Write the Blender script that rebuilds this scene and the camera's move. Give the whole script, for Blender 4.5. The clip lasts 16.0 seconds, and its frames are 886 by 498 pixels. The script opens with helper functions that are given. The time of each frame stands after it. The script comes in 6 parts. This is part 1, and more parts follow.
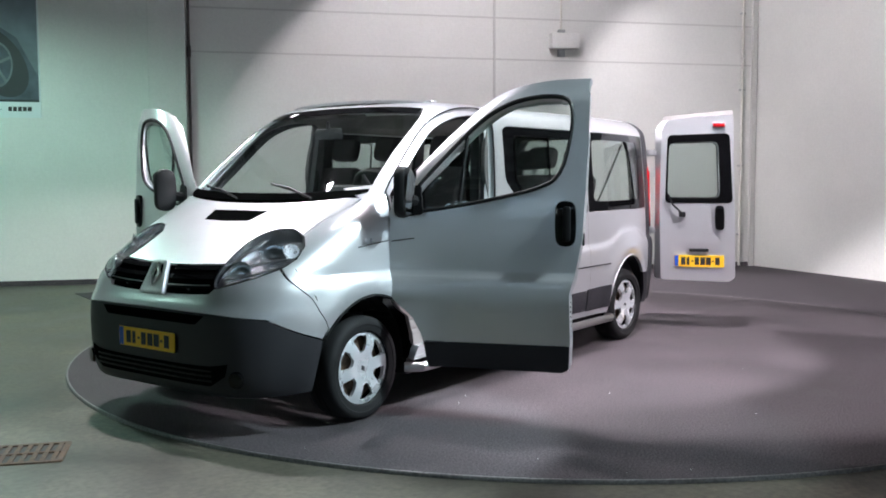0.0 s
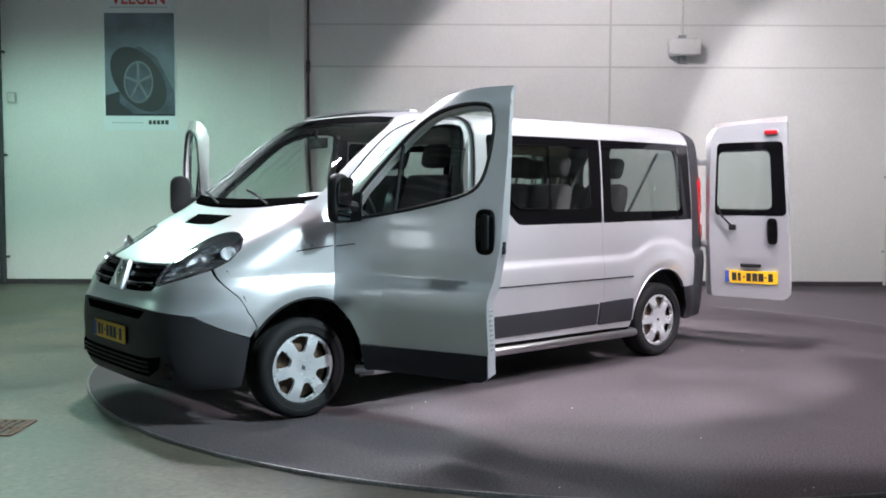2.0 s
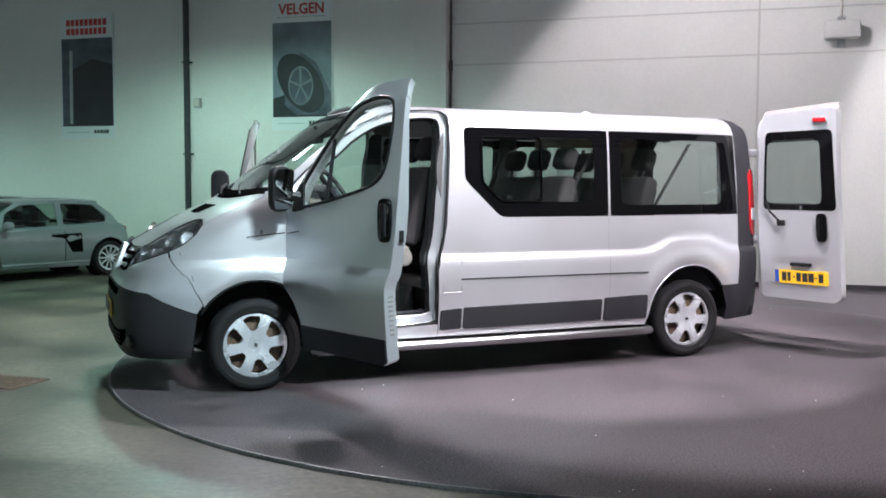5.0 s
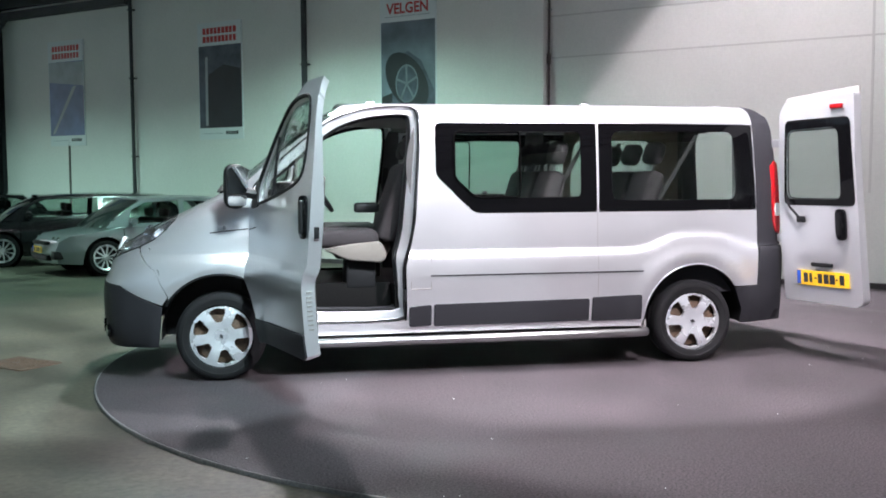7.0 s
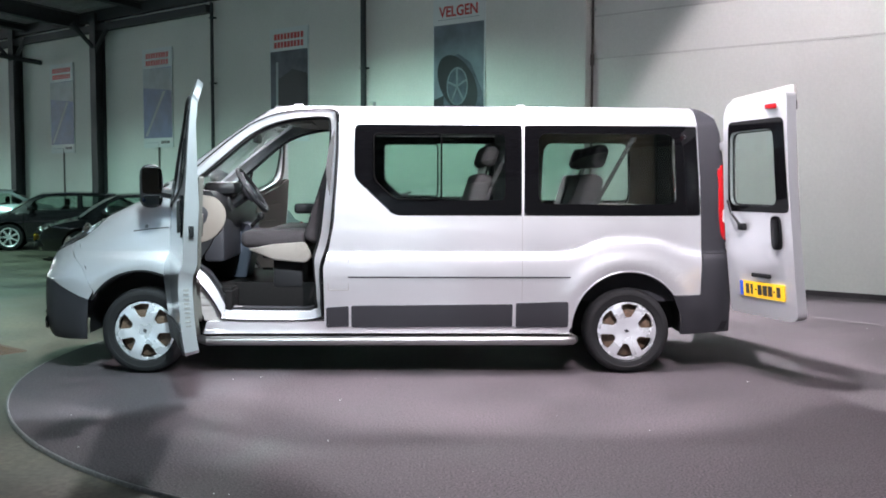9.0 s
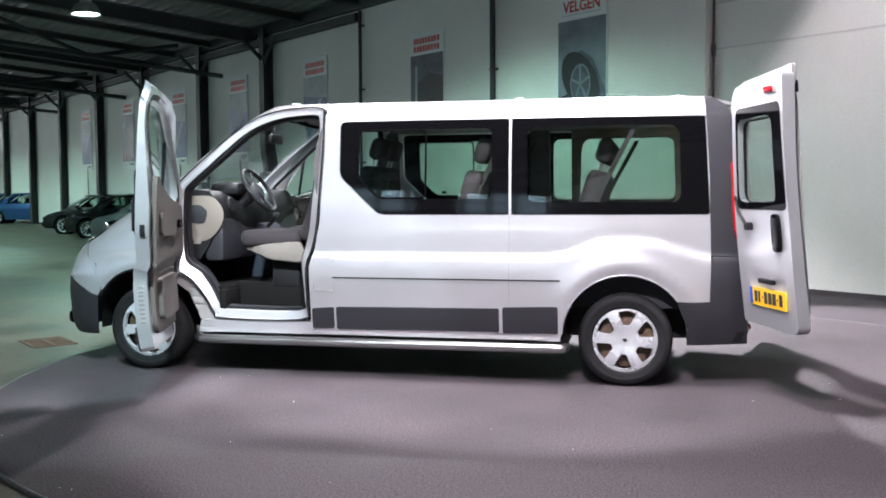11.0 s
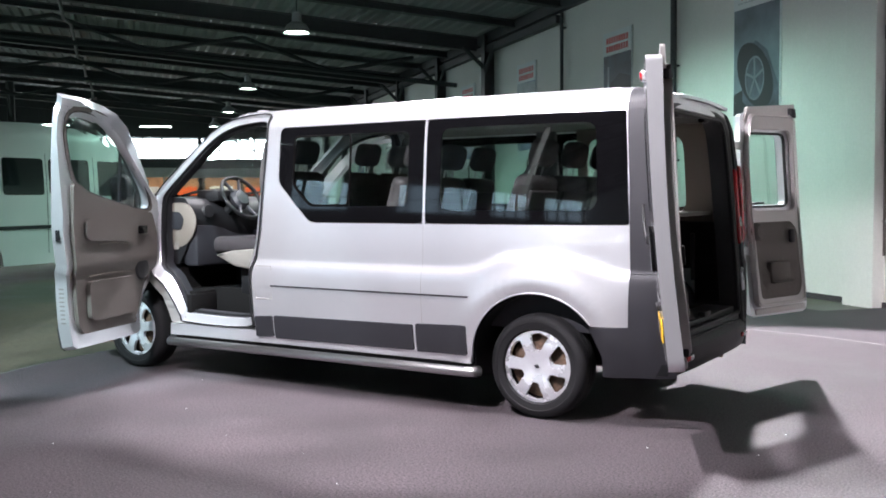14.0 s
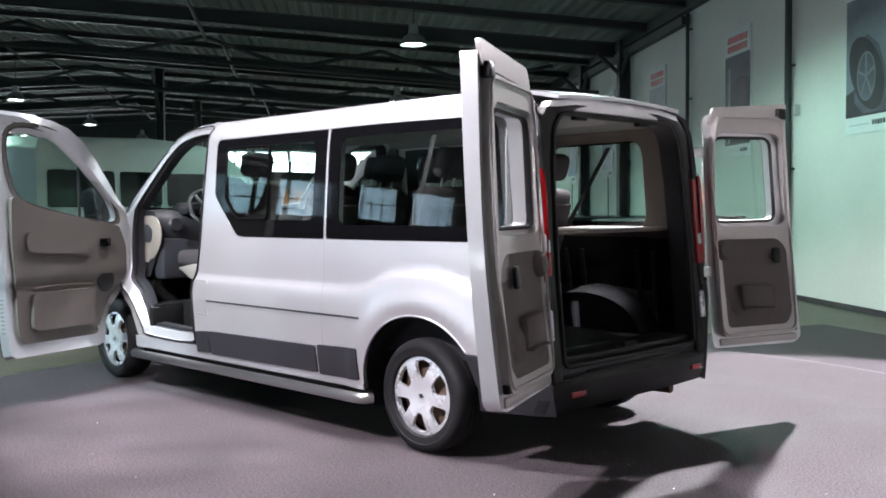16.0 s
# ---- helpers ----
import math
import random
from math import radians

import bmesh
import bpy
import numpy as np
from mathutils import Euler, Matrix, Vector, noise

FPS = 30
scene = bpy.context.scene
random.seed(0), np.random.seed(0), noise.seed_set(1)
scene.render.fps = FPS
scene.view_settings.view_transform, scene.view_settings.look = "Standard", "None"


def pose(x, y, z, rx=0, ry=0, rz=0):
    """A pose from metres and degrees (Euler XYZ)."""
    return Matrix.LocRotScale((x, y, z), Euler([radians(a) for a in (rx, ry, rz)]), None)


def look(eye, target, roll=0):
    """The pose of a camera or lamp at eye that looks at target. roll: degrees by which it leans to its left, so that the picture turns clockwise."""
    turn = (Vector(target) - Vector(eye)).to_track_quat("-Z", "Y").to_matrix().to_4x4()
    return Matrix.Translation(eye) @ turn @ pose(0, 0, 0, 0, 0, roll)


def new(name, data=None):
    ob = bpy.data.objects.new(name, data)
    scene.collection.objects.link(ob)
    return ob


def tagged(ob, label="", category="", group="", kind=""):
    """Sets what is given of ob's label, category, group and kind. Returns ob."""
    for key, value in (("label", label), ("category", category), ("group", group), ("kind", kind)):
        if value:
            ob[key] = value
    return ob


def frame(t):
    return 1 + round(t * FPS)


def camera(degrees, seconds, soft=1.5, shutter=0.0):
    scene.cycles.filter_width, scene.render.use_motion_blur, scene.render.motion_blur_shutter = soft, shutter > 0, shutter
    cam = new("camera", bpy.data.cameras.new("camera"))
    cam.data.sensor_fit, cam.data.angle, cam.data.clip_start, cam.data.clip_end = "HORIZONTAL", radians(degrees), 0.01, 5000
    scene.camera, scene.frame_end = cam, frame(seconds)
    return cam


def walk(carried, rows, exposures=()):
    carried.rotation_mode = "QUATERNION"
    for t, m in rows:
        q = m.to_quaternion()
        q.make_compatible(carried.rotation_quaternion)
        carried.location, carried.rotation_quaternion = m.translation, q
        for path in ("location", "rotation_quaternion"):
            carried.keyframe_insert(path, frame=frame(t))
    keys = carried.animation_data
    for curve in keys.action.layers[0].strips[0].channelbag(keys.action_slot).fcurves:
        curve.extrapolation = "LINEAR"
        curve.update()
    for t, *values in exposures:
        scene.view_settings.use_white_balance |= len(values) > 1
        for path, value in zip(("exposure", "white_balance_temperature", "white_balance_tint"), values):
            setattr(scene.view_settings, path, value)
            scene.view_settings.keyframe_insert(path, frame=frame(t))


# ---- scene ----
cam = camera(49.6, 16.0, soft=1.8)
PATH = [
    (0, (-4.181, -4.689, 1.446), (-2.595, -3.481, 1.295), -0.2),
    (0.5, (-3.926, -5.062, 1.44), (-2.415, -3.759, 1.294), -0.2),
    (1, (-3.617, -5.354, 1.437), (-2.187, -3.963, 1.294), -0.1),
    (1.5, (-3.315, -5.656, 1.421), (-1.969, -4.182, 1.287), 0.1),
    (2, (-3.024, -5.976, 1.424), (-1.763, -4.429, 1.296), 0.2),
    (2.5, (-2.701, -6.198, 1.421), (-1.515, -4.593, 1.295), 0.4),
    (3, (-2.416, -6.421, 1.406), (-1.296, -4.768, 1.286), 0.4),
    (3.5, (-2.142, -6.668, 1.407), (-1.083, -4.976, 1.284), 0.3),
    (4, (-1.877, -6.846, 1.403), (-0.871, -5.122, 1.276), 0.3),
    (4.5, (-1.597, -7.122, 1.38), (-0.741, -5.319, 1.254), 0.2),
    (5, (-1.231, -7.253, 1.383), (-0.478, -5.405, 1.25), 0.2),
    (7.5, (0.857, -7.782, 1.395), (1.097, -5.801, 1.25), -0.3),
    (8, (1.264, -7.84, 1.416), (1.44, -5.854, 1.269), -0.1),
    (8.5, (1.673, -7.79, 1.373), (1.801, -5.799, 1.235), 0.3),
    (9, (2.097, -7.794, 1.38), (2.116, -5.799, 1.244), 0.2),
    (9.5, (2.493, -7.762, 1.373), (2.394, -5.768, 1.241), -0.1),
    (12, (4.573, -6.938, 1.316), (3.88, -5.065, 1.198), -0.0),
    (12.5, (4.956, -6.719, 1.341), (4.114, -4.909, 1.223), 0.1),
    (13, (5.37, -6.396, 1.37), (4.349, -4.681, 1.24), -0.3),
    (14, (6.087, -5.896, 1.317), (5.008, -4.216, 1.209), -0.4),
    (14.5, (6.427, -5.542, 1.324), (5.257, -3.924, 1.219), -0.4),
    (15, (6.685, -5.132, 1.319), (5.426, -3.581, 1.224), -0.3),
    (15.5, (6.957, -4.769, 1.273), (5.615, -3.288, 1.204), -0.4),
    (16, (7.25, -4.417, 1.32), (5.835, -3.006, 1.238), -0.4),
]
walk(cam, [(t, look(eye, target, roll)) for t, eye, target, roll in PATH],
     exposures=[(0.0, -0.05), (3.0, -0.06), (7.5, 0.20), (9.5, 0.23), (12.0, 0.18), (13.0, 0.24), (13.5, 0.3), (14.2, 0.25), (16.0, 0.25)])

# ---- light ----
HALL = pose(0, 0, 0, 0, 0, -39.28)      # hall axes: s along the long wall, d towards it, z up


def hall(s, d, z):
    return HALL @ Vector((s, d, z))


world = bpy.data.worlds.new("world")
scene.world = world
world.use_nodes = True
world.node_tree.nodes["Background"].inputs[0].default_value = (0.75, 0.9, 1.0, 1)
world.node_tree.nodes["Background"].inputs[1].default_value = 0.35


def lamp(name, kind, m, watts, colour, **more):
    data = bpy.data.lights.new(name, kind)
    data.energy, data.color = watts, colour
    if kind == "SPOT":
        data.spot_size, data.spot_blend = radians(more["cone"]), more.get("blend", 0.4)
    if kind == "AREA":
        data.shape, data.size, data.size_y = "RECTANGLE", more["size"], more["size_y"]
    else:
        data.shadow_soft_size = more.get("soft", 0.06)
    ob = new(name, data)
    ob.matrix_world = m
    return ob


WARM = (0.98, 0.92, 1.0)
COOL = (0.74, 0.93, 1.0)
GREEN = (0.56, 1.0, 0.87)
STAGE_AND_FILL = [  # place of the lamp, what it shines on, watts, cone
    ((0.4, 2.2, 4.75), (0.5, 0.5, 0), 830, 112),
    ((1.3, -0.7, 4.75), (1.3, -0.75, 0), 600, 47),
    ((3.05, -1.6, 4.75), (3.3, -1.3, 0), 1450, 68),
    ((1.5, -4.9, 4.75), (-0.4, -0.9, 0.85), 2200, 34),
    # added cool fill lamp that brightens the front wing; no such lamp is known
    ((1.2, -5.5, 4.75), (0.1, -1.2, 0.4), 700, 44),
    ((3.1, -5.1, 4.75), (2.8, -0.9, 1.3), 2500, 50),
    ((3.2, 4.6, 4.75), (4.9, 1.0, 0), 4300, 66),
    (tuple(hall(2.8, 4.2, 4.9)), tuple(hall(3.6, 7.6, 1.4)), 410, 94),
    ((5.0, 0.6, 4.75), (10.0, -0.6, 1.5), 780, 80),
]
for place, target, watts, cone in STAGE_AND_FILL:
    lamp("stage_or_fill_light", "SPOT", look(place, target), watts, COOL if cone in (34, 44) else WARM, cone=cone, blend=0.25, soft=0.07)
# the last one is unseen, added near the long wall to brighten it
HALL_AND_FILL_LAMPS = [(-10.7, 2.5), (-20.8, 2.7), (-28.9, 2.9), (-20.7, -8.4), (-28.8, -8.4), (-36.0, -8.0), (-36.5, 3.0), (-10.7, -8.4), (-3.6, 4.4)]
for s, d in HALL_AND_FILL_LAMPS:
    lamp("hall_or_fill_light", "SPOT", look(hall(s, d, 4.5), hall(s, d, 0)), 780 if s < -5 else 560, GREEN, cone=151 if s < -5 else 157, blend=0.5, soft=0.16)

# ---- materials ----


def mat(name, colour, rough=0.5, metal=0.0, grain=0.0, scale=40.0, stain=0.0, stain_scale=1.5, bump=0.0, spec=0.5, coat=0.0, flake=0.0):
    """A painted, moulded or bare surface: fine grain and broad stains vary its colour, its gloss and its relief."""
    m = bpy.data.materials.new(name)
    m.use_nodes = True
    nt = m.node_tree
    b = nt.nodes["Principled BSDF"]
    b.inputs["Base Color"].default_value = (*colour, 1)
    b.inputs["Roughness"].default_value = rough
    b.inputs["Metallic"].default_value = metal
    b.inputs["Specular IOR Level"].default_value = spec
    b.inputs["Coat Weight"].default_value = coat
    b.inputs["Coat Roughness"].default_value = 0.04
    if not (grain or stain or bump or flake):
        return m
    geo = nt.nodes.new("ShaderNodeNewGeometry")

    def noise_tex(sc, detail=4.0):
        n = nt.nodes.new("ShaderNodeTexNoise")
        n.inputs["Scale"].default_value = sc
        n.inputs["Detail"].default_value = detail
        nt.links.new(geo.outputs["Position"], n.inputs["Vector"])
        return n.outputs["Fac"]

    def ramp(value, lo, hi):
        n = nt.nodes.new("ShaderNodeMapRange")
        n.inputs["From Min"].default_value, n.inputs["From Max"].default_value = 0.3, 0.7
        n.inputs["To Min"].default_value, n.inputs["To Max"].default_value = lo, hi
        nt.links.new(value, n.inputs["Value"])
        return n.outputs["Result"]

    fine, broad = noise_tex(scale), noise_tex(stain_scale, 6.0)
    mul = nt.nodes.new("ShaderNodeMath")
    mul.operation = "MULTIPLY"
    nt.links.new(ramp(fine, 1 - grain, 1 + grain), mul.inputs[0])
    nt.links.new(ramp(broad, 1 - stain, 1 + stain), mul.inputs[1])
    mix = nt.nodes.new("ShaderNodeVectorMath")
    mix.operation = "SCALE"
    mix.inputs[0].default_value = colour
    nt.links.new(mul.outputs[0], mix.inputs["Scale"])
    nt.links.new(mix.outputs[0], b.inputs["Base Color"])
    nt.links.new(ramp(broad, max(0.02, rough - 0.12 * min(1, stain * 4)), min(1, rough + 0.12 * min(1, stain * 4))), b.inputs["Roughness"])
    if bump:
        bn = nt.nodes.new("ShaderNodeBump")
        bn.inputs["Strength"].default_value = bump
        bn.inputs["Distance"].default_value = 0.004
        nt.links.new(fine, bn.inputs["Height"])
        nt.links.new(bn.outputs[0], b.inputs["Normal"])
    return m


def glass_mat(name, colour, rough=0.0):
    m = mat(name, colour, rough)
    b = m.node_tree.nodes["Principled BSDF"]
    b.inputs["Transmission Weight"].default_value = 1.0
    b.inputs["IOR"].default_value = 1.47
    return m


def glow_mat(name, colour, strength):
    m = mat(name, (0.8, 0.8, 0.8), 0.4)
    b = m.node_tree.nodes["Principled BSDF"]
    b.inputs["Emission Color"].default_value = (*colour, 1)
    b.inputs["Emission Strength"].default_value = strength
    return m


M = {
    "silver": mat("silver_paint", (0.72, 0.725, 0.745), 0.315, 0.70, grain=0.06, scale=700, stain=0.03, stain_scale=3, coat=0.9),
    # darker, warmer copy of the silver paint: warm light and shade in its colour
    "jamb": mat("silver_paint_warm_shaded", (0.46, 0.44, 0.425), 0.36, 0.5, grain=0.03, scale=60, coat=0.3),
    "plastic": mat("dark_grey_plastic", (0.023, 0.023, 0.027), 0.5, grain=0.14, scale=350, stain=0.08, bump=0.25, spec=0.35),
    "black": mat("black_plastic", (0.010, 0.010, 0.011), 0.5, grain=0.1, scale=200, bump=0.1, spec=0.25),
    "slate": mat("blue_grey_plastic", (0.026, 0.030, 0.042), 0.6, grain=0.12, scale=300, bump=0.2, spec=0.3),
    "slot": mat("dark_recess", (0.004, 0.004, 0.004), 0.9, spec=0.0),
    "gloss": mat("gloss_black", (0.003, 0.003, 0.0035), 0.05, spec=0.32),
    "rubber": mat("tyre_rubber", (0.009, 0.009, 0.010), 0.75, grain=0.2, scale=120, stain=0.2, stain_scale=6, bump=0.3, spec=0.3),
    "rim": mat("hubcap_silver", (0.74, 0.76, 0.79), 0.28, 0.55, grain=0.03, scale=80, stain=0.05, stain_scale=8, coat=0.4),
    "rust": mat("rusty_steel", (0.09, 0.055, 0.035), 0.75, grain=0.4, scale=60, stain=0.3, stain_scale=12, bump=0.3),
    "chrome": mat("chrome", (0.82, 0.83, 0.84), 0.12, 1.0),
    "mirror": mat("mirror_glass", (0.34, 0.36, 0.37), 0.02, 1.0),
    "steel": mat("brushed_steel", (0.46, 0.455, 0.45), 0.32, 1.0, grain=0.05, scale=150),
    "glass": glass_mat("window_glass", (0.70, 0.80, 0.76)),
    "screen": glass_mat("windscreen_glass", (0.86, 0.93, 0.90)),
    "housing": mat("lamp_housing", (0.34, 0.35, 0.37), 0.18, 0.9, coat=0.5),
    "lens": glass_mat("clear_lens", (0.95, 0.96, 0.97)),
    "red": mat("red_lens", (0.36, 0.008, 0.012), 0.12, spec=0.6, coat=0.5, grain=0.15, scale=90),
    "yellow": mat("yellow_plate", (0.85, 0.50, 0.02), 0.4, grain=0.03, scale=50),
    "blue": mat("blue_plate", (0.02, 0.08, 0.42), 0.4),
    "ink": mat("black_ink", (0.02, 0.02, 0.02), 0.5),
    "fabric": mat("grey_seat_fabric", (0.034, 0.029, 0.031), 0.92, grain=0.3, scale=260, stain=0.1, bump=0.5, spec=0.2),
    "beige": mat("beige_seat_fabric", (0.155, 0.137, 0.122), 0.9, grain=0.2, scale=260, stain=0.1, bump=0.5),
    # warm light on the open doors' inner side is partly in this colour
    "trim": mat("grey_trim", (0.105, 0.092, 0.082), 0.7, grain=0.1, scale=220, stain=0.05, bump=0.2),
    "trim_mid": mat("grey_pillar_trim", (0.085, 0.085, 0.085), 0.7, grain=0.08, scale=220, stain=0.05, bump=0.2),
    "trim_light": mat("pale_trim", (0.15, 0.128, 0.108), 0.7, grain=0.08, scale=220, stain=0.05, bump=0.2),
    "headlining": mat("headlining", (0.24, 0.235, 0.225), 0.95, grain=0.06, scale=400),
    "carpet": mat("cabin_floor", (0.007, 0.0065, 0.0065), 0.9, grain=0.3, scale=150, bump=0.4, spec=0.1),
    "belt": mat("seat_belt", (0.024, 0.023, 0.022), 0.8, grain=0.2, scale=400),
    "disc": mat("turntable_carpet", (0.059, 0.049, 0.054), 0.72, grain=0.85, scale=85, stain=0.26, stain_scale=1.6, bump=0.9, spec=0.28),
    "apron": mat("dark_floor", (0.066, 0.057, 0.063), 0.8, grain=0.5, scale=75, stain=0.22, stain_scale=1.6, bump=0.4, spec=0.25),
    "concrete": mat("hall_concrete", (0.078, 0.072, 0.053), 0.5, grain=0.3, scale=30, stain=0.75, stain_scale=1.1, bump=0.25),
    "wall": mat("white_blockwork", (0.74, 0.735, 0.70), 0.75, grain=0.03, scale=30, stain=0.05, stain_scale=0.7, bump=0.2),
    "wallgap": mat("wall_joint", (0.60, 0.59, 0.56), 0.8),
    "darksteel": mat("dark_painted_steel", (0.035, 0.038, 0.042), 0.6, grain=0.15, scale=20, stain=0.2),
    "deck": mat("roof_deck", (0.27, 0.275, 0.29), 0.5, 0.2, grain=0.1, scale=20, stain=0.3, stain_scale=0.5),
    "edge_metal": mat("worn_dull_metal", (0.17, 0.165, 0.165), 0.5, 0.3, grain=0.3, scale=60, stain=0.3, stain_scale=4),
    "galv": mat("galvanised_steel", (0.42, 0.43, 0.43), 0.45, 0.6, grain=0.1, scale=25, stain=0.15),
    "white": mat("white_paint", (0.78, 0.80, 0.79), 0.35, stain=0.02, coat=0.4),
    "cream": mat("cream_box", (0.66, 0.64, 0.58), 0.5, stain=0.03),
    "car_silver": mat("car_silver", (0.25, 0.29, 0.30), 0.3, 0.5, coat=0.7),
    "car_black": mat("car_black", (0.008, 0.008, 0.010), 0.18, coat=0.8),
    "car_blue": mat("car_blue", (0.04, 0.13, 0.36), 0.25, 0.3, coat=0.8),
    "tint": mat("dark_window", (0.012, 0.016, 0.016), 0.05, coat=0.3),
    "daylight": glow_mat("daylight", (0.86, 0.95, 1.0), 8.0),
    "back_day": glow_mat("back_daylight", (0.55, 0.78, 1.0), 3.0),
    "lampglow": glow_mat("lamp_glow", (0.75, 1.0, 0.92), 30.0),
    "spotglow": glow_mat("spot_glow", WARM, 60.0),
    "poster_white": mat("poster_white", (0.72, 0.76, 0.76), 0.5),
    "poster_sky": mat("poster_sky", (0.15, 0.185, 0.22), 0.45, stain=0.35, stain_scale=2.2),
    "poster_dark": mat("poster_dark", (0.014, 0.016, 0.02), 0.45, stain=0.4, stain_scale=3),
    "poster_mid": mat("poster_mid", (0.06, 0.075, 0.10), 0.45, stain=0.5, stain_scale=4),
    "poster_blue": mat("poster_blue", (0.13, 0.17, 0.30), 0.45, stain=0.4, stain_scale=3),
    "poster_red": mat("poster_red", (0.50, 0.03, 0.03), 0.5),
    "poster_grey": mat("poster_grey", (0.36, 0.40, 0.42), 0.5, stain=0.2, stain_scale=4),
    "poster_steel": mat("poster_steel", (0.13, 0.15, 0.17), 0.5, stain=0.3, stain_scale=5),
    "orange": mat("orange_sign", (0.75, 0.12, 0.02), 0.5),
    "shop": mat("shop_wall", (0.35, 0.20, 0.11), 0.6, stain=0.4, stain_scale=1.5),
}

# ---- mesh helpers ----


def curve(xs, ys):
    """A smooth function through points."""
    xs, ys = np.array(xs, float), np.array(ys, float)
    d = np.diff(ys) / np.diff(xs)
    sl = np.zeros(len(xs))
    sl[0], sl[-1] = d[0], d[-1]
    for i in range(1, len(xs) - 1):
        sl[i] = 0 if d[i - 1] * d[i] <= 0 else 2 * d[i - 1] * d[i] / (d[i - 1] + d[i])

    def f(x):
        x = min(max(x, xs[0]), xs[-1])
        i = min(int(np.searchsorted(xs, x, side="right")) - 1, len(xs) - 2)
        h = xs[i + 1] - xs[i]
        t = (x - xs[i]) / h
        return float((1 + 2 * t) * (1 - t) ** 2 * ys[i] + t * (1 - t) ** 2 * h * sl[i] + t * t * (3 - 2 * t) * ys[i + 1] + t * t * (t - 1) * h * sl[i + 1])
    return f


def link(name, bm, material, smooth=True, angle=32):
    bmesh.ops.recalc_face_normals(bm, faces=bm.faces)
    for f in bm.faces:
        f.smooth = smooth
    if smooth:
        lim = radians(angle)
        for e in bm.edges:
            if len(e.link_faces) == 2 and e.calc_face_angle(0) > lim:
                e.smooth = False
    me = bpy.data.meshes.new(name)
    bm.to_mesh(me)
    bm.free()
    me.materials.append(M[material] if isinstance(material, str) else material)
    return new(name, me)


def part(name, bm, material, parent, label="", smooth=True, angle=32):
    """One mesh under a thing or a part; its coordinates are those of the thing while that stands at the origin."""
    ob = link(name, bm, material, smooth, angle)
    ob.parent = parent
    return tagged(ob, label)


def thing(name, label, category, group="", kind=""):
    return tagged(new(name), label, category, group, kind)


def box(bm, x0, x1, y0, y1, z0, z1, bevel=0.0, m=None, seg=2):
    geom = bmesh.ops.create_cube(bm, size=1.0)
    vs = geom["verts"]
    bmesh.ops.transform(bm, matrix=Matrix.Translation(((x0 + x1) / 2, (y0 + y1) / 2, (z0 + z1) / 2)) @ Matrix.Diagonal((x1 - x0, y1 - y0, z1 - z0, 1)), verts=vs)
    if bevel:
        es = list({e for v in vs for e in v.link_edges})
        out = bmesh.ops.bevel(bm, geom=es, offset=bevel, segments=seg, profile=0.5, affect="EDGES")
        vs = list({v for f in out["faces"] for v in f.verts} | {v for v in vs if v.is_valid})
    if m is not None:
        bmesh.ops.transform(bm, matrix=m, verts=vs)
    return bm


def boxes(*rows, bevel=0.0):
    bm = bmesh.new()
    for r in rows:
        box(bm, *r, bevel=bevel)
    return bm


def rod(bm, a, b, r, seg=10, r2=None):
    a, b = Vector(a), Vector(b)
    d = b - a
    m = Matrix.Translation((a + b) / 2) @ d.to_track_quat("Z", "Y").to_matrix().to_4x4()
    bmesh.ops.create_cone(bm, cap_ends=True, segments=seg, radius1=r, radius2=r if r2 is None else r2, depth=d.length, matrix=m)
    return bm


def tube(bm, pts, r, seg=8, closed=False):
    """A round bar along points."""
    pts = [Vector(p) for p in pts]
    rings, n = [], len(pts)
    for i, p in enumerate(pts):
        a = pts[i - 1] if (i or closed) else p
        b = pts[(i + 1) % n] if (i < n - 1 or closed) else p
        q = (b - a).to_track_quat("Z", "X").to_matrix()
        rings.append([bm.verts.new(p + q @ Vector((r * math.cos(2 * math.pi * k / seg), r * math.sin(2 * math.pi * k / seg), 0))) for k in range(seg)])
    for i in range(n if closed else n - 1):
        A, B = rings[i], rings[(i + 1) % n]
        off = min(range(seg), key=lambda o: sum((A[k].co - B[(k + o) % seg].co).length for k in range(seg)))
        for k in range(seg):
            bm.faces.new((A[k], A[(k + 1) % seg], B[(k + 1 + off) % seg], B[(k + off) % seg]))
    if not closed:
        bm.faces.new(rings[0][::-1])
        bm.faces.new(rings[-1])
    return bm


def lathe(bm, prof, seg=32, m=None):
    """Turns (radius, height) pairs about z."""
    m = m or Matrix()
    rings = [[bm.verts.new(m @ Vector((r * math.cos(2 * math.pi * k / seg), r * math.sin(2 * math.pi * k / seg), z))) for k in range(seg)] for r, z in prof]
    for A, B in zip(rings, rings[1:]):
        for k in range(seg):
            bm.faces.new((A[k], A[(k + 1) % seg], B[(k + 1) % seg], B[k]))
    return bm


def loft(bm, rings, cap=True):
    """Skins closed rings of equal count."""
    vs = [[bm.verts.new(p) for p in r] for r in rings]
    n = len(vs[0])
    for A, B in zip(vs, vs[1:]):
        for k in range(n):
            bm.faces.new((A[k], A[(k + 1) % n], B[(k + 1) % n], B[k]))
    if cap:
        bm.faces.new(vs[0][::-1])
        bm.faces.new(vs[-1])
    return bm


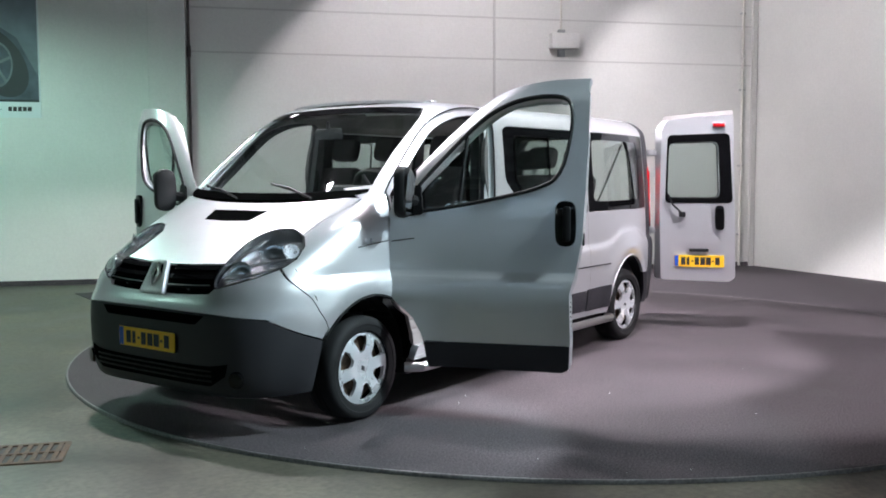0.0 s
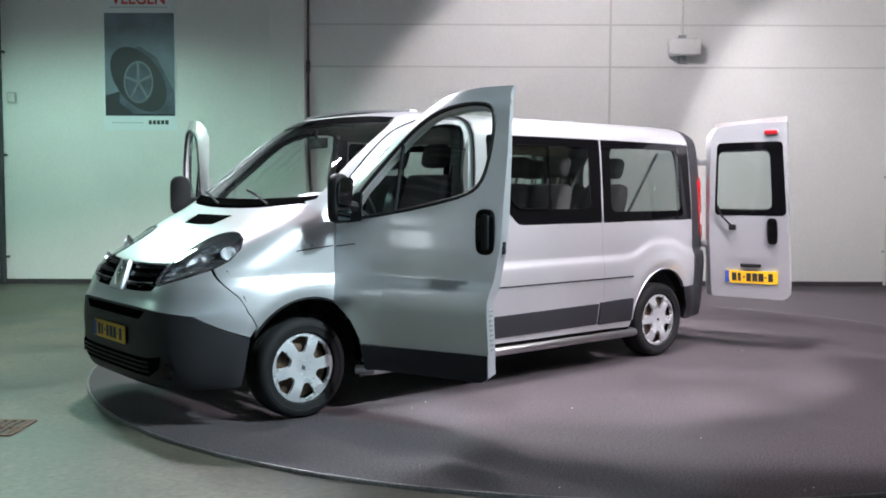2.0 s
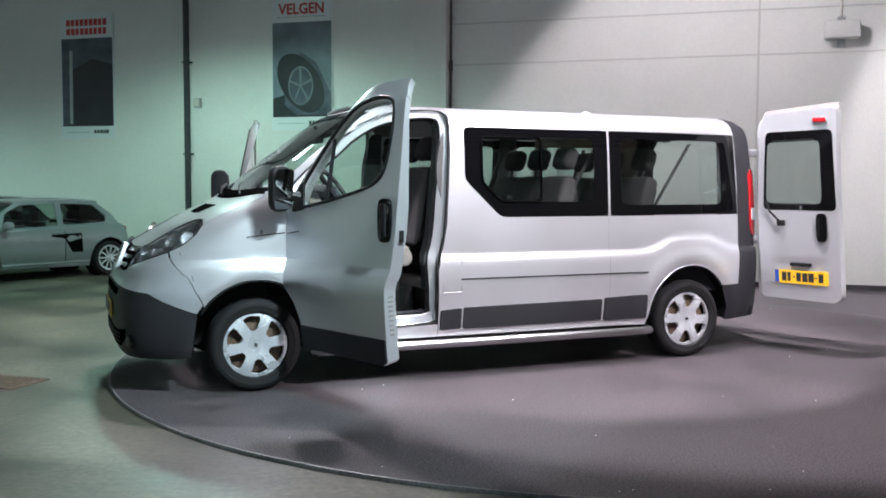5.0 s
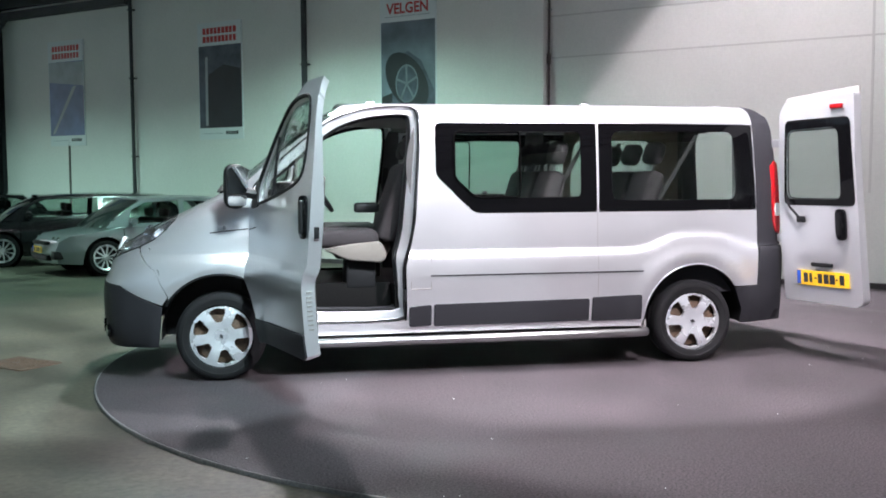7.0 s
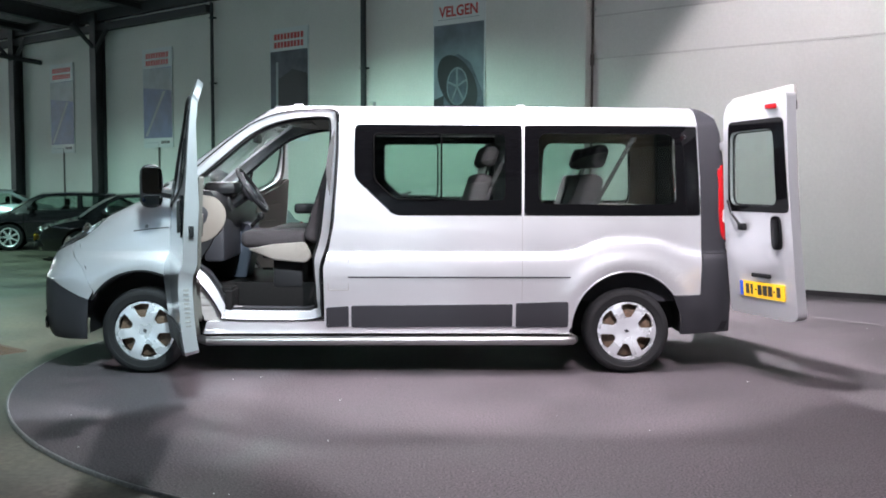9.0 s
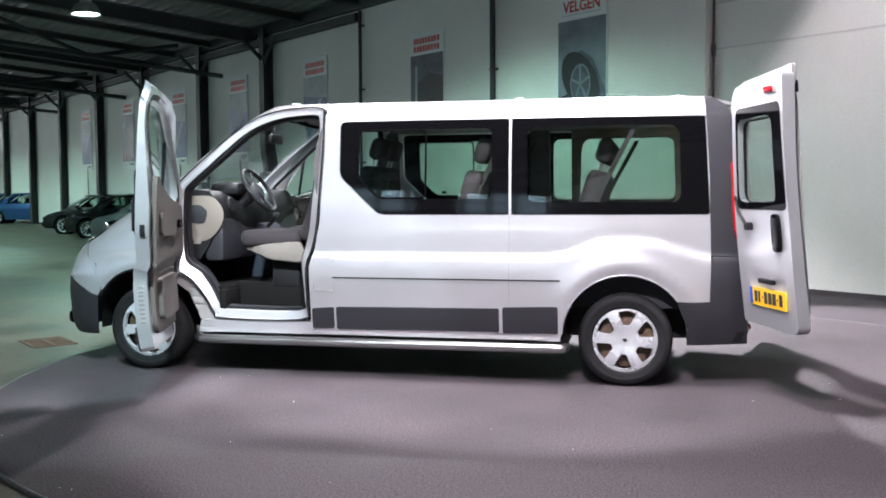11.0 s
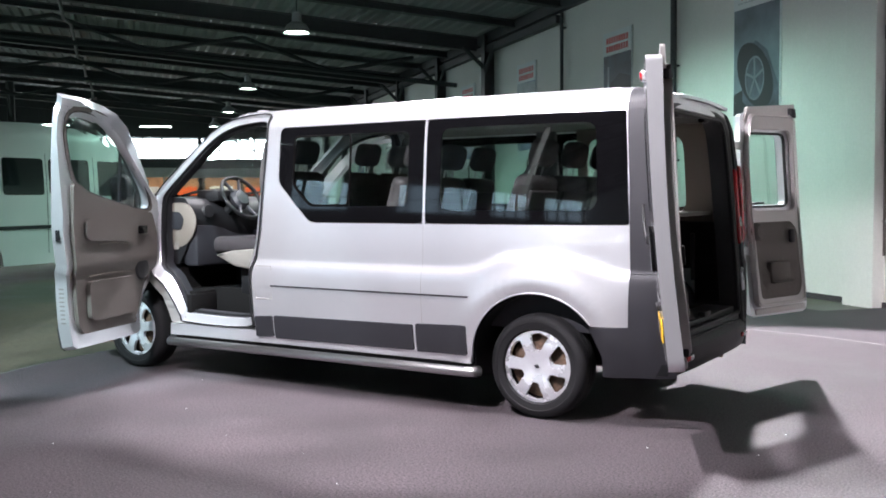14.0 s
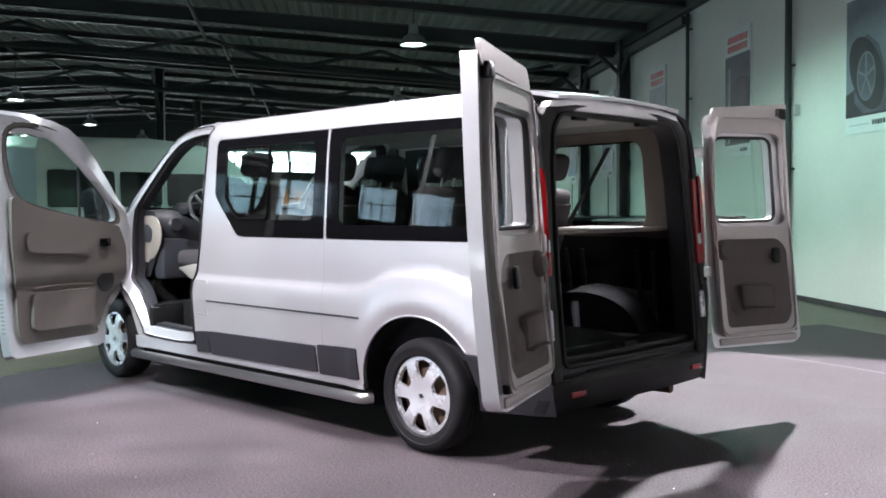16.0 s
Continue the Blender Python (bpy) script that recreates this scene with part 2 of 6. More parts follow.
def smooth_loop(pts, steps=6):
    """A closed outline rounded through its points."""
    n, out = len(pts), []
    for i in range(n):
        p0, p1, p2, p3 = (np.array(pts[(i + k - 1) % n], float) for k in range(4))
        for j in range(steps):
            t = j / steps
            out.append(tuple(0.5 * (2 * p1 + (p2 - p0) * t + (2 * p0 - 5 * p1 + 4 * p2 - p3) * t * t + (3 * p1 - p0 - 3 * p2 + p3) * t ** 3)))
    return out


def rounded(pts, r, steps=4):
    """An outline with each corner rounded off by r (or its own third number)."""
    out, n = [], len(pts)
    for i, p in enumerate(pts):
        rr = p[2] if len(p) > 2 else r
        a, b, c = (Vector(pts[k % n][:2]) for k in (i - 1, i, i + 1))
        if rr <= 0:
            out.append(tuple(b))
            continue
        u, v = (a - b), (c - b)
        k = min(rr, u.length * 0.48, v.length * 0.48)
        s, e = b + u.normalized() * k, b + v.normalized() * k
        for j in range(steps + 1):
            t = j / steps
            out.append(tuple((1 - t) ** 2 * s + 2 * t * (1 - t) * b + t * t * e))
    return out


def flat(outline, holes=(), cuts_x=(), cuts_y=(), dense=0.05):
    """A flat sheet in x and y with holes, cut into a grid so that it can be bent."""
    bm = bmesh.new()
    edges = []
    for loop in (outline, *holes):
        pts = []
        for a, b in zip(loop, list(loop[1:]) + [loop[0]]):
            n = max(1, int(math.hypot(b[0] - a[0], b[1] - a[1]) / dense))
            pts += [(a[0] + (b[0] - a[0]) * k / n, a[1] + (b[1] - a[1]) * k / n) for k in range(n)]
        vs = [bm.verts.new((x, y, 0)) for x, y in pts]
        edges += [bm.edges.new((vs[k], vs[(k + 1) % len(vs)])) for k in range(len(vs))]
    bmesh.ops.triangle_fill(bm, use_beauty=True, use_dissolve=False, edges=edges, normal=(0, 0, 1))
    xs, ys = [v.co.x for v in bm.verts], [v.co.y for v in bm.verts]
    for c in cuts_x:
        if min(xs) < c < max(xs):
            bmesh.ops.bisect_plane(bm, geom=bm.verts[:] + bm.edges[:] + bm.faces[:], dist=1e-5, plane_co=(c, 0, 0), plane_no=(1, 0, 0))
    for c in cuts_y:
        if min(ys) < c < max(ys):
            bmesh.ops.bisect_plane(bm, geom=bm.verts[:] + bm.edges[:] + bm.faces[:], dist=1e-5, plane_co=(0, c, 0), plane_no=(0, 1, 0))
    return bm


def thicken(bm, thick, open_middle=False):
    """Gives a sheet a back at that depth behind its face, and a rim."""
    bm.normal_update()
    bm.verts.index_update()
    back = {v: bm.verts.new(v.co - v.normal * thick) for v in bm.verts[:]}
    rim = [(e.verts[0], e.verts[1], e.link_faces[0]) for e in bm.edges if len(e.link_faces) == 1 and not (open_middle and all(abs(v.co.y) < 0.0006 for v in e.verts))]
    for f in bm.faces[:]:
        bm.faces.new([back[v] for v in reversed(f.verts)])
    for a, b, f in rim:
        vs = list(f.verts)
        if vs[(vs.index(a) + 1) % len(vs)] is not b:
            a, b = b, a
        bm.faces.new((b, a, back[a], back[b]))
    return bm


def bend(bm, f, thick=0.0):
    """Moves a flat sheet's points to f(x, y) and gives it thickness behind."""
    for v in bm.verts:
        v.co = f(v.co.x, v.co.y)
    bmesh.ops.remove_doubles(bm, verts=bm.verts, dist=0.0004)
    if thick:
        thicken(bm, thick)
    return bm


def slab(outline, depth, m=None, holes=(), bevel=0.0):
    """A flat outline in x and y, raised by depth along z."""
    bm = flat(outline, holes, dense=10)
    ext = bmesh.ops.extrude_face_region(bm, geom=bm.faces[:])
    bmesh.ops.translate(bm, vec=(0, 0, depth), verts=[g for g in ext["geom"] if isinstance(g, bmesh.types.BMVert)])
    if bevel:
        bm.normal_update()
        es = [e for e in bm.edges if len(e.link_faces) == 2 and e.calc_face_angle(0) > 1.0]
        bmesh.ops.bevel(bm, geom=es, offset=bevel, segments=2, profile=0.5, affect="EDGES")
    if m is not None:
        bmesh.ops.transform(bm, matrix=m, verts=bm.verts)
    return bm


def mirrored(bm):
    """A copy of a mesh on the other side of the van."""
    out = bm.copy()
    bmesh.ops.scale(out, vec=(1, -1, 1), verts=out.verts)
    bmesh.ops.reverse_faces(out, faces=out.faces)
    return out


def both(bm):
    """Joins a mesh with its mirror image along the centre line."""
    me = bpy.data.meshes.new("half")
    m = mirrored(bm)
    m.to_mesh(me)
    m.free()
    bm.from_mesh(me)
    bpy.data.meshes.remove(me)
    bmesh.ops.remove_doubles(bm, verts=bm.verts, dist=0.0015)
    return bm


def arc(cx, cy, r, a0, a1, n=10):
    return [(cx + r * math.cos(radians(a0 + (a1 - a0) * k / n)), cy + r * math.sin(radians(a0 + (a1 - a0) * k / n))) for k in range(n + 1)]


XY_TO_XZ = pose(0, 0, 0, 90)     # an outline drawn in x and y stands up in x and z


def bars(bm, x0, x1, y0, y1, n, z, gap=0.3, m=None, seed=1):
    """Unreadable writing: a row of plain bars on a flat sheet in x and y."""
    rnd = random.Random(seed)
    w = (x1 - x0) / n
    for k in range(n):
        a = x0 + k * w
        b = a + w * (1 - gap * rnd.uniform(0.7, 1.3))
        vs = [bm.verts.new((m or Matrix()) @ Vector(p)) for p in ((a, y0, z), (b, y0, z), (b, y1, z), (a, y1, z))]
        bm.faces.new(vs)
    return bm

# ---- the hall ----


def structure(name, bm, material, label="", m=HALL, smooth=False):
    ob = link(name, bm, material, smooth)
    ob.matrix_basis = m
    return tagged(ob, label, kind="structure")


S0, S1, D0, D1, TOP = -44.0, 8.25, -26.0, 7.65, 5.0      # the hall's extent and the height of its eaves
CX, CY, CR = 3.04, -0.3, 3.95                          # the turntable

structure("floor", boxes((S0 - 1, 23, D0 - 1, D1 + 1, -0.3, -0.02)), "concrete", "worn stained grey-green concrete hall floor")
structure("floor_apron", slab([(0.5, 0.4), (9.0, 0.4), (9.0, D1), (-0.6, D1), (-0.6, 6.8), (-2.0, 6.55), (-1.0, 3.9), (-0.9, 1.5)], 0.016, Matrix.Translation((0, 0, -0.03))), "apron", "dark painted floor between turntable and wall")
bm = bmesh.new()
lathe(bm, [(0.0, 0.0), (1.5, 0.0), (3.0, 0.0), (CR - 0.03, 0.0), (CR - 0.03, -0.03)], 128, Matrix.Translation((CX, CY, 0)))
turntable = thing("turntable", "round car turntable covered in dark purple-grey carpet", "turntable")
part("carpet", bm, "disc", turntable, angle=60)
bm = bmesh.new()
lathe(bm, [(CR - 0.030, -0.025), (CR - 0.030, -0.001), (CR - 0.024, 0.002), (CR - 0.016, 0.0), (CR - 0.013, -0.006), (CR - 0.013, -0.025)], 128, Matrix.Translation((CX, CY, 0)))
part("edge_strip", bm, "edge_metal", turntable, "thin metal edge strip")

rng = random.Random(5)
bm = bmesh.new()
for k in range(40):
    a, r = rng.uniform(math.pi, 2.15 * math.pi), CR * math.sqrt(rng.uniform(0.1, 0.97))
    x, y, e = CX + r * math.cos(a), CY + r * math.sin(a), rng.uniform(0.0015, 0.0045)
    box(bm, -e, e, -e * 0.6, e * 0.6, 0.0, e * 0.5, m=pose(x, y, 0.0005, 0, 0, rng.uniform(0, 180)))
specks = link("paper_scraps", bm, "poster_white", False)
tagged(specks, "tiny white scraps scattered on the dark carpet", "litter", kind="stuff")

# long wall with the pilaster, the corner wall and the walls that close the hall
structure("wall_long", boxes((S0 - 0.3, S1 + 0.3, D1, D1 + 0.3, -0.3, 7.5)), "wall", "white painted blockwork wall")
END = 22.0
bm = bmesh.new()
loft(bm, [[Vector(p) for p in ((S1 - 0.06, D1 + 0.2, z), (S1 + 0.62, 3.8, z), (END, 3.8, z), (END, 4.1, z), (S1 + 0.9, 4.1, z), (S1 + 0.3, D1 + 0.2, z))] for z in (-0.3, 7.5)])
structure("wall_corner", bm, "wall", "white painted blockwork corner wall")
bm = boxes((END, END + 0.3, D0 - 0.3, 4.1, -0.3, 1.5), (END, END + 0.3, D0 - 0.3, 4.1, 2.05, 7.5), (END, END + 0.3, -19.6, 4.1, 1.5, 2.05))
for k in range(5):
    box(bm, END + 0.05, END + 0.25, D0 + 1.5 * k - 0.10, D0 + 1.5 * k + 0.10, 1.5, 2.05)
structure("wall_end", bm, "wall", "white end wall with a low band of windows behind the camera")
structure("backdrop_end", boxes((END + 1.0, END + 1.1, D0, -18.5, 1.2, 2.4)), "daylight", "bright daylight outside the end windows")
bm = boxes((-1.1, -0.6, D1 - 0.16, D1 + 0.01, -0.02, TOP + 1.0), bevel=0.008)
structure("pilaster", bm, "wall", "white painted wall pilaster")
bm = bmesh.new()
for z0 in (3.19, 3.80):
    box(bm, -0.6, S1, D1 - 0.014, D1 + 0.01, z0 - 0.011, z0 + 0.011)
box(bm, 3.84, 3.87, D1 - 0.016, D1 + 0.01, 1.2, TOP + 1)
box(bm, S1 - 0.12, S1 - 0.04, D1 - 0.05, D1, -0.02, TOP + 1)
structure("trim_joints", bm, "wallgap", "thin joint strips across the white wall")
structure("baseboard", boxes((S0, -1.1, D1 - 0.02, D1 + 0.01, -0.02, 0.05), (-0.6, S1, D1 - 0.02, D1 + 0.01, -0.02, 0.05), ), "apron", "low dark skirting along the wall")

# far end and the side behind the camera: low walls, bands of bright windows
bm = boxes((S0 - 0.3, S0, D0, D1, 2.75, 3.45), (S0 - 0.3, S0, D0, D1, 4.55, 7.5), (S0 - 0.3, S0, D0, -9.0, -0.3, 0.7), (S0 - 0.2, S0 - 0.1, D0, D1, 3.95, 4.0))
for k in range(36):
    d = D0 + (D1 - D0) * k / 35
    e = 0.10 if k % 5 == 0 else 0.03
    box(bm, S0 - 0.27, S0 - 0.03, d - e, d + e, -0.02 if k % 5 == 0 else 3.4, 4.6)
structure("wall_far", bm, "darksteel", "dark far end wall above a glazed shopfront")
structure("backdrop_far", boxes((S0 - 6.0, S0 - 5.9, D0, -7.0, -0.2, 4.8), (S0 - 6.0, S0 - 5.9, -7.0, D1, 3.2, 4.8)), "daylight", "bright daylight outside the far windows")
bm = boxes((S0, 14, D0 - 0.3, D0, -0.3, 3.2), (14, 22, D0 - 0.3, D0, -0.3, 1.5), (14, 22, D0 - 0.3, D0, 2.05, 3.2), (S0, 22, D0 - 0.3, D0, 4.9, 7.5), (S0, 22, D0 - 0.2, D0 - 0.1, 4.02, 4.08))
for k in range(54):
    s = S0 + 1.2 * k
    e = 0.06 if k % 5 else 0.9
    box(bm, s - e, s + e, D0 - 0.28, D0 - 0.02, 3.2, 4.9)
for k in range(6):
    box(bm, 14.1 + 1.5 * k, 14.3 + 1.5 * k, D0 - 0.28, D0 - 0.02, 1.5, 2.05)
structure("wall_back", bm, "concrete", "plain grey wall with a band of windows behind the camera")
structure("backdrop_back", boxes((S0, 22, D0 - 1.2, D0 - 1.1, 2.8, 5.2)), "back_day", "bright daylight outside the windows")
structure("backdrop_low", boxes((13, 23, D0 - 1.2, D0 - 1.1, 1.2, 2.4)), "daylight", "bright daylight outside the low windows")

# roof: ribbed deck on beams and purlins, rising from the long wall
RIDGE = -8.0


def roof_z(d):
    return TOP + 0.25 + (D1 - d) * 0.075 if d > RIDGE else TOP + 0.25 + (D1 - RIDGE) * 0.075 - (RIDGE - d) * 0.05


vs, fs = [], []
d, k = D1, 0
prof = []
while d > D0:
    for off, h in ((0, 0.0), (0.09, 0.0), (0.13, 0.09), (0.22, 0.09)):
        prof.append((d - off, roof_z(d - off) + h))
    d -= 0.26
for dd, z in prof:
    vs += [(S0, dd, z), (23.0, dd, z)]
fs = [(2 * i, 2 * i + 1, 2 * i + 3, 2 * i + 2) for i in range(len(prof) - 1)]
me = bpy.data.meshes.new("ceiling")
me.from_pydata(vs, [], fs)
me.materials.append(M["deck"])
ceiling = new("ceiling", me)
ceiling.matrix_basis = HALL
tagged(ceiling, "dark ribbed metal roof deck", kind="structure")
bm = bmesh.new()
for k in range(28):
    s = S0 + 1.2 + k * 2.4
    if s > 22:
        break
    deep = k % 3 == 0
    h = 0.34 if deep else 0.16
    for a, b in ((D1, RIDGE), (RIDGE, D0)):
        za, zb = roof_z(a) - 0.03, roof_z(b) - 0.03
        for w, lo, hi in ((0.10, 0.0, 0.02), (0.012, 0.02, h - 0.02), (0.10, h - 0.02, h)):
            ring = [[Vector((s + e * w, dd, zz - q)) for e, q in ((-1, lo), (1, lo), (1, hi), (-1, hi))] for dd, zz in ((a, za), (b, zb))]
            loft(bm, ring)
structure("roof_beams", bm, "darksteel", "dark steel roof beams")
bm = bmesh.new()
for s in (-30.4, -23.2, -16.0):
    for d in np.arange(D1 - 1.2, D0 + 4, -4.4):
        rod(bm, (s, d, roof_z(d) - 0.35), (s, d - 2.2, roof_z(d - 2.2) - 0.95), 0.05, 6)
        rod(bm, (s, d - 2.2, roof_z(d - 2.2) - 0.95), (s, d - 4.4, roof_z(d - 4.4) - 0.35), 0.05, 6)
    rod(bm, (s, D1, roof_z(D1) - 0.95), (s, RIDGE, roof_z(RIDGE) - 0.95), 0.06, 6)
for s in np.arange(S0 + 3, S1, 6.0):
    for d in (-2.0, -8.0, -14.0):
        rod(bm, (s, d, roof_z(d) - 0.35), (s + 3, d, roof_z(d) - 0.75), 0.04, 6)
        rod(bm, (s + 3, d, roof_z(d) - 0.75), (s + 6, d, roof_z(d) - 0.35), 0.04, 6)
structure("roof_trusses", bm, "darksteel", "slender dark steel trusses")
bm = boxes((S0, -9.3, D1 - 0.18, D1 - 0.02, TOP - 0.22, TOP - 0.06), (S0, S1, D1 - 0.14, D1, TOP + 0.02, TOP + 0.26))
structure("eaves_beam", bm, "darksteel", "dark steel eaves beam on the wall")


def steel_column(s):
    ob = thing("steel_column", "dark steel I-column with a knee brace against the wall", "column", "columns along the wall")
    bm = boxes((-0.12, 0.12, -0.26, -0.24, 0, TOP + 0.2), (-0.12, 0.12, -0.03, -0.01, 0, TOP + 0.2), (-0.01, 0.01, -0.24, -0.03, 0, TOP + 0.2))
    part("shaft", bm, "darksteel", ob, smooth=False)
    bm = bmesh.new()
    rod(bm, (0, -0.14, TOP - 0.65), (0.0, -0.75, TOP - 0.1), 0.05, 8)
    part("knee_brace", rod(bm, (0.0, -0.2, TOP - 0.65), (0.55, -0.15, TOP - 0.08), 0.05, 8), "darksteel", ob)
    part("base_plate", boxes((-0.17, 0.17, -0.3, 0.0, 0, 0.03)), "darksteel", ob)
    ob.matrix_basis = HALL @ pose(s, D1, -0.02)


for s in (-13.3, -17.0, -21.2, -25.4, -29.6, -33.8, -38.0):
    steel_column(s)


def wall_pipe(s, r, box_z=None):
    ob = thing("wall_pipe", "dark vertical drainpipe clipped to the wall", "pipe", "pipes on the wall")
    part("pipe", rod(bmesh.new(), (0, -0.08, 0), (0, -0.08, TOP), r, 14), "darksteel", ob)
    for z in (0.4, 1.9, 3.4, 4.7):
        part("clip", boxes((-r - 0.02, r + 0.02, -0.10, 0, z - 0.015, z + 0.015)), "darksteel", ob)
    ob.matrix_basis = HALL @ pose(s, D1, -0.02)
    if box_z:
        sb = thing("switch_box", "small grey junction box on the wall", "switch box")
        part("case", boxes((-0.06, 0.06, -0.07, 0, -0.075, 0.075), bevel=0.012), "galv", sb)
        part("cover", boxes((-0.045, 0.045, -0.078, -0.07, -0.06, 0.06), bevel=0.003), "cream", sb)
        sb.matrix_basis = HALL @ pose(s + 0.17, D1, box_z)


wall_pipe(-5.08, 0.05, 2.72)
wall_pipe(-9.25, 0.035)


def wall_heater():
    """The pale box high on the white wall, with its bracket and conduit."""
    ob = thing("wall_light_box", "pale rectangular box fixed high on the white wall", "wall fixture")
    part("case", boxes((-0.22, 0.22, -0.24, -0.06, -0.10, 0.13), bevel=0.02), "wall", ob)
    part("bracket", boxes((-0.05, 0.05, -0.07, 0.0, -0.2, 0.2)), "galv", ob)
    part("conduit", rod(bmesh.new(), (0, -0.02, 0.15), (0, -0.02, 1.5), 0.015), "cream", ob)
    ob.matrix_basis = HALL @ pose(4.9, D1, 3.45)
    ob = thing("corner_conduit", "thin pale conduit down the wall corner", "conduit")
    part("pipe", rod(bmesh.new(), (0, 0, 0), (0, 0, 5), 0.022), "cream", ob)
    for z in (0.5, 1.6, 2.8, 4.0):
        part("clip", boxes((-0.035, 0.035, -0.01, 0.05, z - 0.012, z + 0.012)), "galv", ob)
    ob.matrix_basis = HALL @ pose(7.95, D1 - 0.05, 0)


wall_heater()


def pipe_strip():
    ob = thing("copper_pipe", "thin brownish pipe beside the pilaster", "pipe")
    part("pipe", rod(bmesh.new(), (0, 0, 0.6), (0, 0, TOP), 0.018), "trim", ob)
    part("collar", rod(bmesh.new(), (0, 0, 3.1), (0, 0, 3.26), 0.03), "trim", ob)
    for z in (1.0, 2.3, 3.9):
        part("clip", boxes((-0.03, 0.03, -0.01, 0.04, z - 0.012, z + 0.012)), "galv", ob)
    ob.matrix_basis = HALL @ pose(-0.56, D1 - 0.035, 0)


pipe_strip()


def hall_or_fill_lamp(s, d):
    ob = thing("hall_or_fill_lamp", "round bell-shaped industrial or fill lamp hanging from the roof", "pendant lamp", "hall lamps")
    bm = lathe(bmesh.new(), [(0.06, 0.42), (0.09, 0.40), (0.10, 0.22), (0.20, 0.16), (0.27, 0.02), (0.28, 0.0), (0.26, 0.0), (0.18, 0.14), (0.0, 0.2)], 28)
    part("shade", bm, "galv", ob)
    part("bulb", lathe(bmesh.new(), [(0.0, 0.005), (0.16, 0.012), (0.245, 0.03), (0.0, 0.06)], 28), "lampglow", ob, "glowing white lamp face")
    part("stem", rod(bmesh.new(), (0, 0, 0.4), (0, 0, roof_z(d) - 4.58 - 0.05), 0.012, 8), "darksteel", ob)
    part("ceiling_plate", rod(bmesh.new(), (0, 0, roof_z(d) - 4.58 - 0.06), (0, 0, roof_z(d) - 4.58 - 0.02), 0.06, 12), "darksteel", ob)
    ob.matrix_basis = HALL @ pose(s, d, 4.58)


# includes the unseen lamp added to brighten the wall
for s, d in HALL_AND_FILL_LAMPS:
    hall_or_fill_lamp(s, d)


def stage_or_fill_lamp(place, target):
    """A floodlight under the roof that lights the turntable; one is an added fill lamp."""
    ob = thing("stage_or_fill_lamp", "black stage or fill floodlight hanging from the roof above the turntable", "floodlight", "stage lamps")
    part("housing", lathe(bmesh.new(), [(0.0, 0.30), (0.10, 0.29), (0.13, 0.24), (0.16, 0.06), (0.165, 0.05), (0.15, 0.05), (0.12, 0.2), (0.0, 0.22)], 20), "black", ob)
    part("lamp_face", lathe(bmesh.new(), [(0.0, 0.16), (0.10, 0.16), (0.0, 0.17)], 20), "spotglow", ob)
    part("yoke", tube(bmesh.new(), [(0.18, 0, 0.15), (0.18, 0, 0.36), (0.0, 0, 0.42), (-0.18, 0, 0.36), (-0.18, 0, 0.15)], 0.012), "black", ob)
    ob.matrix_basis = look(place, target)
    d = (HALL.inverted() @ Vector(place)).y
    top = thing("lamp_rod", "thin dark rod carrying a floodlight", "rod", "lamp rods")
    base = Vector(place) + (look(place, target).to_3x3() @ Vector((0, 0, 0.42)))
    part("rod", rod(bmesh.new(), (0, 0, 0), (0, 0, roof_z(d) - base.z + 0.02), 0.014, 8), "darksteel", top)
    part("clamp", boxes((-0.03, 0.03, -0.03, 0.03, -0.03, 0.03), bevel=0.006), "darksteel", top)
    top.matrix_basis = Matrix.Translation(base)


# the added fill lamp gets a housing and rod like the others
for place, target, watts, cone in STAGE_AND_FILL:
    stage_or_fill_lamp(place, target)


def drain_grate():
    ob = thing("drain_grate", "rusty cast-iron drain grate set in the concrete floor", "drain grate")
    bm = slab(rounded([(-0.26, -0.19), (0.26, -0.19), (0.26, 0.19), (-0.26, 0.19)], 0.02), 0.008, holes=[[(-0.23, -0.16), (0.23, -0.16), (0.23, 0.16), (-0.23, 0.16)]])
    part("frame", bm, "rust", ob)
    part("pit", boxes((-0.23, 0.23, -0.16, 0.16, -0.02, 0.001)), "black", ob)
    for k in range(9):
        x = -0.21 + k * 0.0525
        part("bar", boxes((x - 0.012, x + 0.012, -0.16, 0.16, 0.001, 0.008)), "rust", ob)
    part("crossbar", boxes((-0.23, 0.23, -0.012, 0.012, 0.001, 0.009)), "rust", ob)
    ob.matrix_basis = HALL @ pose(-1.32, -0.90, -0.02)


drain_grate()

# ---- posters ----


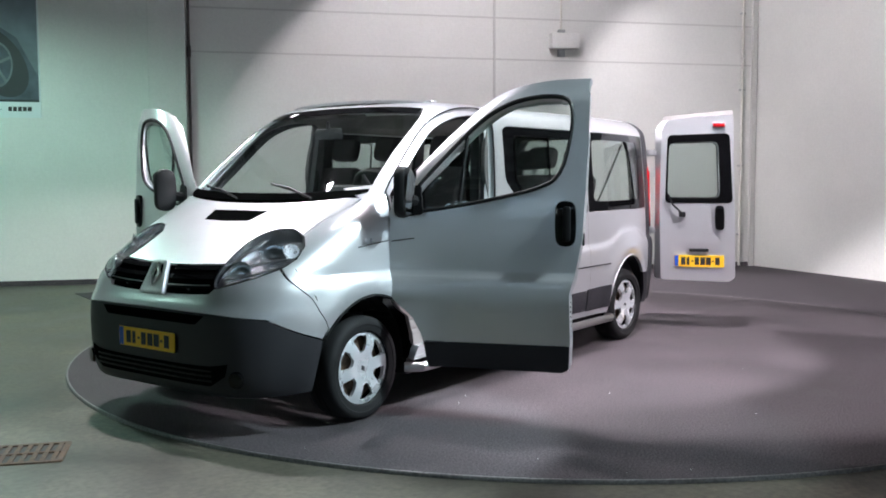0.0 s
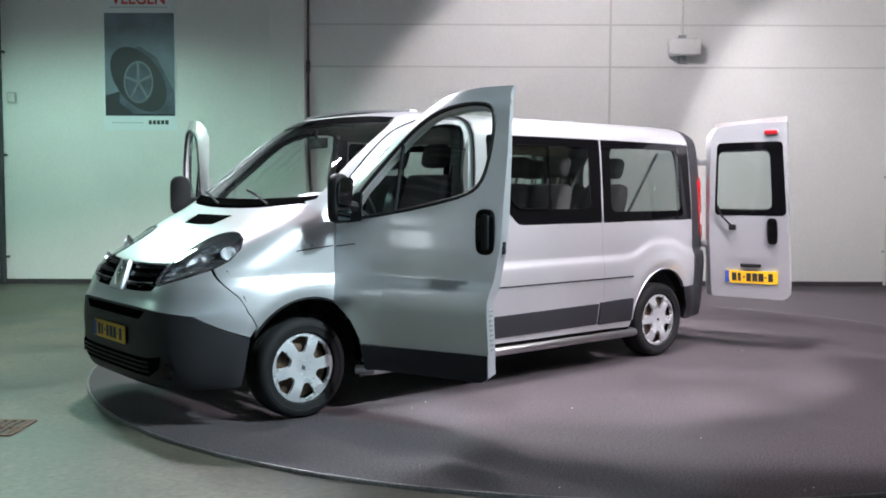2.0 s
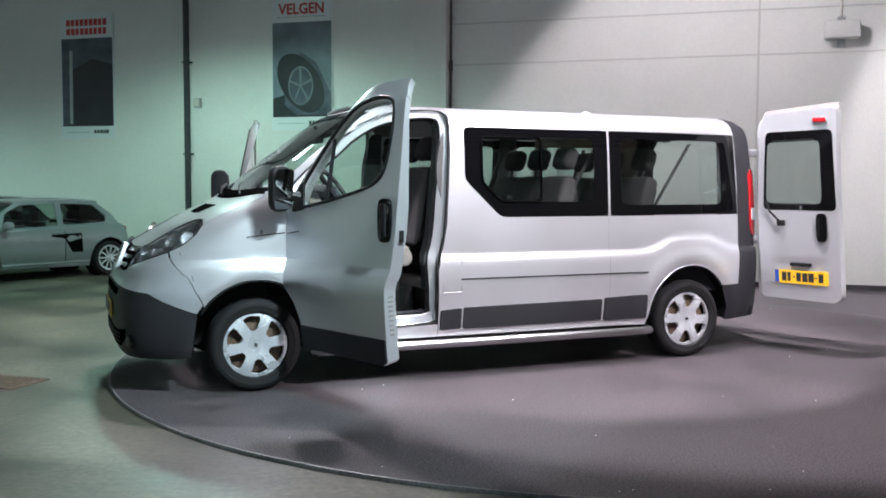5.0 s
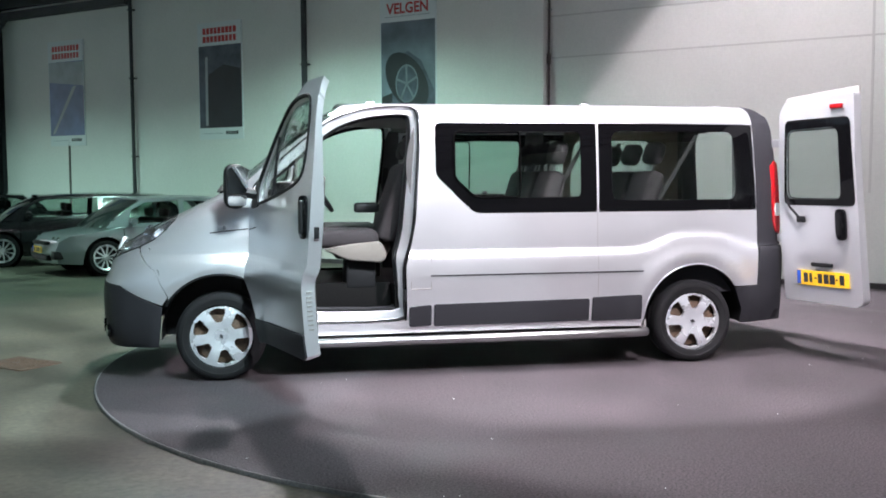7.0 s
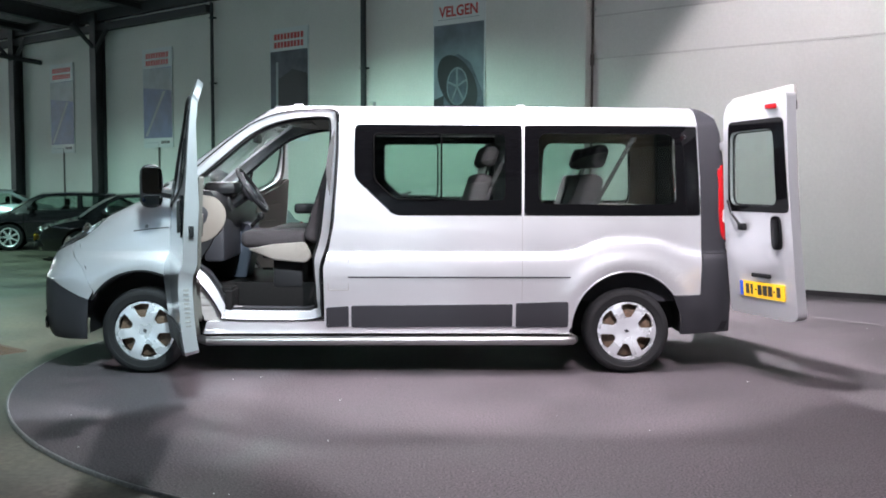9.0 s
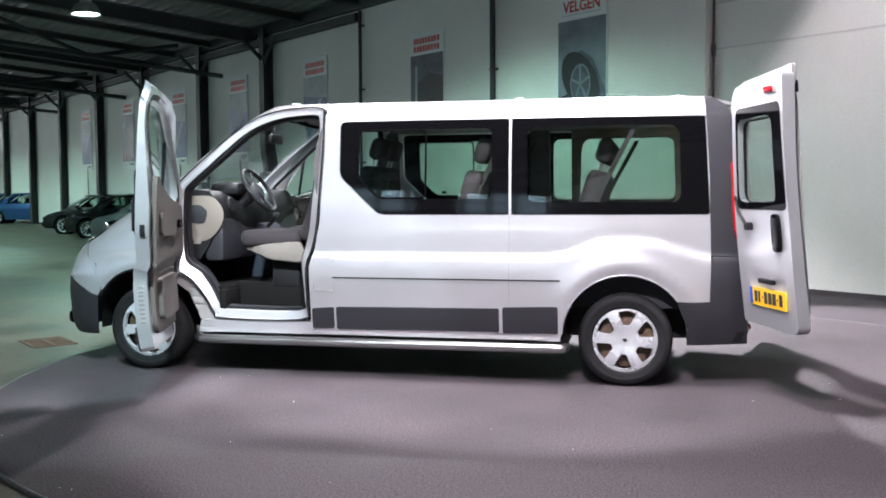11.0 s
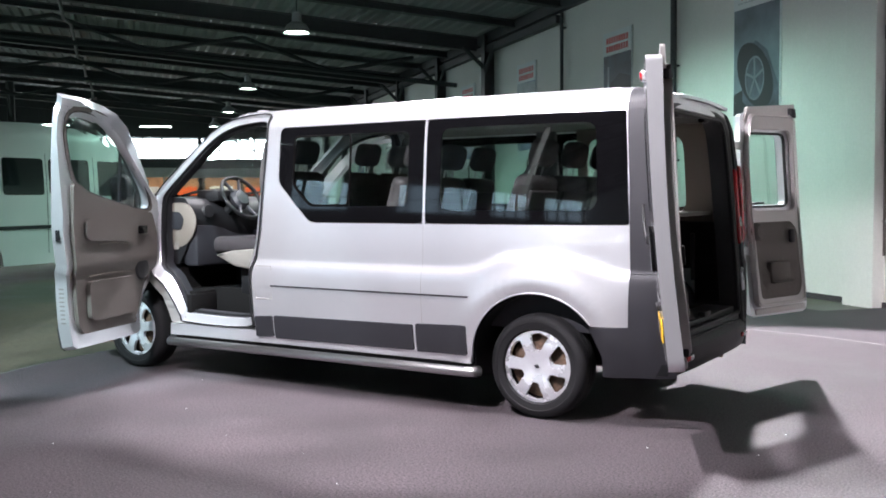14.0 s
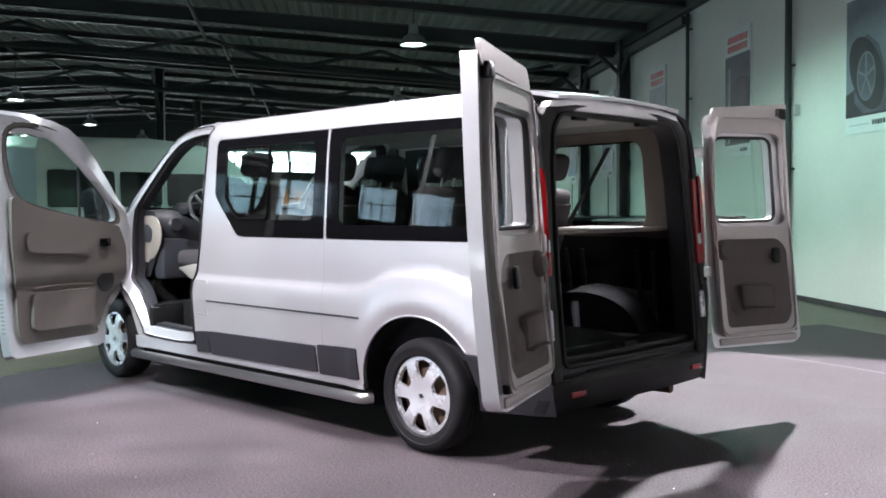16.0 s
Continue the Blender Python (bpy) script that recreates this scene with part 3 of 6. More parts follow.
def poster(s, kind, z0=2.2, h=2.12, w=1.06):
    ob = thing("wall_poster", {
        "wheel": "tall wall poster with a dark car tyre and red heading",
        "dark": "tall dark wall poster with a red heading and white foot",
        "blue": "tall blue wall poster with a red heading and white foot"}[kind], "poster", "posters along the wall")
    m = XY_TO_XZ

    def sheet(name, pts, z, material, label=""):
        part(name, slab(pts, 0.0015, m @ Matrix.Translation((0, 0, z))), material, ob, label, smooth=False)
    frame = slab([(-w / 2, 0), (w / 2, 0), (w / 2, h), (-w / 2, h)], 0.02, m)
    part("board", frame, "poster_white", ob)
    r = 0.02
    pic = {"wheel": "poster_sky", "dark": "poster_mid", "blue": "poster_blue"}[kind]
    sheet("picture", [(-w / 2 + r, 0.21), (w / 2 - r, 0.21), (w / 2 - r, h - r), (-w / 2 + r, h - r)], 0.021, pic)
    if kind == "wheel":
        sheet("road", [(-w / 2 + r, 0.21), (w / 2 - r, 0.21), (w / 2 - r, 0.46), (0.1, 0.36), (-0.25, 0.58), (-w / 2 + r, 0.5)], 0.0228, "poster_dark")
        sheet("tyre_shadow", [(-0.30, 1.1), (0.0, 1.22), (0.25, 1.06), (0.42, 0.72), (w / 2 - r, 0.55), (w / 2 - r, 0.24), (-0.1, 0.24), (-0.3, 0.4)], 0.0240, "poster_mid")
        tyre = [(-0.02 + 0.40 * math.cos(a) - 0.09 * math.sin(a), 0.74 + 0.46 * math.sin(a) - 0.10 * math.cos(a)) for a in np.linspace(0, 2 * math.pi, 40)[:-1]]
        sheet("tyre", tyre, 0.0252, "poster_dark")
        c = Vector((-0.02, 0.70))
        el = [(c.x + 0.22 * math.cos(a), c.y + 0.31 * math.sin(a)) for a in np.linspace(0, 2 * math.pi, 33)[:-1]]
        sheet("rim_shade", el, 0.0262, "poster_mid")
        bm = bmesh.new()
        for k in range(5):
            a = radians(72 * k + 20)
            p, q = c, c + Vector((0.20 * math.cos(a), 0.28 * math.sin(a)))
            t = Vector((-(q - p).y, (q - p).x)).normalized() * 0.02
            vs = [bm.verts.new(m @ Vector((*v, 0.0280))) for v in (p - t * 0.7, q - t, q + t, p + t * 0.7)]
            bm.faces.new(vs)
        part("spokes", bm, "poster_steel", ob)
        ring = [(c.x + 0.215 * math.cos(a), c.y + 0.305 * math.sin(a)) for a in np.linspace(0, 2 * math.pi, 33)[:-1]]
        inner = [(c.x + 0.195 * math.cos(a), c.y + 0.28 * math.sin(a)) for a in np.linspace(0, 2 * math.pi, 33)[:-1]]
        part("rim_ring", slab(ring, 0.001, m @ Matrix.Translation((0, 0, 0.0275)), holes=[inner]), "poster_steel", ob)
    elif kind == "dark":
        sheet("dark_field", [(-0.34, 0.21), (w / 2 - r, 0.21), (w / 2 - r, 1.25), (0.1, 1.35), (-0.34, 1.15)], 0.0228, "poster_dark")
        sheet("grey_post", [(-0.36, 0.25), (-0.30, 0.25), (-0.29, 1.5), (-0.35, 1.5)], 0.0246, "poster_grey")
    else:
        sheet("pale_streak", [(-0.45, 0.25), (-0.38, 0.25), (0.3, 1.2), (0.2, 1.2)], 0.0228, "poster_grey")
        sheet("sky_field", [(-w / 2 + r, 1.3), (w / 2 - r, 1.2), (w / 2 - r, 1.68), (-w / 2 + r, 1.7)], 0.0228, "poster_grey")
    sheet("heading_field", [(-w / 2 + r, h - 0.42), (w / 2 - r, h - 0.42), (w / 2 - r, h - r), (-w / 2 + r, h - r)], 0.0228, "poster_white")
    if kind == "wheel":
        txt = bpy.data.curves.new("heading", "FONT")
        txt.body, txt.size, txt.extrude, txt.align_x, txt.offset = "VELGEN", 0.255, 0.0008, "CENTER", 0.006
        tx = new("heading_draft", txt)
        bpy.context.view_layer.update()
        me = bpy.data.meshes.new_from_object(tx)
        bpy.data.objects.remove(tx)
        me.materials.clear()
        me.materials.append(M["poster_red"])
        me.transform(m @ Matrix.Translation((0, h - 0.29, 0.0255)) @ Matrix.Diagonal((0.86, 0.92, 1, 1)))
        word = new("heading", me)
        word.parent = ob
        part("small_print", bars(bm=bmesh.new(), x0=-0.42, x1=0.42, y0=h - 0.345, y1=h - 0.33, n=26, z=0.0255, m=m), "poster_grey", ob)
    else:
        heading = bars(bmesh.new(), -0.40, 0.42, h - 0.21, h - 0.10, 9, 0.0255, 0.22, m, 3)
        bars(heading, -0.40, 0.42, h - 0.36, h - 0.25, 9, 0.0255, 0.22, m, 4)
        for f in heading.faces:
            one = bmesh.new()
            one.faces.new([one.verts.new(v.co) for v in f.verts])
            part("heading_bar", one, "poster_red", ob, smooth=False)
        heading.free()
    part("foot_print", bars(bmesh.new(), -0.42, 0.05, 0.10, 0.115, 16, 0.0222, 0.3, m, 5), "poster_grey", ob)
    part("foot_mark", bars(bmesh.new(), 0.12, 0.42, 0.085, 0.145, 5, 0.0222, 0.2, m, 6), "ink", ob)
    ob.matrix_basis = HALL @ pose(s, D1 - 0.001, z0)
    # wire that the poster hangs from
    if kind == "blue":
        c = thing("hanging_rail", "thin vertical rail behind a poster", "rail", "poster rails")
        part("rail", boxes((-0.02, 0.02, -0.02, 0, 0.7, 2.2)), "trim", c)
        part("end_cap", boxes((-0.03, 0.03, -0.03, 0, 0.64, 0.7)), "trim", c)
        c.matrix_basis = HALL @ pose(s + 0.02, D1 - 0.001, 0)


poster(-3.03, "wheel", 2.25)
poster(-7.05, "dark", 2.16)
poster(-11.2, "blue", 2.13)
poster(-15.05, "blue", 2.08)
poster(-18.9, "blue", 2.05)
poster(-23.0, "dark", 2.05)
poster(-27.2, "blue", 2.05)

# ---- the minibus: its outer surface ----
# Level lines: at every height the outline is a rounded nose that runs into straight sides.
XF = curve([0.20, 0.27, 0.36, 0.55, 0.69, 0.74, 0.80, 0.88, 0.94, 1.00, 1.10, 1.20, 1.27, 1.33, 1.45, 1.60, 1.80, 1.93, 1.97],
           [-0.78, -0.835, -0.852, -0.855, -0.842, -0.815, -0.795, -0.755, -0.70, -0.60, -0.42, -0.22, -0.07, 0.02, 0.17, 0.36, 0.63, 0.83, 0.93])
XC = curve([0.2, 1.2, 1.4, 1.6, 1.8, 1.97], [0.55, 0.55, 0.66, 0.90, 1.18, 1.45])
HW = curve([0.20, 0.30, 0.45, 0.60, 0.72, 0.80, 0.84, 0.87, 0.895, 1.00, 1.15, 1.50, 1.81, 1.86, 1.90, 1.93, 1.97],
           [0.885, 0.915, 0.940, 0.952, 0.958, 0.956, 0.951, 0.939, 0.9315, 0.930, 0.925, 0.903, 0.872, 0.850, 0.812, 0.765, 0.60])
EX = curve([0.2, 0.7, 0.95, 1.2, 1.4, 1.97], [4.6, 4.6, 4.3, 4.5, 4.3, 4.0])
WB, HUB, ARCH_Z, XS = 3.498, 0.312, 0.335, 1.5


def side(x, z):
    """The place on the outline, as (p, z), of a point at x on the side."""
    c, a, n = XC(z), XC(z) - XF(z), EX(z)
    if x >= XS:
        return (2 + (x - XS), z)
    if x >= c:
        return (1 + (x - c) / (XS - c), z)
    return (math.acos(min(1, max(0, (c - x) / a) ** (n / 2))) / (math.pi / 2), z)


def front(y, z):
    """The place on the outline of a point y from the centre line on the nose."""
    return (math.asin(min(1, (abs(y) / HW(z)) ** (EX(z) / 2))) / (math.pi / 2), z)


def skin(p, z, off=0.0):
    def at(p, z):
        c, a, b, n = XC(z), XC(z) - XF(z), HW(z), EX(z)
        if p > 2.4:             # the shoulder rises over the rear wheel
            rise = 0.115 / (1 + math.exp(-(p - 3.70) * 16)) / (1 + math.exp((p - 4.34) * 14))
            b = HW(z - rise * min(1, max(0, (1.12 - z) / 0.12)) * min(1, max(0, (z - 0.62) / 0.12)))
        if p < 1:
            th = p * math.pi / 2
            x, y = c - a * max(0, math.cos(th)) ** (2 / n), b * max(0, math.sin(th)) ** (2 / n)
        else:
            x, y = (c + (p - 1) * (XS - c) if p < 2 else XS + p - 2), b
        for hx in (0.0, WB):
            r = math.hypot(x - hx, z - ARCH_Z)
            y += 0.022 * math.exp(-((r - 0.47) / 0.085) ** 2) * min(1, max(0, (y - 0.6) / 0.2)) * (1 if z > HUB - 0.1 else 0.5)
        if x > 2.95:            # the sides draw in towards the tail
            y -= 0.09 * (x - 2.95) ** 2 + 1.5 * max(0, x - 4.15) ** 2
        return Vector((x, -y, z))
    v = at(p, z)
    if off:
        e = 0.004
        du, dz = at(p + e, z) - at(max(0, p - e), z), at(p, z + e) - at(p, z - e)
        n = du.cross(dz).normalized()
        if n.dot(Vector((min(0, v.x - 1.2), v.y * 1.5, 0.3 * (v.z - 0.9)))) < 0:
            n = -n
        v = v + n * off
    return v


PCUT = [k * 0.025 for k in range(1, 41)] + [1 + k * 0.05 for k in range(0, 20)] + [2 + k * 0.06 for k in range(0, 48)]
ZCUT = sorted([0.2 + 0.03 * k for k in range(60)] + [0.833 + 0.012 * k for k in range(14)])


def upright(v):
    """The door leaves stay flatter than the body towards the roof."""
    if v.z > 1.8:
        v.y *= max(1, (0.872 - 0.32 * (v.z - 1.8)) / HW(v.z))
    return v


def panel(outline, holes=(), off=0.0, thick=0.012, coarse=1, leaf=False):
    """A piece of the skin within an outline of (p, z)."""
    bm = flat(outline, holes, PCUT[::coarse], ZCUT[::coarse], dense=0.03)
    bm = bend(bm, (lambda p, z: upright(skin(p, z)) + Vector((0, -off, 0))) if leaf else (lambda p, z: skin(p, z, off)))
    bmesh.ops.recalc_face_normals(bm, faces=bm.faces)
    f = max(bm.faces, key=lambda f: f.calc_area())
    c = f.calc_center_median()
    if f.normal.dot(Vector((c.x - 1.6, c.y, c.z - 0.9))) < 0:
        bmesh.ops.reverse_faces(bm, faces=bm.faces)
    if thick:
        thicken(bm, thick, True)
    return bm


def pair(name, bm, material, parent, label=""):
    """The same part on both sides."""
    other = mirrored(bm)
    a = part(name, bm, material, parent, label)
    return a, part(name, other, material, parent, label)


def S(*pts):
    """Points on the side, close enough together to keep straight edges straight."""
    out = []
    for (xa, za), (xb, zb) in zip(pts, pts[1:]):
        n = max(1, int(math.hypot(xb - xa, zb - za) / 0.06))
        out += [side(xa + (xb - xa) * k / n, za + (zb - za) * k / n) for k in range(n)]
    return out + [side(*pts[-1])]


def F(*pts):
    return [front(y, z) for y, z in pts]


def lean(bm):
    """The tail leans forward towards the roof."""
    for v in bm.verts:
        v.co.x -= 0.083 * (v.co.z - 0.9)
    return bm


van = thing("minibus", "silver nine-seat minibus with open front and rear doors on a turntable", "minibus")

# nose
ARCH_F = arc(0, ARCH_Z, 0.415, 63, 148, 12)
pair("front_wing", panel(S((0.225, 0.70)) + S(*ARCH_F) + S((-0.345, 0.60), (-0.438, 0.78)) + F((0.773, 0.942), (0.797, 0.986), (0.782, 1.055), (0.727, 1.113), (0.735, 1.19), (0.765, 1.24), (0.805, 1.31)) + S((0.11, 1.375), (0.225, 1.40), (0.225, 1.18), (0.225, 0.72))), "silver", van)
hood = both(panel(F((0.0, 0.945), (0.30, 0.955), (0.440, 0.962), (0.425, 1.03), (0.438, 1.105), (0.517, 1.145), (0.620, 1.150), (0.718, 1.116), (0.728, 1.19), (0.758, 1.24), (0.798, 1.318), (0.72, 1.318), (0.40, 1.29), (0.0, 1.28))))
part("bonnet", hood, "silver", van)
part("bonnet_vent", both(panel(F((0.0, 1.175), (0.20, 1.18), (0.24, 1.235), (0.0, 1.235)), off=0.003, thick=0.006)), "slot", van, "black slotted air vent")
pair("bumper_top", panel(F((0.0, 0.705), (0.50, 0.70), (0.80, 0.675)) + S((-0.39, 0.545), (-0.352, 0.60), (-0.443, 0.78)) + F((0.768, 0.933), (0.69, 0.891), (0.58, 0.853), (0.480, 0.829), (0.45, 0.80), (0.0, 0.785))), "silver", van)
pair("front_bumper", panel(F((0.0, 0.24), (0.55, 0.235), (0.80, 0.24)) + S((-0.42, 0.25), (-0.405, 0.40), (-0.388, 0.535)) + F((0.80, 0.668), (0.50, 0.695), (0.0, 0.70))), "plastic", van, "dark grey plastic front bumper")
part("upper_slot", both(panel(F((0, 0.635), (0.40, 0.635), (0.46, 0.685), (0, 0.688)), off=0.004, thick=0.006)), "slot", van)
part("lower_intake", both(panel(F((0, 0.30), (0.50, 0.30), (0.60, 0.36), (0.62, 0.43), (0.50, 0.41), (0, 0.405)), off=0.004, thick=0.006)), "slot", van)
for z in (0.325, 0.352, 0.379):
    part("intake_bar", both(panel(F((0, z), (0.52, z), (0.52, z + 0.010), (0, z + 0.010)), off=0.010, thick=0.008)), "black", van)
pair("fog_lamp", lathe(bmesh.new(), [(0.0, 0.02), (0.04, 0.018), (0.05, 0.0)], 16, Matrix.Translation(skin(*front(0.66, 0.345), 0.0)) @ pose(0, 0, 0, 0, -90, 18)), "gloss", van)
for z in (0.815, 0.865, 0.912):
    pair("grille_bar", panel(F((0.10, z), (0.45, z + 0.012), (0.45, z + 0.032), (0.09, z + 0.024)), off=0.010, thick=0.02), "gloss", van)
part("grille_back", both(panel(F((0.0, 0.78), (0.47, 0.795), (0.48, 0.97), (0.0, 0.95)), off=-0.025, thick=0.004)), "slot", van)
pair("grille_line", panel(F((0.10, 0.83), (0.45, 0.842), (0.45, 0.848), (0.10, 0.836)), off=0.012, thick=0.01), "chrome", van)
# badge: a plain upright lozenge in a chrome surround
nose = skin(0, 0.872, 0.034)
tilt = pose(0, 0, 0, 0, 22, 0)
stand = Matrix.Translation(nose) @ tilt @ pose(0, 0, 0, 90, 0, -90)
bm = slab([(0, -0.078), (0.042, 0.0), (0, 0.078), (-0.042, 0)], 0.03, stand @ Matrix.Translation((0, 0, -0.018)), holes=[[(0, -0.036), (0.016, 0.0), (0, 0.036), (-0.016, 0)]], bevel=0.006)
part("badge", bm, "chrome", van, "chrome lozenge badge")
well = rounded([(0, -0.082), (0.052, -0.005), (0.04, 0.064), (-0.04, 0.064), (-0.052, -0.005)], 0.012)
bm = slab(rounded([(-0.108, -0.115), (0.108, -0.115), (0.082, 0.0), (0.064, 0.088), (-0.064, 0.088), (-0.082, 0.0)], 0.02), 0.03, stand @ Matrix.Translation((0, 0, -0.026)), holes=[well], bevel=0.005)
part("badge_surround", bm, "silver", van, "silver surround of the badge", angle=40)
part("badge_recess", slab(well, 0.004, stand @ Matrix.Translation((0, 0, -0.018))), "slot", van)

# headlights
EDGE = [(0.482, 0.837), (0.578, 0.860), (0.688, 0.898), (0.765, 0.937), (0.790, 0.985), (0.775, 1.052), (0.720, 1.108), (0.620, 1.143), (0.520, 1.138), (0.445, 1.100), (0.432, 1.030), (0.458, 0.935)]
LAMP = smooth_loop(F(*EDGE), 4)
for s_ in (1, -1):
    flip = (lambda b: b) if s_ > 0 else mirrored
    hl = part("headlight", flip(panel(LAMP, off=-0.055, thick=0.004)), "housing", van, "clear-lensed headlight with chrome reflectors")
    bm = bmesh.new()
    A, B = ([bm.verts.new(skin(p, z, off)) for p, z in LAMP] for off in (-0.006, -0.058))
    for k in range(len(A)):
        bm.faces.new((A[k], A[(k + 1) % len(A)], B[(k + 1) % len(A)], B[k]))
    part("lamp_wall", flip(bm), "housing", hl)
    lens = part("lens", flip(panel(LAMP, off=0.0, thick=0.005)), "lens", hl)
    lens.visible_shadow = False
    for y, z, r in ((0.565, 0.945, 0.060), (0.640, 1.035, 0.078)):
        c = skin(*front(y, z), -0.038)
        bm = lathe(bmesh.new(), [(r, 0.035), (r * 0.97, 0.03), (r * 0.6, -0.005), (r * 0.25, -0.02), (0.018, -0.02), (0.018, 0.01), (0.0, 0.014)], 20, Matrix.Translation(c) @ pose(0, 0, 0, 0, -78, 38))
        part("reflector", flip(bm), "chrome", hl)
    c = skin(*front(0.725, 1.045), -0.035)
    part("indicator", flip(lathe(bmesh.new(), [(0.045, 0.02), (0.03, 0.0), (0.0, -0.005)], 14, Matrix.Translation(c) @ pose(0, 0, 0, 0, -60, 50))), "rim", hl)
    for (ya, za), (yb, zb) in (((0.525, 0.872), (0.745, 0.952)), ((0.475, 0.97), (0.515, 1.09)), ((0.60, 0.965), (0.75, 1.0)), ((0.50, 0.90), (0.60, 0.915))):
        a, b = skin(*front(ya, za), -0.022), skin(*front(yb, zb), -0.022)
        part("bezel", flip(tube(bmesh.new(), [a, (a + b) / 2 + Vector((-0.006, 0, 0)), b], 0.011, 8)), "chrome", hl, "bright trim bar in the lamp")
    rimp = [skin(p, z, 0.001) for p, z in LAMP]
    part("rim_seal", flip(tube(bmesh.new(), rimp, 0.004, 6, closed=True)), "black", hl)

# windscreen, pillars and roof
SCREEN = F((0.0, 1.335), (0.45, 1.345), (0.80, 1.375), (0.755, 1.60), (0.675, 1.895), (0.35, 1.915), (0.0, 1.92))
part("windscreen", both(panel(SCREEN, off=-0.004, thick=0.005)), "screen", van).visible_shadow = False
bm = both(panel(F((0.0, 1.27), (0.72, 1.305), (0.86, 1.335), (0.84, 1.372), (0.45, 1.345), (0.0, 1.335)), off=-0.010, thick=0.004))
part("scuttle", bm, "slot", van, "black plastic scuttle under the windscreen")
part("screen_foot", both(panel(F((0.0, 1.295), (0.45, 1.305), (0.72, 1.322), (0.805, 1.352), (0.80, 1.372), (0.45, 1.350), (0.0, 1.340)), off=0.003, thick=0.003)), "slot", van, "black band under the windscreen")
part("screen_band", both(panel(F((0.0, 1.885), (0.35, 1.88), (0.685, 1.86), (0.672, 1.90), (0.35, 1.92), (0.0, 1.925)), off=0.002, thick=0.003)), "gloss", van)
OPEN = [(0.255, 1.375), (0.39, 1.505), (0.55, 1.645), (0.70, 1.762), (0.82, 1.832), (0.94, 1.876), (1.06, 1.902), (1.18, 1.914), (1.34, 1.914)]
pair("front_pillar", panel(F((0.805, 1.36), (0.76, 1.60), (0.68, 1.90)) + F((0.35, 1.922), (0.0, 1.927), (0.0, 1.945), (0.4, 1.945)) + S((1.20, 1.945), (1.412, 1.945), (1.405, 1.895)) + S(*OPEN[::-1]) + S((0.21, 1.34)), thick=0.03), "silver", van)
roof_edge = [skin(p, 1.943) for p in np.linspace(0, 1, 24)] + [skin(*side(x, 1.943)) for x in np.linspace(1.5, 4.2, 20)]
ring = [(v.x, v.y) for v in roof_edge]
ring += [(x, -y) for x, y in ring[::-1]][:-1]


def roof_at(x, y):
    e = abs(y) / 0.71
    rib = 0.006 * max(0, math.cos(y * 22)) if 1.2 < x < 4.0 and abs(y) < 0.6 else 0
    fall = 0.055 * max(0, (x - 3.8) / 0.4) ** 2          # the roof rounds off towards the tail
    return Vector((x, y, 1.943 + 0.034 * max(0, 1 - e * e) - rib * 0.4 - fall))


bm = flat(ring, (), [k * 0.12 for k in range(4, 36)], [k * 0.05 for k in range(-14, 15)], dense=0.1)
part("roof", bend(bm, roof_at, 0.02), "silver", van, angle=50)
for x, y, z in ((1.08, 0.575, 1.948), (2.74, 0.54, 1.948), (3.84, 0.50, 1.942)):
    pair("roof_mount", boxes((x - 0.035, x + 0.035, y - 0.03, y + 0.03, z, z + 0.022), bevel=0.008), "silver", van)

# rear side with its window band
BPIL = [(1.412, 1.945), (1.405, 1.60), (1.37, 1.10), (1.335, 0.92), (1.295, 0.78), (1.30, 0.50), (1.30, 0.30)]
ARCH_R = arc(WB, ARCH_Z, 0.415, 178, 35, 18)
GLASS = rounded([(1.515, 1.805), (1.515, 1.42), (1.80, 1.150), (4.044, 1.150, 0.02), (4.010, 1.805, 0.02)], 0.05)
REAR = [(3.06, 0.30)] + ARCH_R + [(4.046, 0.572), (4.052, 0.86), (4.037, 1.40), (4.005, 1.945)]
quarter = panel(S(*BPIL) + S(*REAR), [S(*GLASS)], thick=0.03)
pair("body_side", quarter, "silver", van)
W1 = rounded([(1.65, 1.74), (1.65, 1.405), (1.80, 1.262), (2.60, 1.262), (2.60, 1.74)], 0.05)
W2 = rounded([(2.84, 1.745), (2.84, 1.235), (3.86, 1.235), (3.84, 1.745)], 0.07)
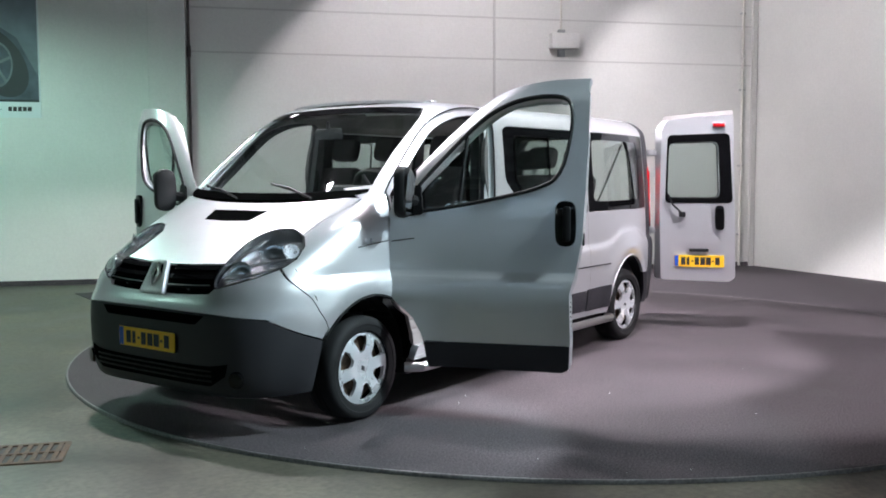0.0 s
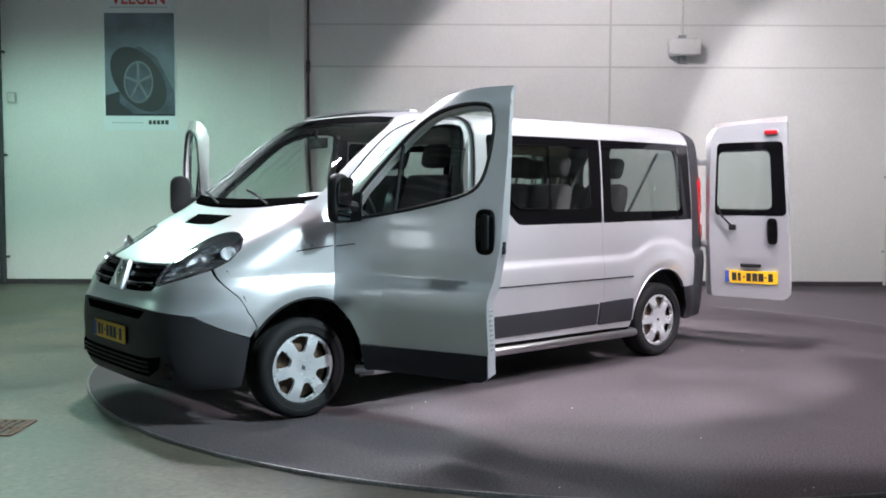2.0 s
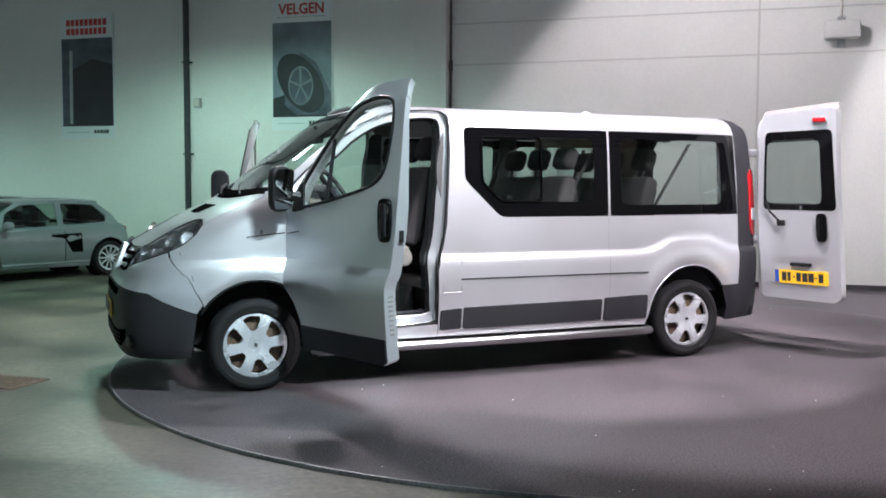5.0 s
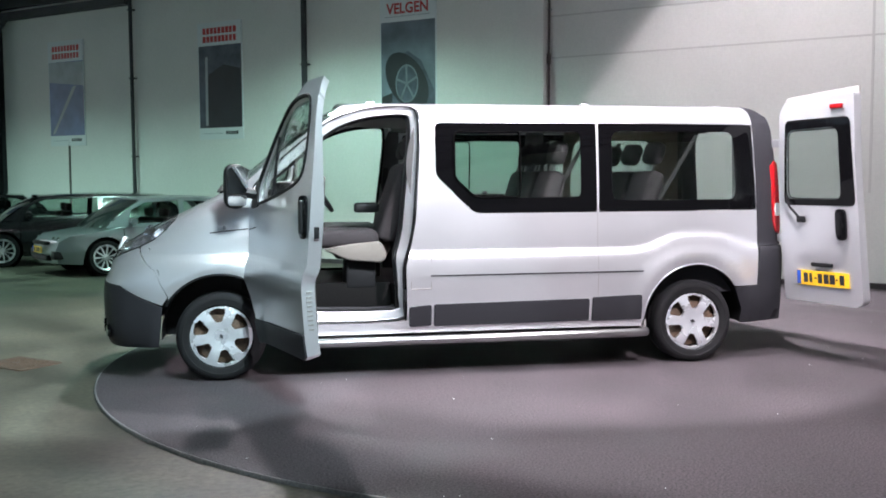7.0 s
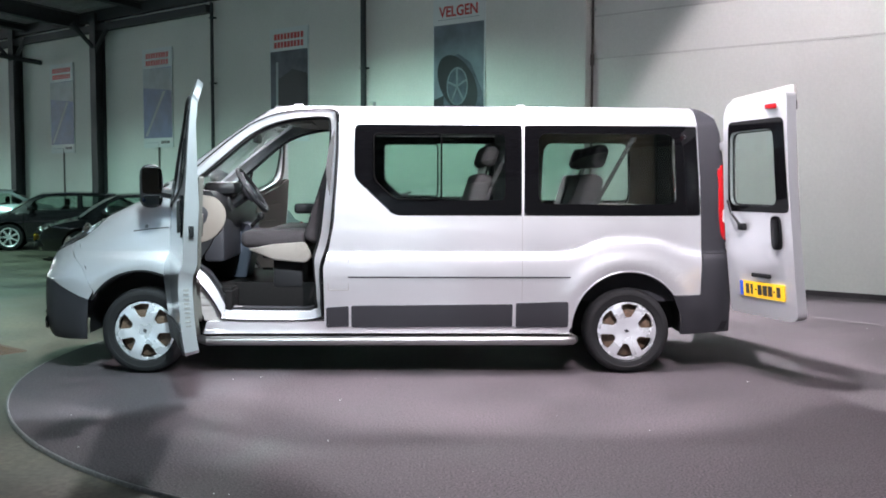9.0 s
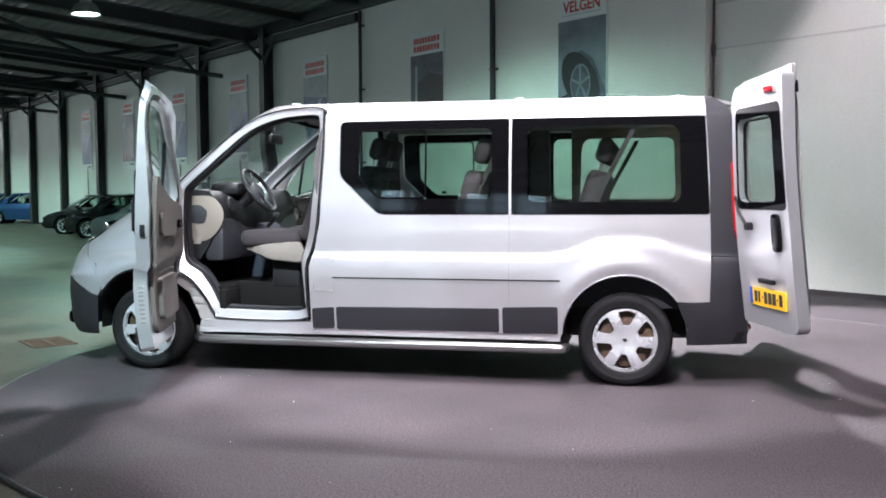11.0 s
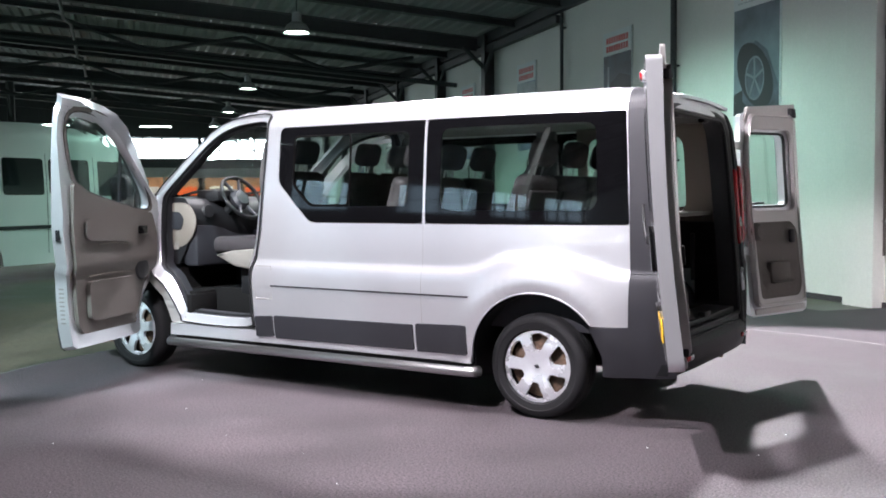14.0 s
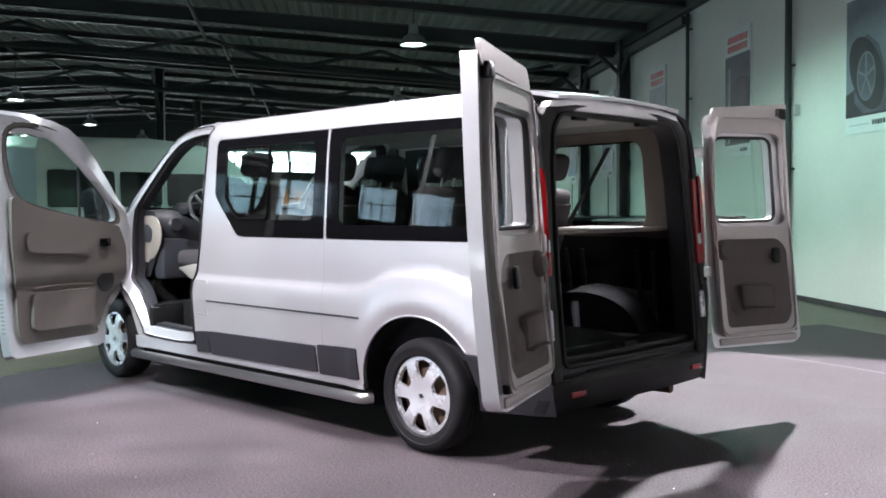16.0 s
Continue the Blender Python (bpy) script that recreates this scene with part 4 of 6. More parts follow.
for s_ in (1, -1):
    flip = (lambda b: b) if s_ > 0 else mirrored
    for k, (outline, clear) in enumerate((
            (rounded([(1.52, 1.80), (1.52, 1.425), (1.802, 1.155), (2.72, 1.155), (2.72, 1.80)], 0.04), W1),
            (rounded([(2.735, 1.80), (2.735, 1.155), (4.040, 1.155, 0.015), (4.006, 1.80, 0.015)], 0.04), W2))):
        win = part("side_window", flip(panel(S(*outline), [S(*clear)], off=-0.002, thick=0.006)), "gloss", van, "dark-bordered side window")
        pane = part("pane", flip(panel(S(*clear), off=-0.004, thick=0.004, coarse=2)), "glass", win)
        pane.visible_shadow = False
        if k == 0:
            fr = [skin(*side(x, z), 0.004) for x, z in rounded([(1.655, 1.735), (1.655, 1.407), (1.802, 1.267), (2.14, 1.267), (2.14, 1.735)], 0.04)]
            part("sliding_frame", flip(tube(bmesh.new(), fr, 0.007, 6, closed=True)), "slot", win)
            part("catch", flip(boxes((1.86, 1.90, -0.895, -0.88, 1.285, 1.31), bevel=0.004)), "black", win)
    gap = panel(S((2.7222, 1.145), (2.7222, 0.35), (2.7248, 0.35), (2.7248, 1.145)), off=0.0005, thick=0.002)
    part("panel_gap", flip(gap), "jamb", van)
    part("window_divider", flip(panel(S((2.719, 1.81), (2.719, 1.146), (2.736, 1.146), (2.736, 1.81)), off=0.002, thick=0.006)), "silver", van)
    # rub line, lower cladding and fuel flap
    part("rub_line", flip(panel(S((1.47, 0.704), (3.07, 0.704), (3.07, 0.714), (1.47, 0.714)), off=0.003, thick=0.004)), "plastic", van)
    for a, b, zt in ((1.315, 1.475, 0.50), (1.495, 2.655, 0.515), (2.68, 3.055, 0.535)):
        pts = rounded([(a, 0.345), (b, 0.352), (b, zt), (a, zt - 0.012)], 0.012)
        part("cladding", flip(panel(S(*pts), off=0.014, thick=0.014)), "plastic", van, "dark grey plastic side cladding")
    if s_ > 0:
        loop = [skin(*side(x, z), 0.001) for x, z in rounded([(1.33, 0.845), (1.33, 0.615), (1.475, 0.615), (1.475, 0.845)], 0.008)]
        part("fuel_flap", tube(bmesh.new(), loop, 0.0028, 5, closed=True), "jamb", van)
    # dark rear corner and tail light
    part("rear_pillar", flip(panel(S((4.007, 1.95), (4.039, 1.40), (4.054, 0.875), (4.275, 0.875), (4.225, 1.50), (4.190, 1.76), (4.155, 1.86), (4.07, 1.925)), off=0.003, thick=0.03)), "plastic", van, "dark grey rear corner pillar")
    tail = part("tail_light", flip(panel(S(*smooth_loop([(4.188, 1.49), (4.182, 1.25), (4.198, 1.04), (4.235, 0.97), (4.268, 1.02), (4.245, 1.45), (4.218, 1.52)], 4)), off=0.012, thick=0.02)), "red", van, "tall red tail light")
    part("reverse_lens", flip(panel(S(*rounded([(4.21, 1.20), (4.21, 1.10), (4.262, 1.10), (4.256, 1.20)], 0.02)), off=0.015, thick=0.004)), "white", tail)
    # bumper corner
    pts = [(3.90, 0.285), (3.905, 0.40), (3.835, 0.567), (4.048, 0.574), (4.056, 0.87), (4.275, 0.87), (4.29, 0.29)]
    part("bumper_corner", flip(panel(S(*pts), off=0.010, thick=0.03)), "plastic", van, "dark grey rear bumper corner")
    # wheel housings
    for hx in (0.0, WB):
        bm = bmesh.new()
        rows = []
        for y in (-0.86, -0.60):
            ring = [(hx + 0.405 * math.cos(radians(a)), ARCH_Z + 0.405 * math.sin(radians(a))) for a in range(-6, 187, 8)]
            rows.append([(x, skin(*side(x, max(0.22, z))).y + 0.015 if hx and y < -0.7 else y, z) for x, z in ring])
        A, B = ([bm.verts.new(p) for p in r] for r in rows)
        for k in range(len(A) - 1):
            bm.faces.new((A[k], A[k + 1], B[k + 1], B[k]))
        bm.faces.new(B)
        part("wheel_housing", flip(bm), "black", van)
        lip = [skin(*side(x, z), 0.002) for x, z in arc(hx, ARCH_Z, 0.417, 36 if hx else 62, 178 if hx else 150, 22)]
        part("arch_lip", flip(tube(bmesh.new(), lip, 0.009 if not hx else 0.005, 6)), "black" if not hx else "silver", van)
    # sill with the tubular side step
    part("sill", flip(panel(S((0.43, 0.295), (3.07, 0.295), (3.07, 0.345), (1.31, 0.345), (1.31, 0.385), (0.46, 0.385)), off=-0.004, thick=0.05)), "silver", van)
    part("underbody", flip(boxes((0.43, 3.08, -0.87, -0.02, 0.20, 0.30))), "black", van)
    step = part("side_step", flip(tube(bmesh.new(), [(0.40, -0.88, 0.252), (0.46, -0.965, 0.252), (3.05, -0.965, 0.252), (3.09, -0.955, 0.252), (3.11, -0.90, 0.252)], 0.031, 16)), "steel", van, "polished steel side step tube")
    for x in (0.7, 1.75, 2.8):
        part("bracket", flip(rod(bmesh.new(), (x, -0.955, 0.252), (x, -0.80, 0.255), 0.018, 8)), "black", step)

bm = bmesh.new()
prof = [(4.16, 0.29), (4.30, 0.30), (4.325, 0.36), (4.32, 0.44), (4.29, 0.475), (4.16, 0.48)]
stations = [(-0.785, -0.10), (-0.76, -0.05), (-0.67, -0.015), (-0.4, 0.0), (0, 0.004), (0.4, 0.0), (0.67, -0.015), (0.76, -0.05), (0.785, -0.10)]
loft(bm, [[Vector((x + (dx if x > 4.25 else 0), y, z)) for x, z in prof] for y, dx in stations])
rb = part("rear_bumper", bm, "black", van, "black plastic rear bumper with step")
for y in (-0.58, 0.58):
    part("reflector", boxes((4.318, 4.328, y - 0.06, y + 0.06, 0.37, 0.40), bevel=0.003), "red", rb)
part("step_pad", boxes((4.18, 4.29, -0.45, 0.45, 0.474, 0.484), bevel=0.003), "black", rb)

# frame of the rear opening
out = [(-0.845, 0.46), (0.845, 0.46), (0.86, 1.0), (0.835, 1.5), (0.80, 1.76), (0.72, 1.84), (0.35, 1.89), (-0.35, 1.89), (-0.72, 1.84), (-0.80, 1.76), (-0.835, 1.5), (-0.86, 1.0)]
inn = rounded([(-0.745, 0.52), (0.745, 0.52), (0.752, 1.0), (0.732, 1.5), (0.70, 1.73), (0.61, 1.815), (-0.61, 1.815), (-0.70, 1.73), (-0.732, 1.5), (-0.752, 1.0)], 0.05)
out, inn = ([(y * 0.885, z) for y, z in loop] for loop in (out, inn))
mid = [(y * 0.875, z if z < 0.6 else z - 0.035) for y, z in out]
part("rear_frame", lean(slab(mid, 0.12, pose(4.115, 0, 0, 90, 0, 90), holes=[[(y * 0.955, z) for y, z in inn]], bevel=0.008)), "plastic", van)
# blacker than the corner pillars: the shade at the tail is in its colour
part("rear_surround", lean(slab(out, 0.10, pose(4.15, 0, 0, 90, 0, 90), holes=[mid], bevel=0.012)), "black", van, "dark plastic round the rear opening, blackened for its shade")
for sy in (-1, 1):
    y0, y1 = sorted((sy * 0.705, sy * 0.782))
    tl = part("rear_lamp", lean(boxes((4.215, 4.272, y0, y1, 0.98, 1.50), bevel=0.02)), "red", van, "tall red rear lamp")
    part("lamp_divider", lean(boxes((4.23, 4.276, y0 + 0.012, y1 - 0.012, 1.10, 1.17), bevel=0.012)), "white", tl)
    part("reverse_lamp", lean(boxes((4.22, 4.262, y0 + 0.01, y1 - 0.01, 0.66, 0.82), bevel=0.012)), "rim", van)
part("rear_seal", lean(tube(bmesh.new(), [(4.242, y * 0.96, z) for y, z in inn], 0.014, 6, closed=True)), "black", van)
part("roof_end", slab([(-0.64, 1.83), (0.64, 1.83), (0.60, 1.872), (0.35, 1.908), (-0.35, 1.908), (-0.60, 1.872)], 0.07, pose(4.10, 0, 0, 90, 0, 90), bevel=0.012), "silver", van)
for y in (-0.30, 0.30):
    part("roof_catch", boxes((4.10, 4.14, y - 0.05, y + 0.05, 1.79, 1.82), bevel=0.006), "black", van)

# frames of the front door openings: jamb, seal and inner sill
HOLE = OPEN + [(1.388, 1.86), (1.388, 1.60), (1.35, 1.10), (1.315, 0.92), (1.272, 0.77), (1.275, 0.50), (1.22, 0.40), (0.62, 0.40), (0.56, 0.44), (0.50, 0.55), (0.40, 0.68), (0.27, 0.78), (0.235, 1.0), (0.235, 1.3)]


def inset(pts, k):
    c = Vector((sum(p[0] for p in pts) / len(pts), sum(p[1] for p in pts) / len(pts)))
    return [tuple(Vector(p) + (c - Vector(p)).normalized() * k) for p in pts]


HOLE_S = smooth_loop(HOLE, 3)
for s_ in (1, -1):
    flip = (lambda b: b) if s_ > 0 else mirrored
    bm = bmesh.new()
    rows = []
    for k, depth in ((-0.006, 0.004), (0.0, 0.020), (0.006, 0.026), (0.060, 0.040), (0.066, 0.046)):
        ring = []
        for x, z in inset(HOLE_S, k):
            v = skin(*side(x, z))
            ring.append(Vector((v.x, v.y + depth, v.z)))
        rows.append([bm.verts.new(v) for v in ring])
    for A, B in zip(rows, rows[1:]):
        for k in range(len(A)):
            bm.faces.new((A[k], A[(k + 1) % len(A)], B[(k + 1) % len(A)], B[k]))
    part("door_jamb", flip(bm), "silver", van, "silver shut face of the door opening")
    bm = bmesh.new()
    rows = [[bm.verts.new(skin(*side(x, z)) + Vector((0, depth, 0))) for x, z in inset(HOLE_S, k)] for k, depth in ((0.066, 0.046), (0.072, 0.085), (0.082, 0.09), (0.090, 0.15))]
    for A, B in zip(rows, rows[1:]):
        for k in range(len(A)):
            bm.faces.new((A[k], A[(k + 1) % len(A)], B[(k + 1) % len(A)], B[k]))
    part("opening_trim", flip(bm), "plastic", van, "dark plastic lining of the door opening")
    gap = [skin(*side(x, z), 0.0) for x, z in HOLE_S]
    part("opening_gap", flip(tube(bmesh.new(), gap, 0.006, 5, closed=True)), "black", van)
    seal = [skin(*side(x, z)) + Vector((0, 0.085, 0)) for x, z in inset(HOLE_S, 0.074)]
    part("door_seal", flip(tube(bmesh.new(), seal, 0.013, 6, closed=True)), "black", van)
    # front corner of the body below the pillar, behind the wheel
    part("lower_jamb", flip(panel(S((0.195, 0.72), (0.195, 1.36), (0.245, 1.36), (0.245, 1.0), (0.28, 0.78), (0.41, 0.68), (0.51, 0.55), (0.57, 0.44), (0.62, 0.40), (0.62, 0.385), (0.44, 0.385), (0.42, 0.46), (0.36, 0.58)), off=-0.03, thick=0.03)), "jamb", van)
    latch = boxes((1.385, 1.40, -0.885, -0.86, 1.02, 1.10), (1.33, 1.35, -0.92, -0.89, 0.85, 0.89), bevel=0.004)
    part("latch", flip(latch), "steel", van)

# ---- wheels ----


def wheel(parent, m):
    half = [(0.215, 0.085), (0.225, 0.098), (0.259, 0.103), (0.262, 0.106), (0.278, 0.105), (0.294, 0.098), (0.307, 0.080), (0.312, 0.05), (0.312, 0.022), (0.307, 0.020), (0.307, 0.014), (0.312, 0.012)]
    prof = [(q, -h) for q, h in half] + half[::-1]
    w = part("wheel", lathe(bmesh.new(), [(0.216, -0.08), (0.20, -0.02), (0.19, 0.03), (0.06, 0.055), (0.0, 0.055)], 36, m), "rust", parent, "wheel with silver six-spoke hubcap")
    part("tyre", lathe(bmesh.new(), prof, 56, m), "rubber", w)
    holes = []
    for k in range(6):
        a = 60 * k + 30
        holes.append(rounded([(0.098 * math.cos(radians(a - 11)), 0.098 * math.sin(radians(a - 11))), (0.098 * math.cos(radians(a + 11)), 0.098 * math.sin(radians(a + 11))),
                              (0.194 * math.cos(radians(a + 18.5)), 0.194 * math.sin(radians(a + 18.5))), (0.202 * math.cos(radians(a)), 0.202 * math.sin(radians(a))), (0.194 * math.cos(radians(a - 18.5)), 0.194 * math.sin(radians(a - 18.5)))], 0.014, 3))
    bm = flat(arc(0, 0, 0.224, 0, 352.5, 47), holes, [k * 0.02 for k in range(-11, 12)], [k * 0.02 for k in range(-11, 12)], dense=0.03)

    def dome(x, y):
        r = math.hypot(x, y)
        a = math.degrees(math.atan2(y, x)) % 60
        spoke = math.cos(radians(a * 6)) * 0.5 + 0.5
        return Vector((x, y, 0.098 - 0.020 * (r / 0.224) ** 3 - 0.014 * math.exp(-((r - 0.02) / 0.07) ** 2) + 0.006 * spoke * math.exp(-((r - 0.14) / 0.05) ** 2)))
    bm = bend(bm, dome, 0.022)
    bmesh.ops.transform(bm, matrix=m, verts=bm.verts)
    cap = part("hubcap", bm, "rim", w, angle=50)
    part("cap_badge", slab([(0, -0.02), (0.014, 0), (0, 0.02), (-0.014, 0)], 0.004, m @ Matrix.Translation((0, 0, 0.086)) @ pose(0, 0, 0, 0, 0, 20)), "plastic", w)
    return w


for hx in (0.0, WB):
    for sy in (-1, 1):
        turn = random.Random(int(hx * 7) + sy).uniform(0, 60)
        wheel(van, pose(hx, sy * 0.80, HUB, 90 * -sy, 0, 0) @ pose(0, 0, 0, 0, 0, turn))
for x, r in ((0.0, 0.04), (WB, 0.05)):
    part("axle", rod(bmesh.new(), (x, -0.72, HUB - 0.02), (x, 0.72, HUB - 0.02), r), "black", van)
part("exhaust", tube(bmesh.new(), [(1.2, 0.2, 0.21), (2.6, 0.3, 0.22), (3.2, 0.45, 0.25), (4.2, 0.5, 0.25)], 0.03), "rust", van)

# ---- front doors ----
DOOR = [(0.215, 1.355), (0.205, 1.18), (0.205, 0.74), (0.27, 0.69), (0.36, 0.61), (0.42, 0.50), (0.445, 0.38), (0.455, 0.315), (1.26, 0.315), (1.297, 0.34), (1.305, 0.50), (1.30, 0.77), (1.335, 0.92), (1.368, 1.10), (1.395, 1.60), (1.398, 1.84), (1.40, 1.918),
        (1.34, 1.918), (1.18, 1.915), (1.06, 1.903), (0.94, 1.882), (0.82, 1.842), (0.70, 1.772), (0.55, 1.655), (0.39, 1.515), (0.255, 1.385)]
DOOR_GLASS = smooth_loop([(0.345, 1.245), (0.60, 1.268), (0.90, 1.325), (1.13, 1.385), (1.235, 1.46), (1.285, 1.60), (1.30, 1.74), (1.27, 1.815), (1.15, 1.835), (0.98, 1.815), (0.84, 1.765), (0.70, 1.675), (0.50, 1.505), (0.37, 1.375)], 3)
HINGE = Vector((0.20, -0.93, 0))


def front_door(s_, opened):
    flip = (lambda b: b) if s_ > 0 else mirrored
    swing = Matrix.Translation(HINGE) @ pose(0, 0, 0, 0, 0, -opened) @ Matrix.Translation(-HINGE)

    def put(name, bm, material, parent, label="", **kw):
        for v in bm.verts:          # the hinge axis leans, so the open door's upper edge stands a little higher
            v.co.z += 0.16 * max(0, v.co.z - 1.42)
        bmesh.ops.transform(bm, matrix=swing, verts=bm.verts)
        return part(name, flip(bm), material, parent, label, **kw)
    leafm = panel(S(*DOOR), [S(*DOOR_GLASS)], thick=0.085, leaf=True)
    for v in leafm.verts:           # the window frame is slimmer than the lower door
        if v.co.z > 1.25:
            y0 = upright(skin(*side(v.co.x, v.co.z))).y
            v.co.y = y0 + (v.co.y - y0) * (1 - 0.55 * min(1, (v.co.z - 1.25) / 0.45))
    door = put("front_door", leafm, "silver", van, "silver front door standing open")
    pane = put("pane", panel(S(*DOOR_GLASS), off=-0.025, thick=0.004, coarse=2, leaf=True), "glass", door)
    pane.visible_shadow = False
    put("window_seal", tube(bmesh.new(), [upright(skin(*side(x, z))) + Vector((0, 0.002, 0)) for x, z in DOOR_GLASS], 0.012, 6, closed=True), "black", door)
    put("window_seal", tube(bmesh.new(), [upright(skin(*side(x, z))) + Vector((0, 0.083 - 0.046 * min(1, max(0, (z - 1.25) / 0.45)), 0)) for x, z in DOOR_GLASS], 0.008, 6, closed=True), "black", door)
    lining = panel(S(*inset(DOOR_GLASS, -0.034)), [S(*DOOR_GLASS)], off=-0.001, thick=0.003, leaf=True)
    for v in lining.verts:          # lies on the inner face of the slim window frame
        v.co.y += 0.086 * (1 - 0.55 * min(1, max(0, (v.co.z - 1.25) / 0.45)))
    put("frame_lining", lining, "trim", door, "grey-brown lining of the window frame")
    put("divider", tube(bmesh.new(), [skin(*side(0.63, 1.262), -0.02), skin(*side(0.665, 1.655), -0.02)], 0.013, 6), "black", door)
    put("lower_cladding", panel(S(*rounded([(0.45, 0.318), (1.258, 0.318), (1.294, 0.34), (1.302, 0.475), (0.43, 0.465)], 0.01)), off=0.012, thick=0.012), "plastic", door, "dark grey plastic door cladding")
    put("crease_line", panel(S((0.215, 1.055), (0.36, 1.075), (0.36, 1.082), (0.215, 1.062)), off=0.002, thick=0.003), "plastic", door)
    c = skin(*side(1.272, 1.175), 0.0)
    h = put("door_handle", slab(rounded([(-0.055, -0.13), (0.055, -0.13), (0.062, 0), (0.055, 0.13), (-0.055, 0.13), (-0.062, 0)], 0.05), 0.03, Matrix.Translation(c + Vector((0, 0.012, 0))) @ XY_TO_XZ, bevel=0.006), "gloss", door, "black vertical door handle")
    put("grip", slab(rounded([(-0.022, -0.10), (0.022, -0.10), (0.022, 0.10), (-0.022, 0.10)], 0.02), 0.018, Matrix.Translation(c + Vector((0.01, -0.017, 0))) @ XY_TO_XZ, bevel=0.005), "black", h)
    # inner trim
    CARD = rounded([(0.255, 1.06), (0.25, 0.84), (0.40, 0.70), (0.51, 0.50), (0.57, 0.405), (1.20, 0.405), (1.24, 0.48), (1.24, 0.78), (1.27, 0.92), (1.295, 1.12), (1.305, 1.43), (1.22, 1.42), (1.12, 1.362), (0.85, 1.297), (0.58, 1.247), (0.33, 1.225)], 0.03)
    card = put("door_card", panel(S(*CARD), off=-0.086, thick=0.028), "trim", door, "grey-brown moulded door trim", angle=50)
    for zs, x0, x1 in ((1.0, 0.62, 1.02), (0.80, 0.58, 1.10)):
        line = [skin(*side(x, zs + 0.02 * math.sin((x - x0) * 6)), -0.117) for x in np.linspace(x0, x1, 8)]
        put("trim_edge", tube(bmesh.new(), line, 0.005, 6), "trim_light", card)
    pocket = rounded([(0.60, 0.49), (1.14, 0.49), (1.13, 0.77), (0.58, 0.77)], 0.05)
    put("door_pocket", panel(S(*pocket), off=-0.112, thick=0.035), "trim", card, angle=50)
    put("armrest", panel(S(*rounded([(0.62, 1.02), (1.18, 1.05), (1.19, 1.20), (0.75, 1.16)], 0.06)), off=-0.112, thick=0.022), "trim", card, angle=50)
    c = skin(*side(0.45, 0.86), -0.118)
    put("speaker", lathe(bmesh.new(), [(0.0, 0.016), (0.075, 0.014), (0.085, 0.006), (0.087, 0.0)], 24, Matrix.Translation(c) @ pose(0, 0, 0, -90)), "black", card)
    c = skin(*side(0.48, 1.10), -0.117)
    put("inner_handle", boxes((c.x - 0.05, c.x + 0.05, c.y, c.y + 0.022, c.z - 0.03, c.z + 0.03), bevel=0.008), "gloss", card)
    for k in range(9):
        z = 0.50 + k * 0.028
        v = skin(*side(1.304, z), -0.045)
        put("edge_louvre", boxes((v.x - 0.002, v.x + 0.004, v.y - 0.016, v.y + 0.016, z, z + 0.010)), "jamb", door)
    v = skin(*side(1.368, 1.10), -0.045)
    put("lock", boxes((v.x - 0.004, v.x + 0.005, v.y - 0.016, v.y + 0.016, 1.05, 1.12), bevel=0.003), "black", door)
    # mirror on two short arms
    mc = Vector((0.345, -1.055, 1.35))
    shell = slab(rounded([(-0.08, -0.145), (0.07, -0.145), (0.08, 0.0), (0.07, 0.145), (-0.08, 0.145)], 0.075), 0.072, Matrix.Translation(mc + Vector((-0.045, 0, 0))) @ pose(0, 0, 0, 90, 0, 90), bevel=0.022)
    mir = put("door_mirror", shell, "black", door, "tall black door mirror")
    put("mirror_glass", slab(rounded([(-0.066, -0.045), (0.066, -0.045), (0.068, 0.125), (-0.068, 0.125)], 0.03), 0.004, Matrix.Translation(mc + Vector((0.034, 0, 0))) @ pose(0, 0, 0, 0, 8, 0) @ pose(0, 0, 0, 90, 0, 90)), "mirror", mir)
    put("wide_glass", slab(rounded([(-0.062, -0.125), (0.062, -0.125), (0.066, -0.06), (-0.066, -0.06)], 0.02), 0.004, Matrix.Translation(mc + Vector((0.028, 0, 0))) @ pose(0, 0, 0, 90, 0, 90)), "mirror", mir)
    b = skin(*side(0.36, 1.30), 0.0)
    put("mirror_arm", tube(bmesh.new(), [b, (0.345, -0.97, 1.31), (mc.x - 0.01, mc.y + 0.05, 1.32)], 0.035, 8), "black", mir)
    put("mirror_foot", panel(S(*rounded([(0.27, 1.20), (0.42, 1.22), (0.40, 1.40), (0.33, 1.38)], 0.03)), off=0.012, thick=0.014), "black", mir)
    for z in (0.86, 1.12):
        put("hinge", boxes((0.19, 0.26, -0.91, -0.86, z - 0.04, z + 0.04), bevel=0.006), "jamb", door)


front_door(1, 71.5)
front_door(-1, 73.0)
for s_ in (1, -1):
    flip = (lambda b: b) if s_ > 0 else mirrored
    c = skin(*side(0.02, 1.07), 0.002)
    part("side_repeater", flip(slab(rounded([(-0.03, -0.014), (0.03, -0.014), (0.03, 0.014), (-0.03, 0.014)], 0.012), 0.008, Matrix.Translation(c) @ pose(0, 0, 0, 90, 0, -6), bevel=0.002)), "rim", van)
    line = [skin(*side(x, z), 0.0005) for x, z in ((-0.06, 1.035), (0.06, 1.05), (0.195, 1.062))]
    part("wing_line", flip(tube(bmesh.new(), line, 0.004, 5)), "plastic", van)
    seam = [skin(*side(x, z), 0.0) for x, z in ((-0.349, 0.60), (-0.412, 0.78), (-0.478, 0.935))]
    part("bumper_seam", flip(tube(bmesh.new(), seam, 0.003, 5)), "plastic", van)
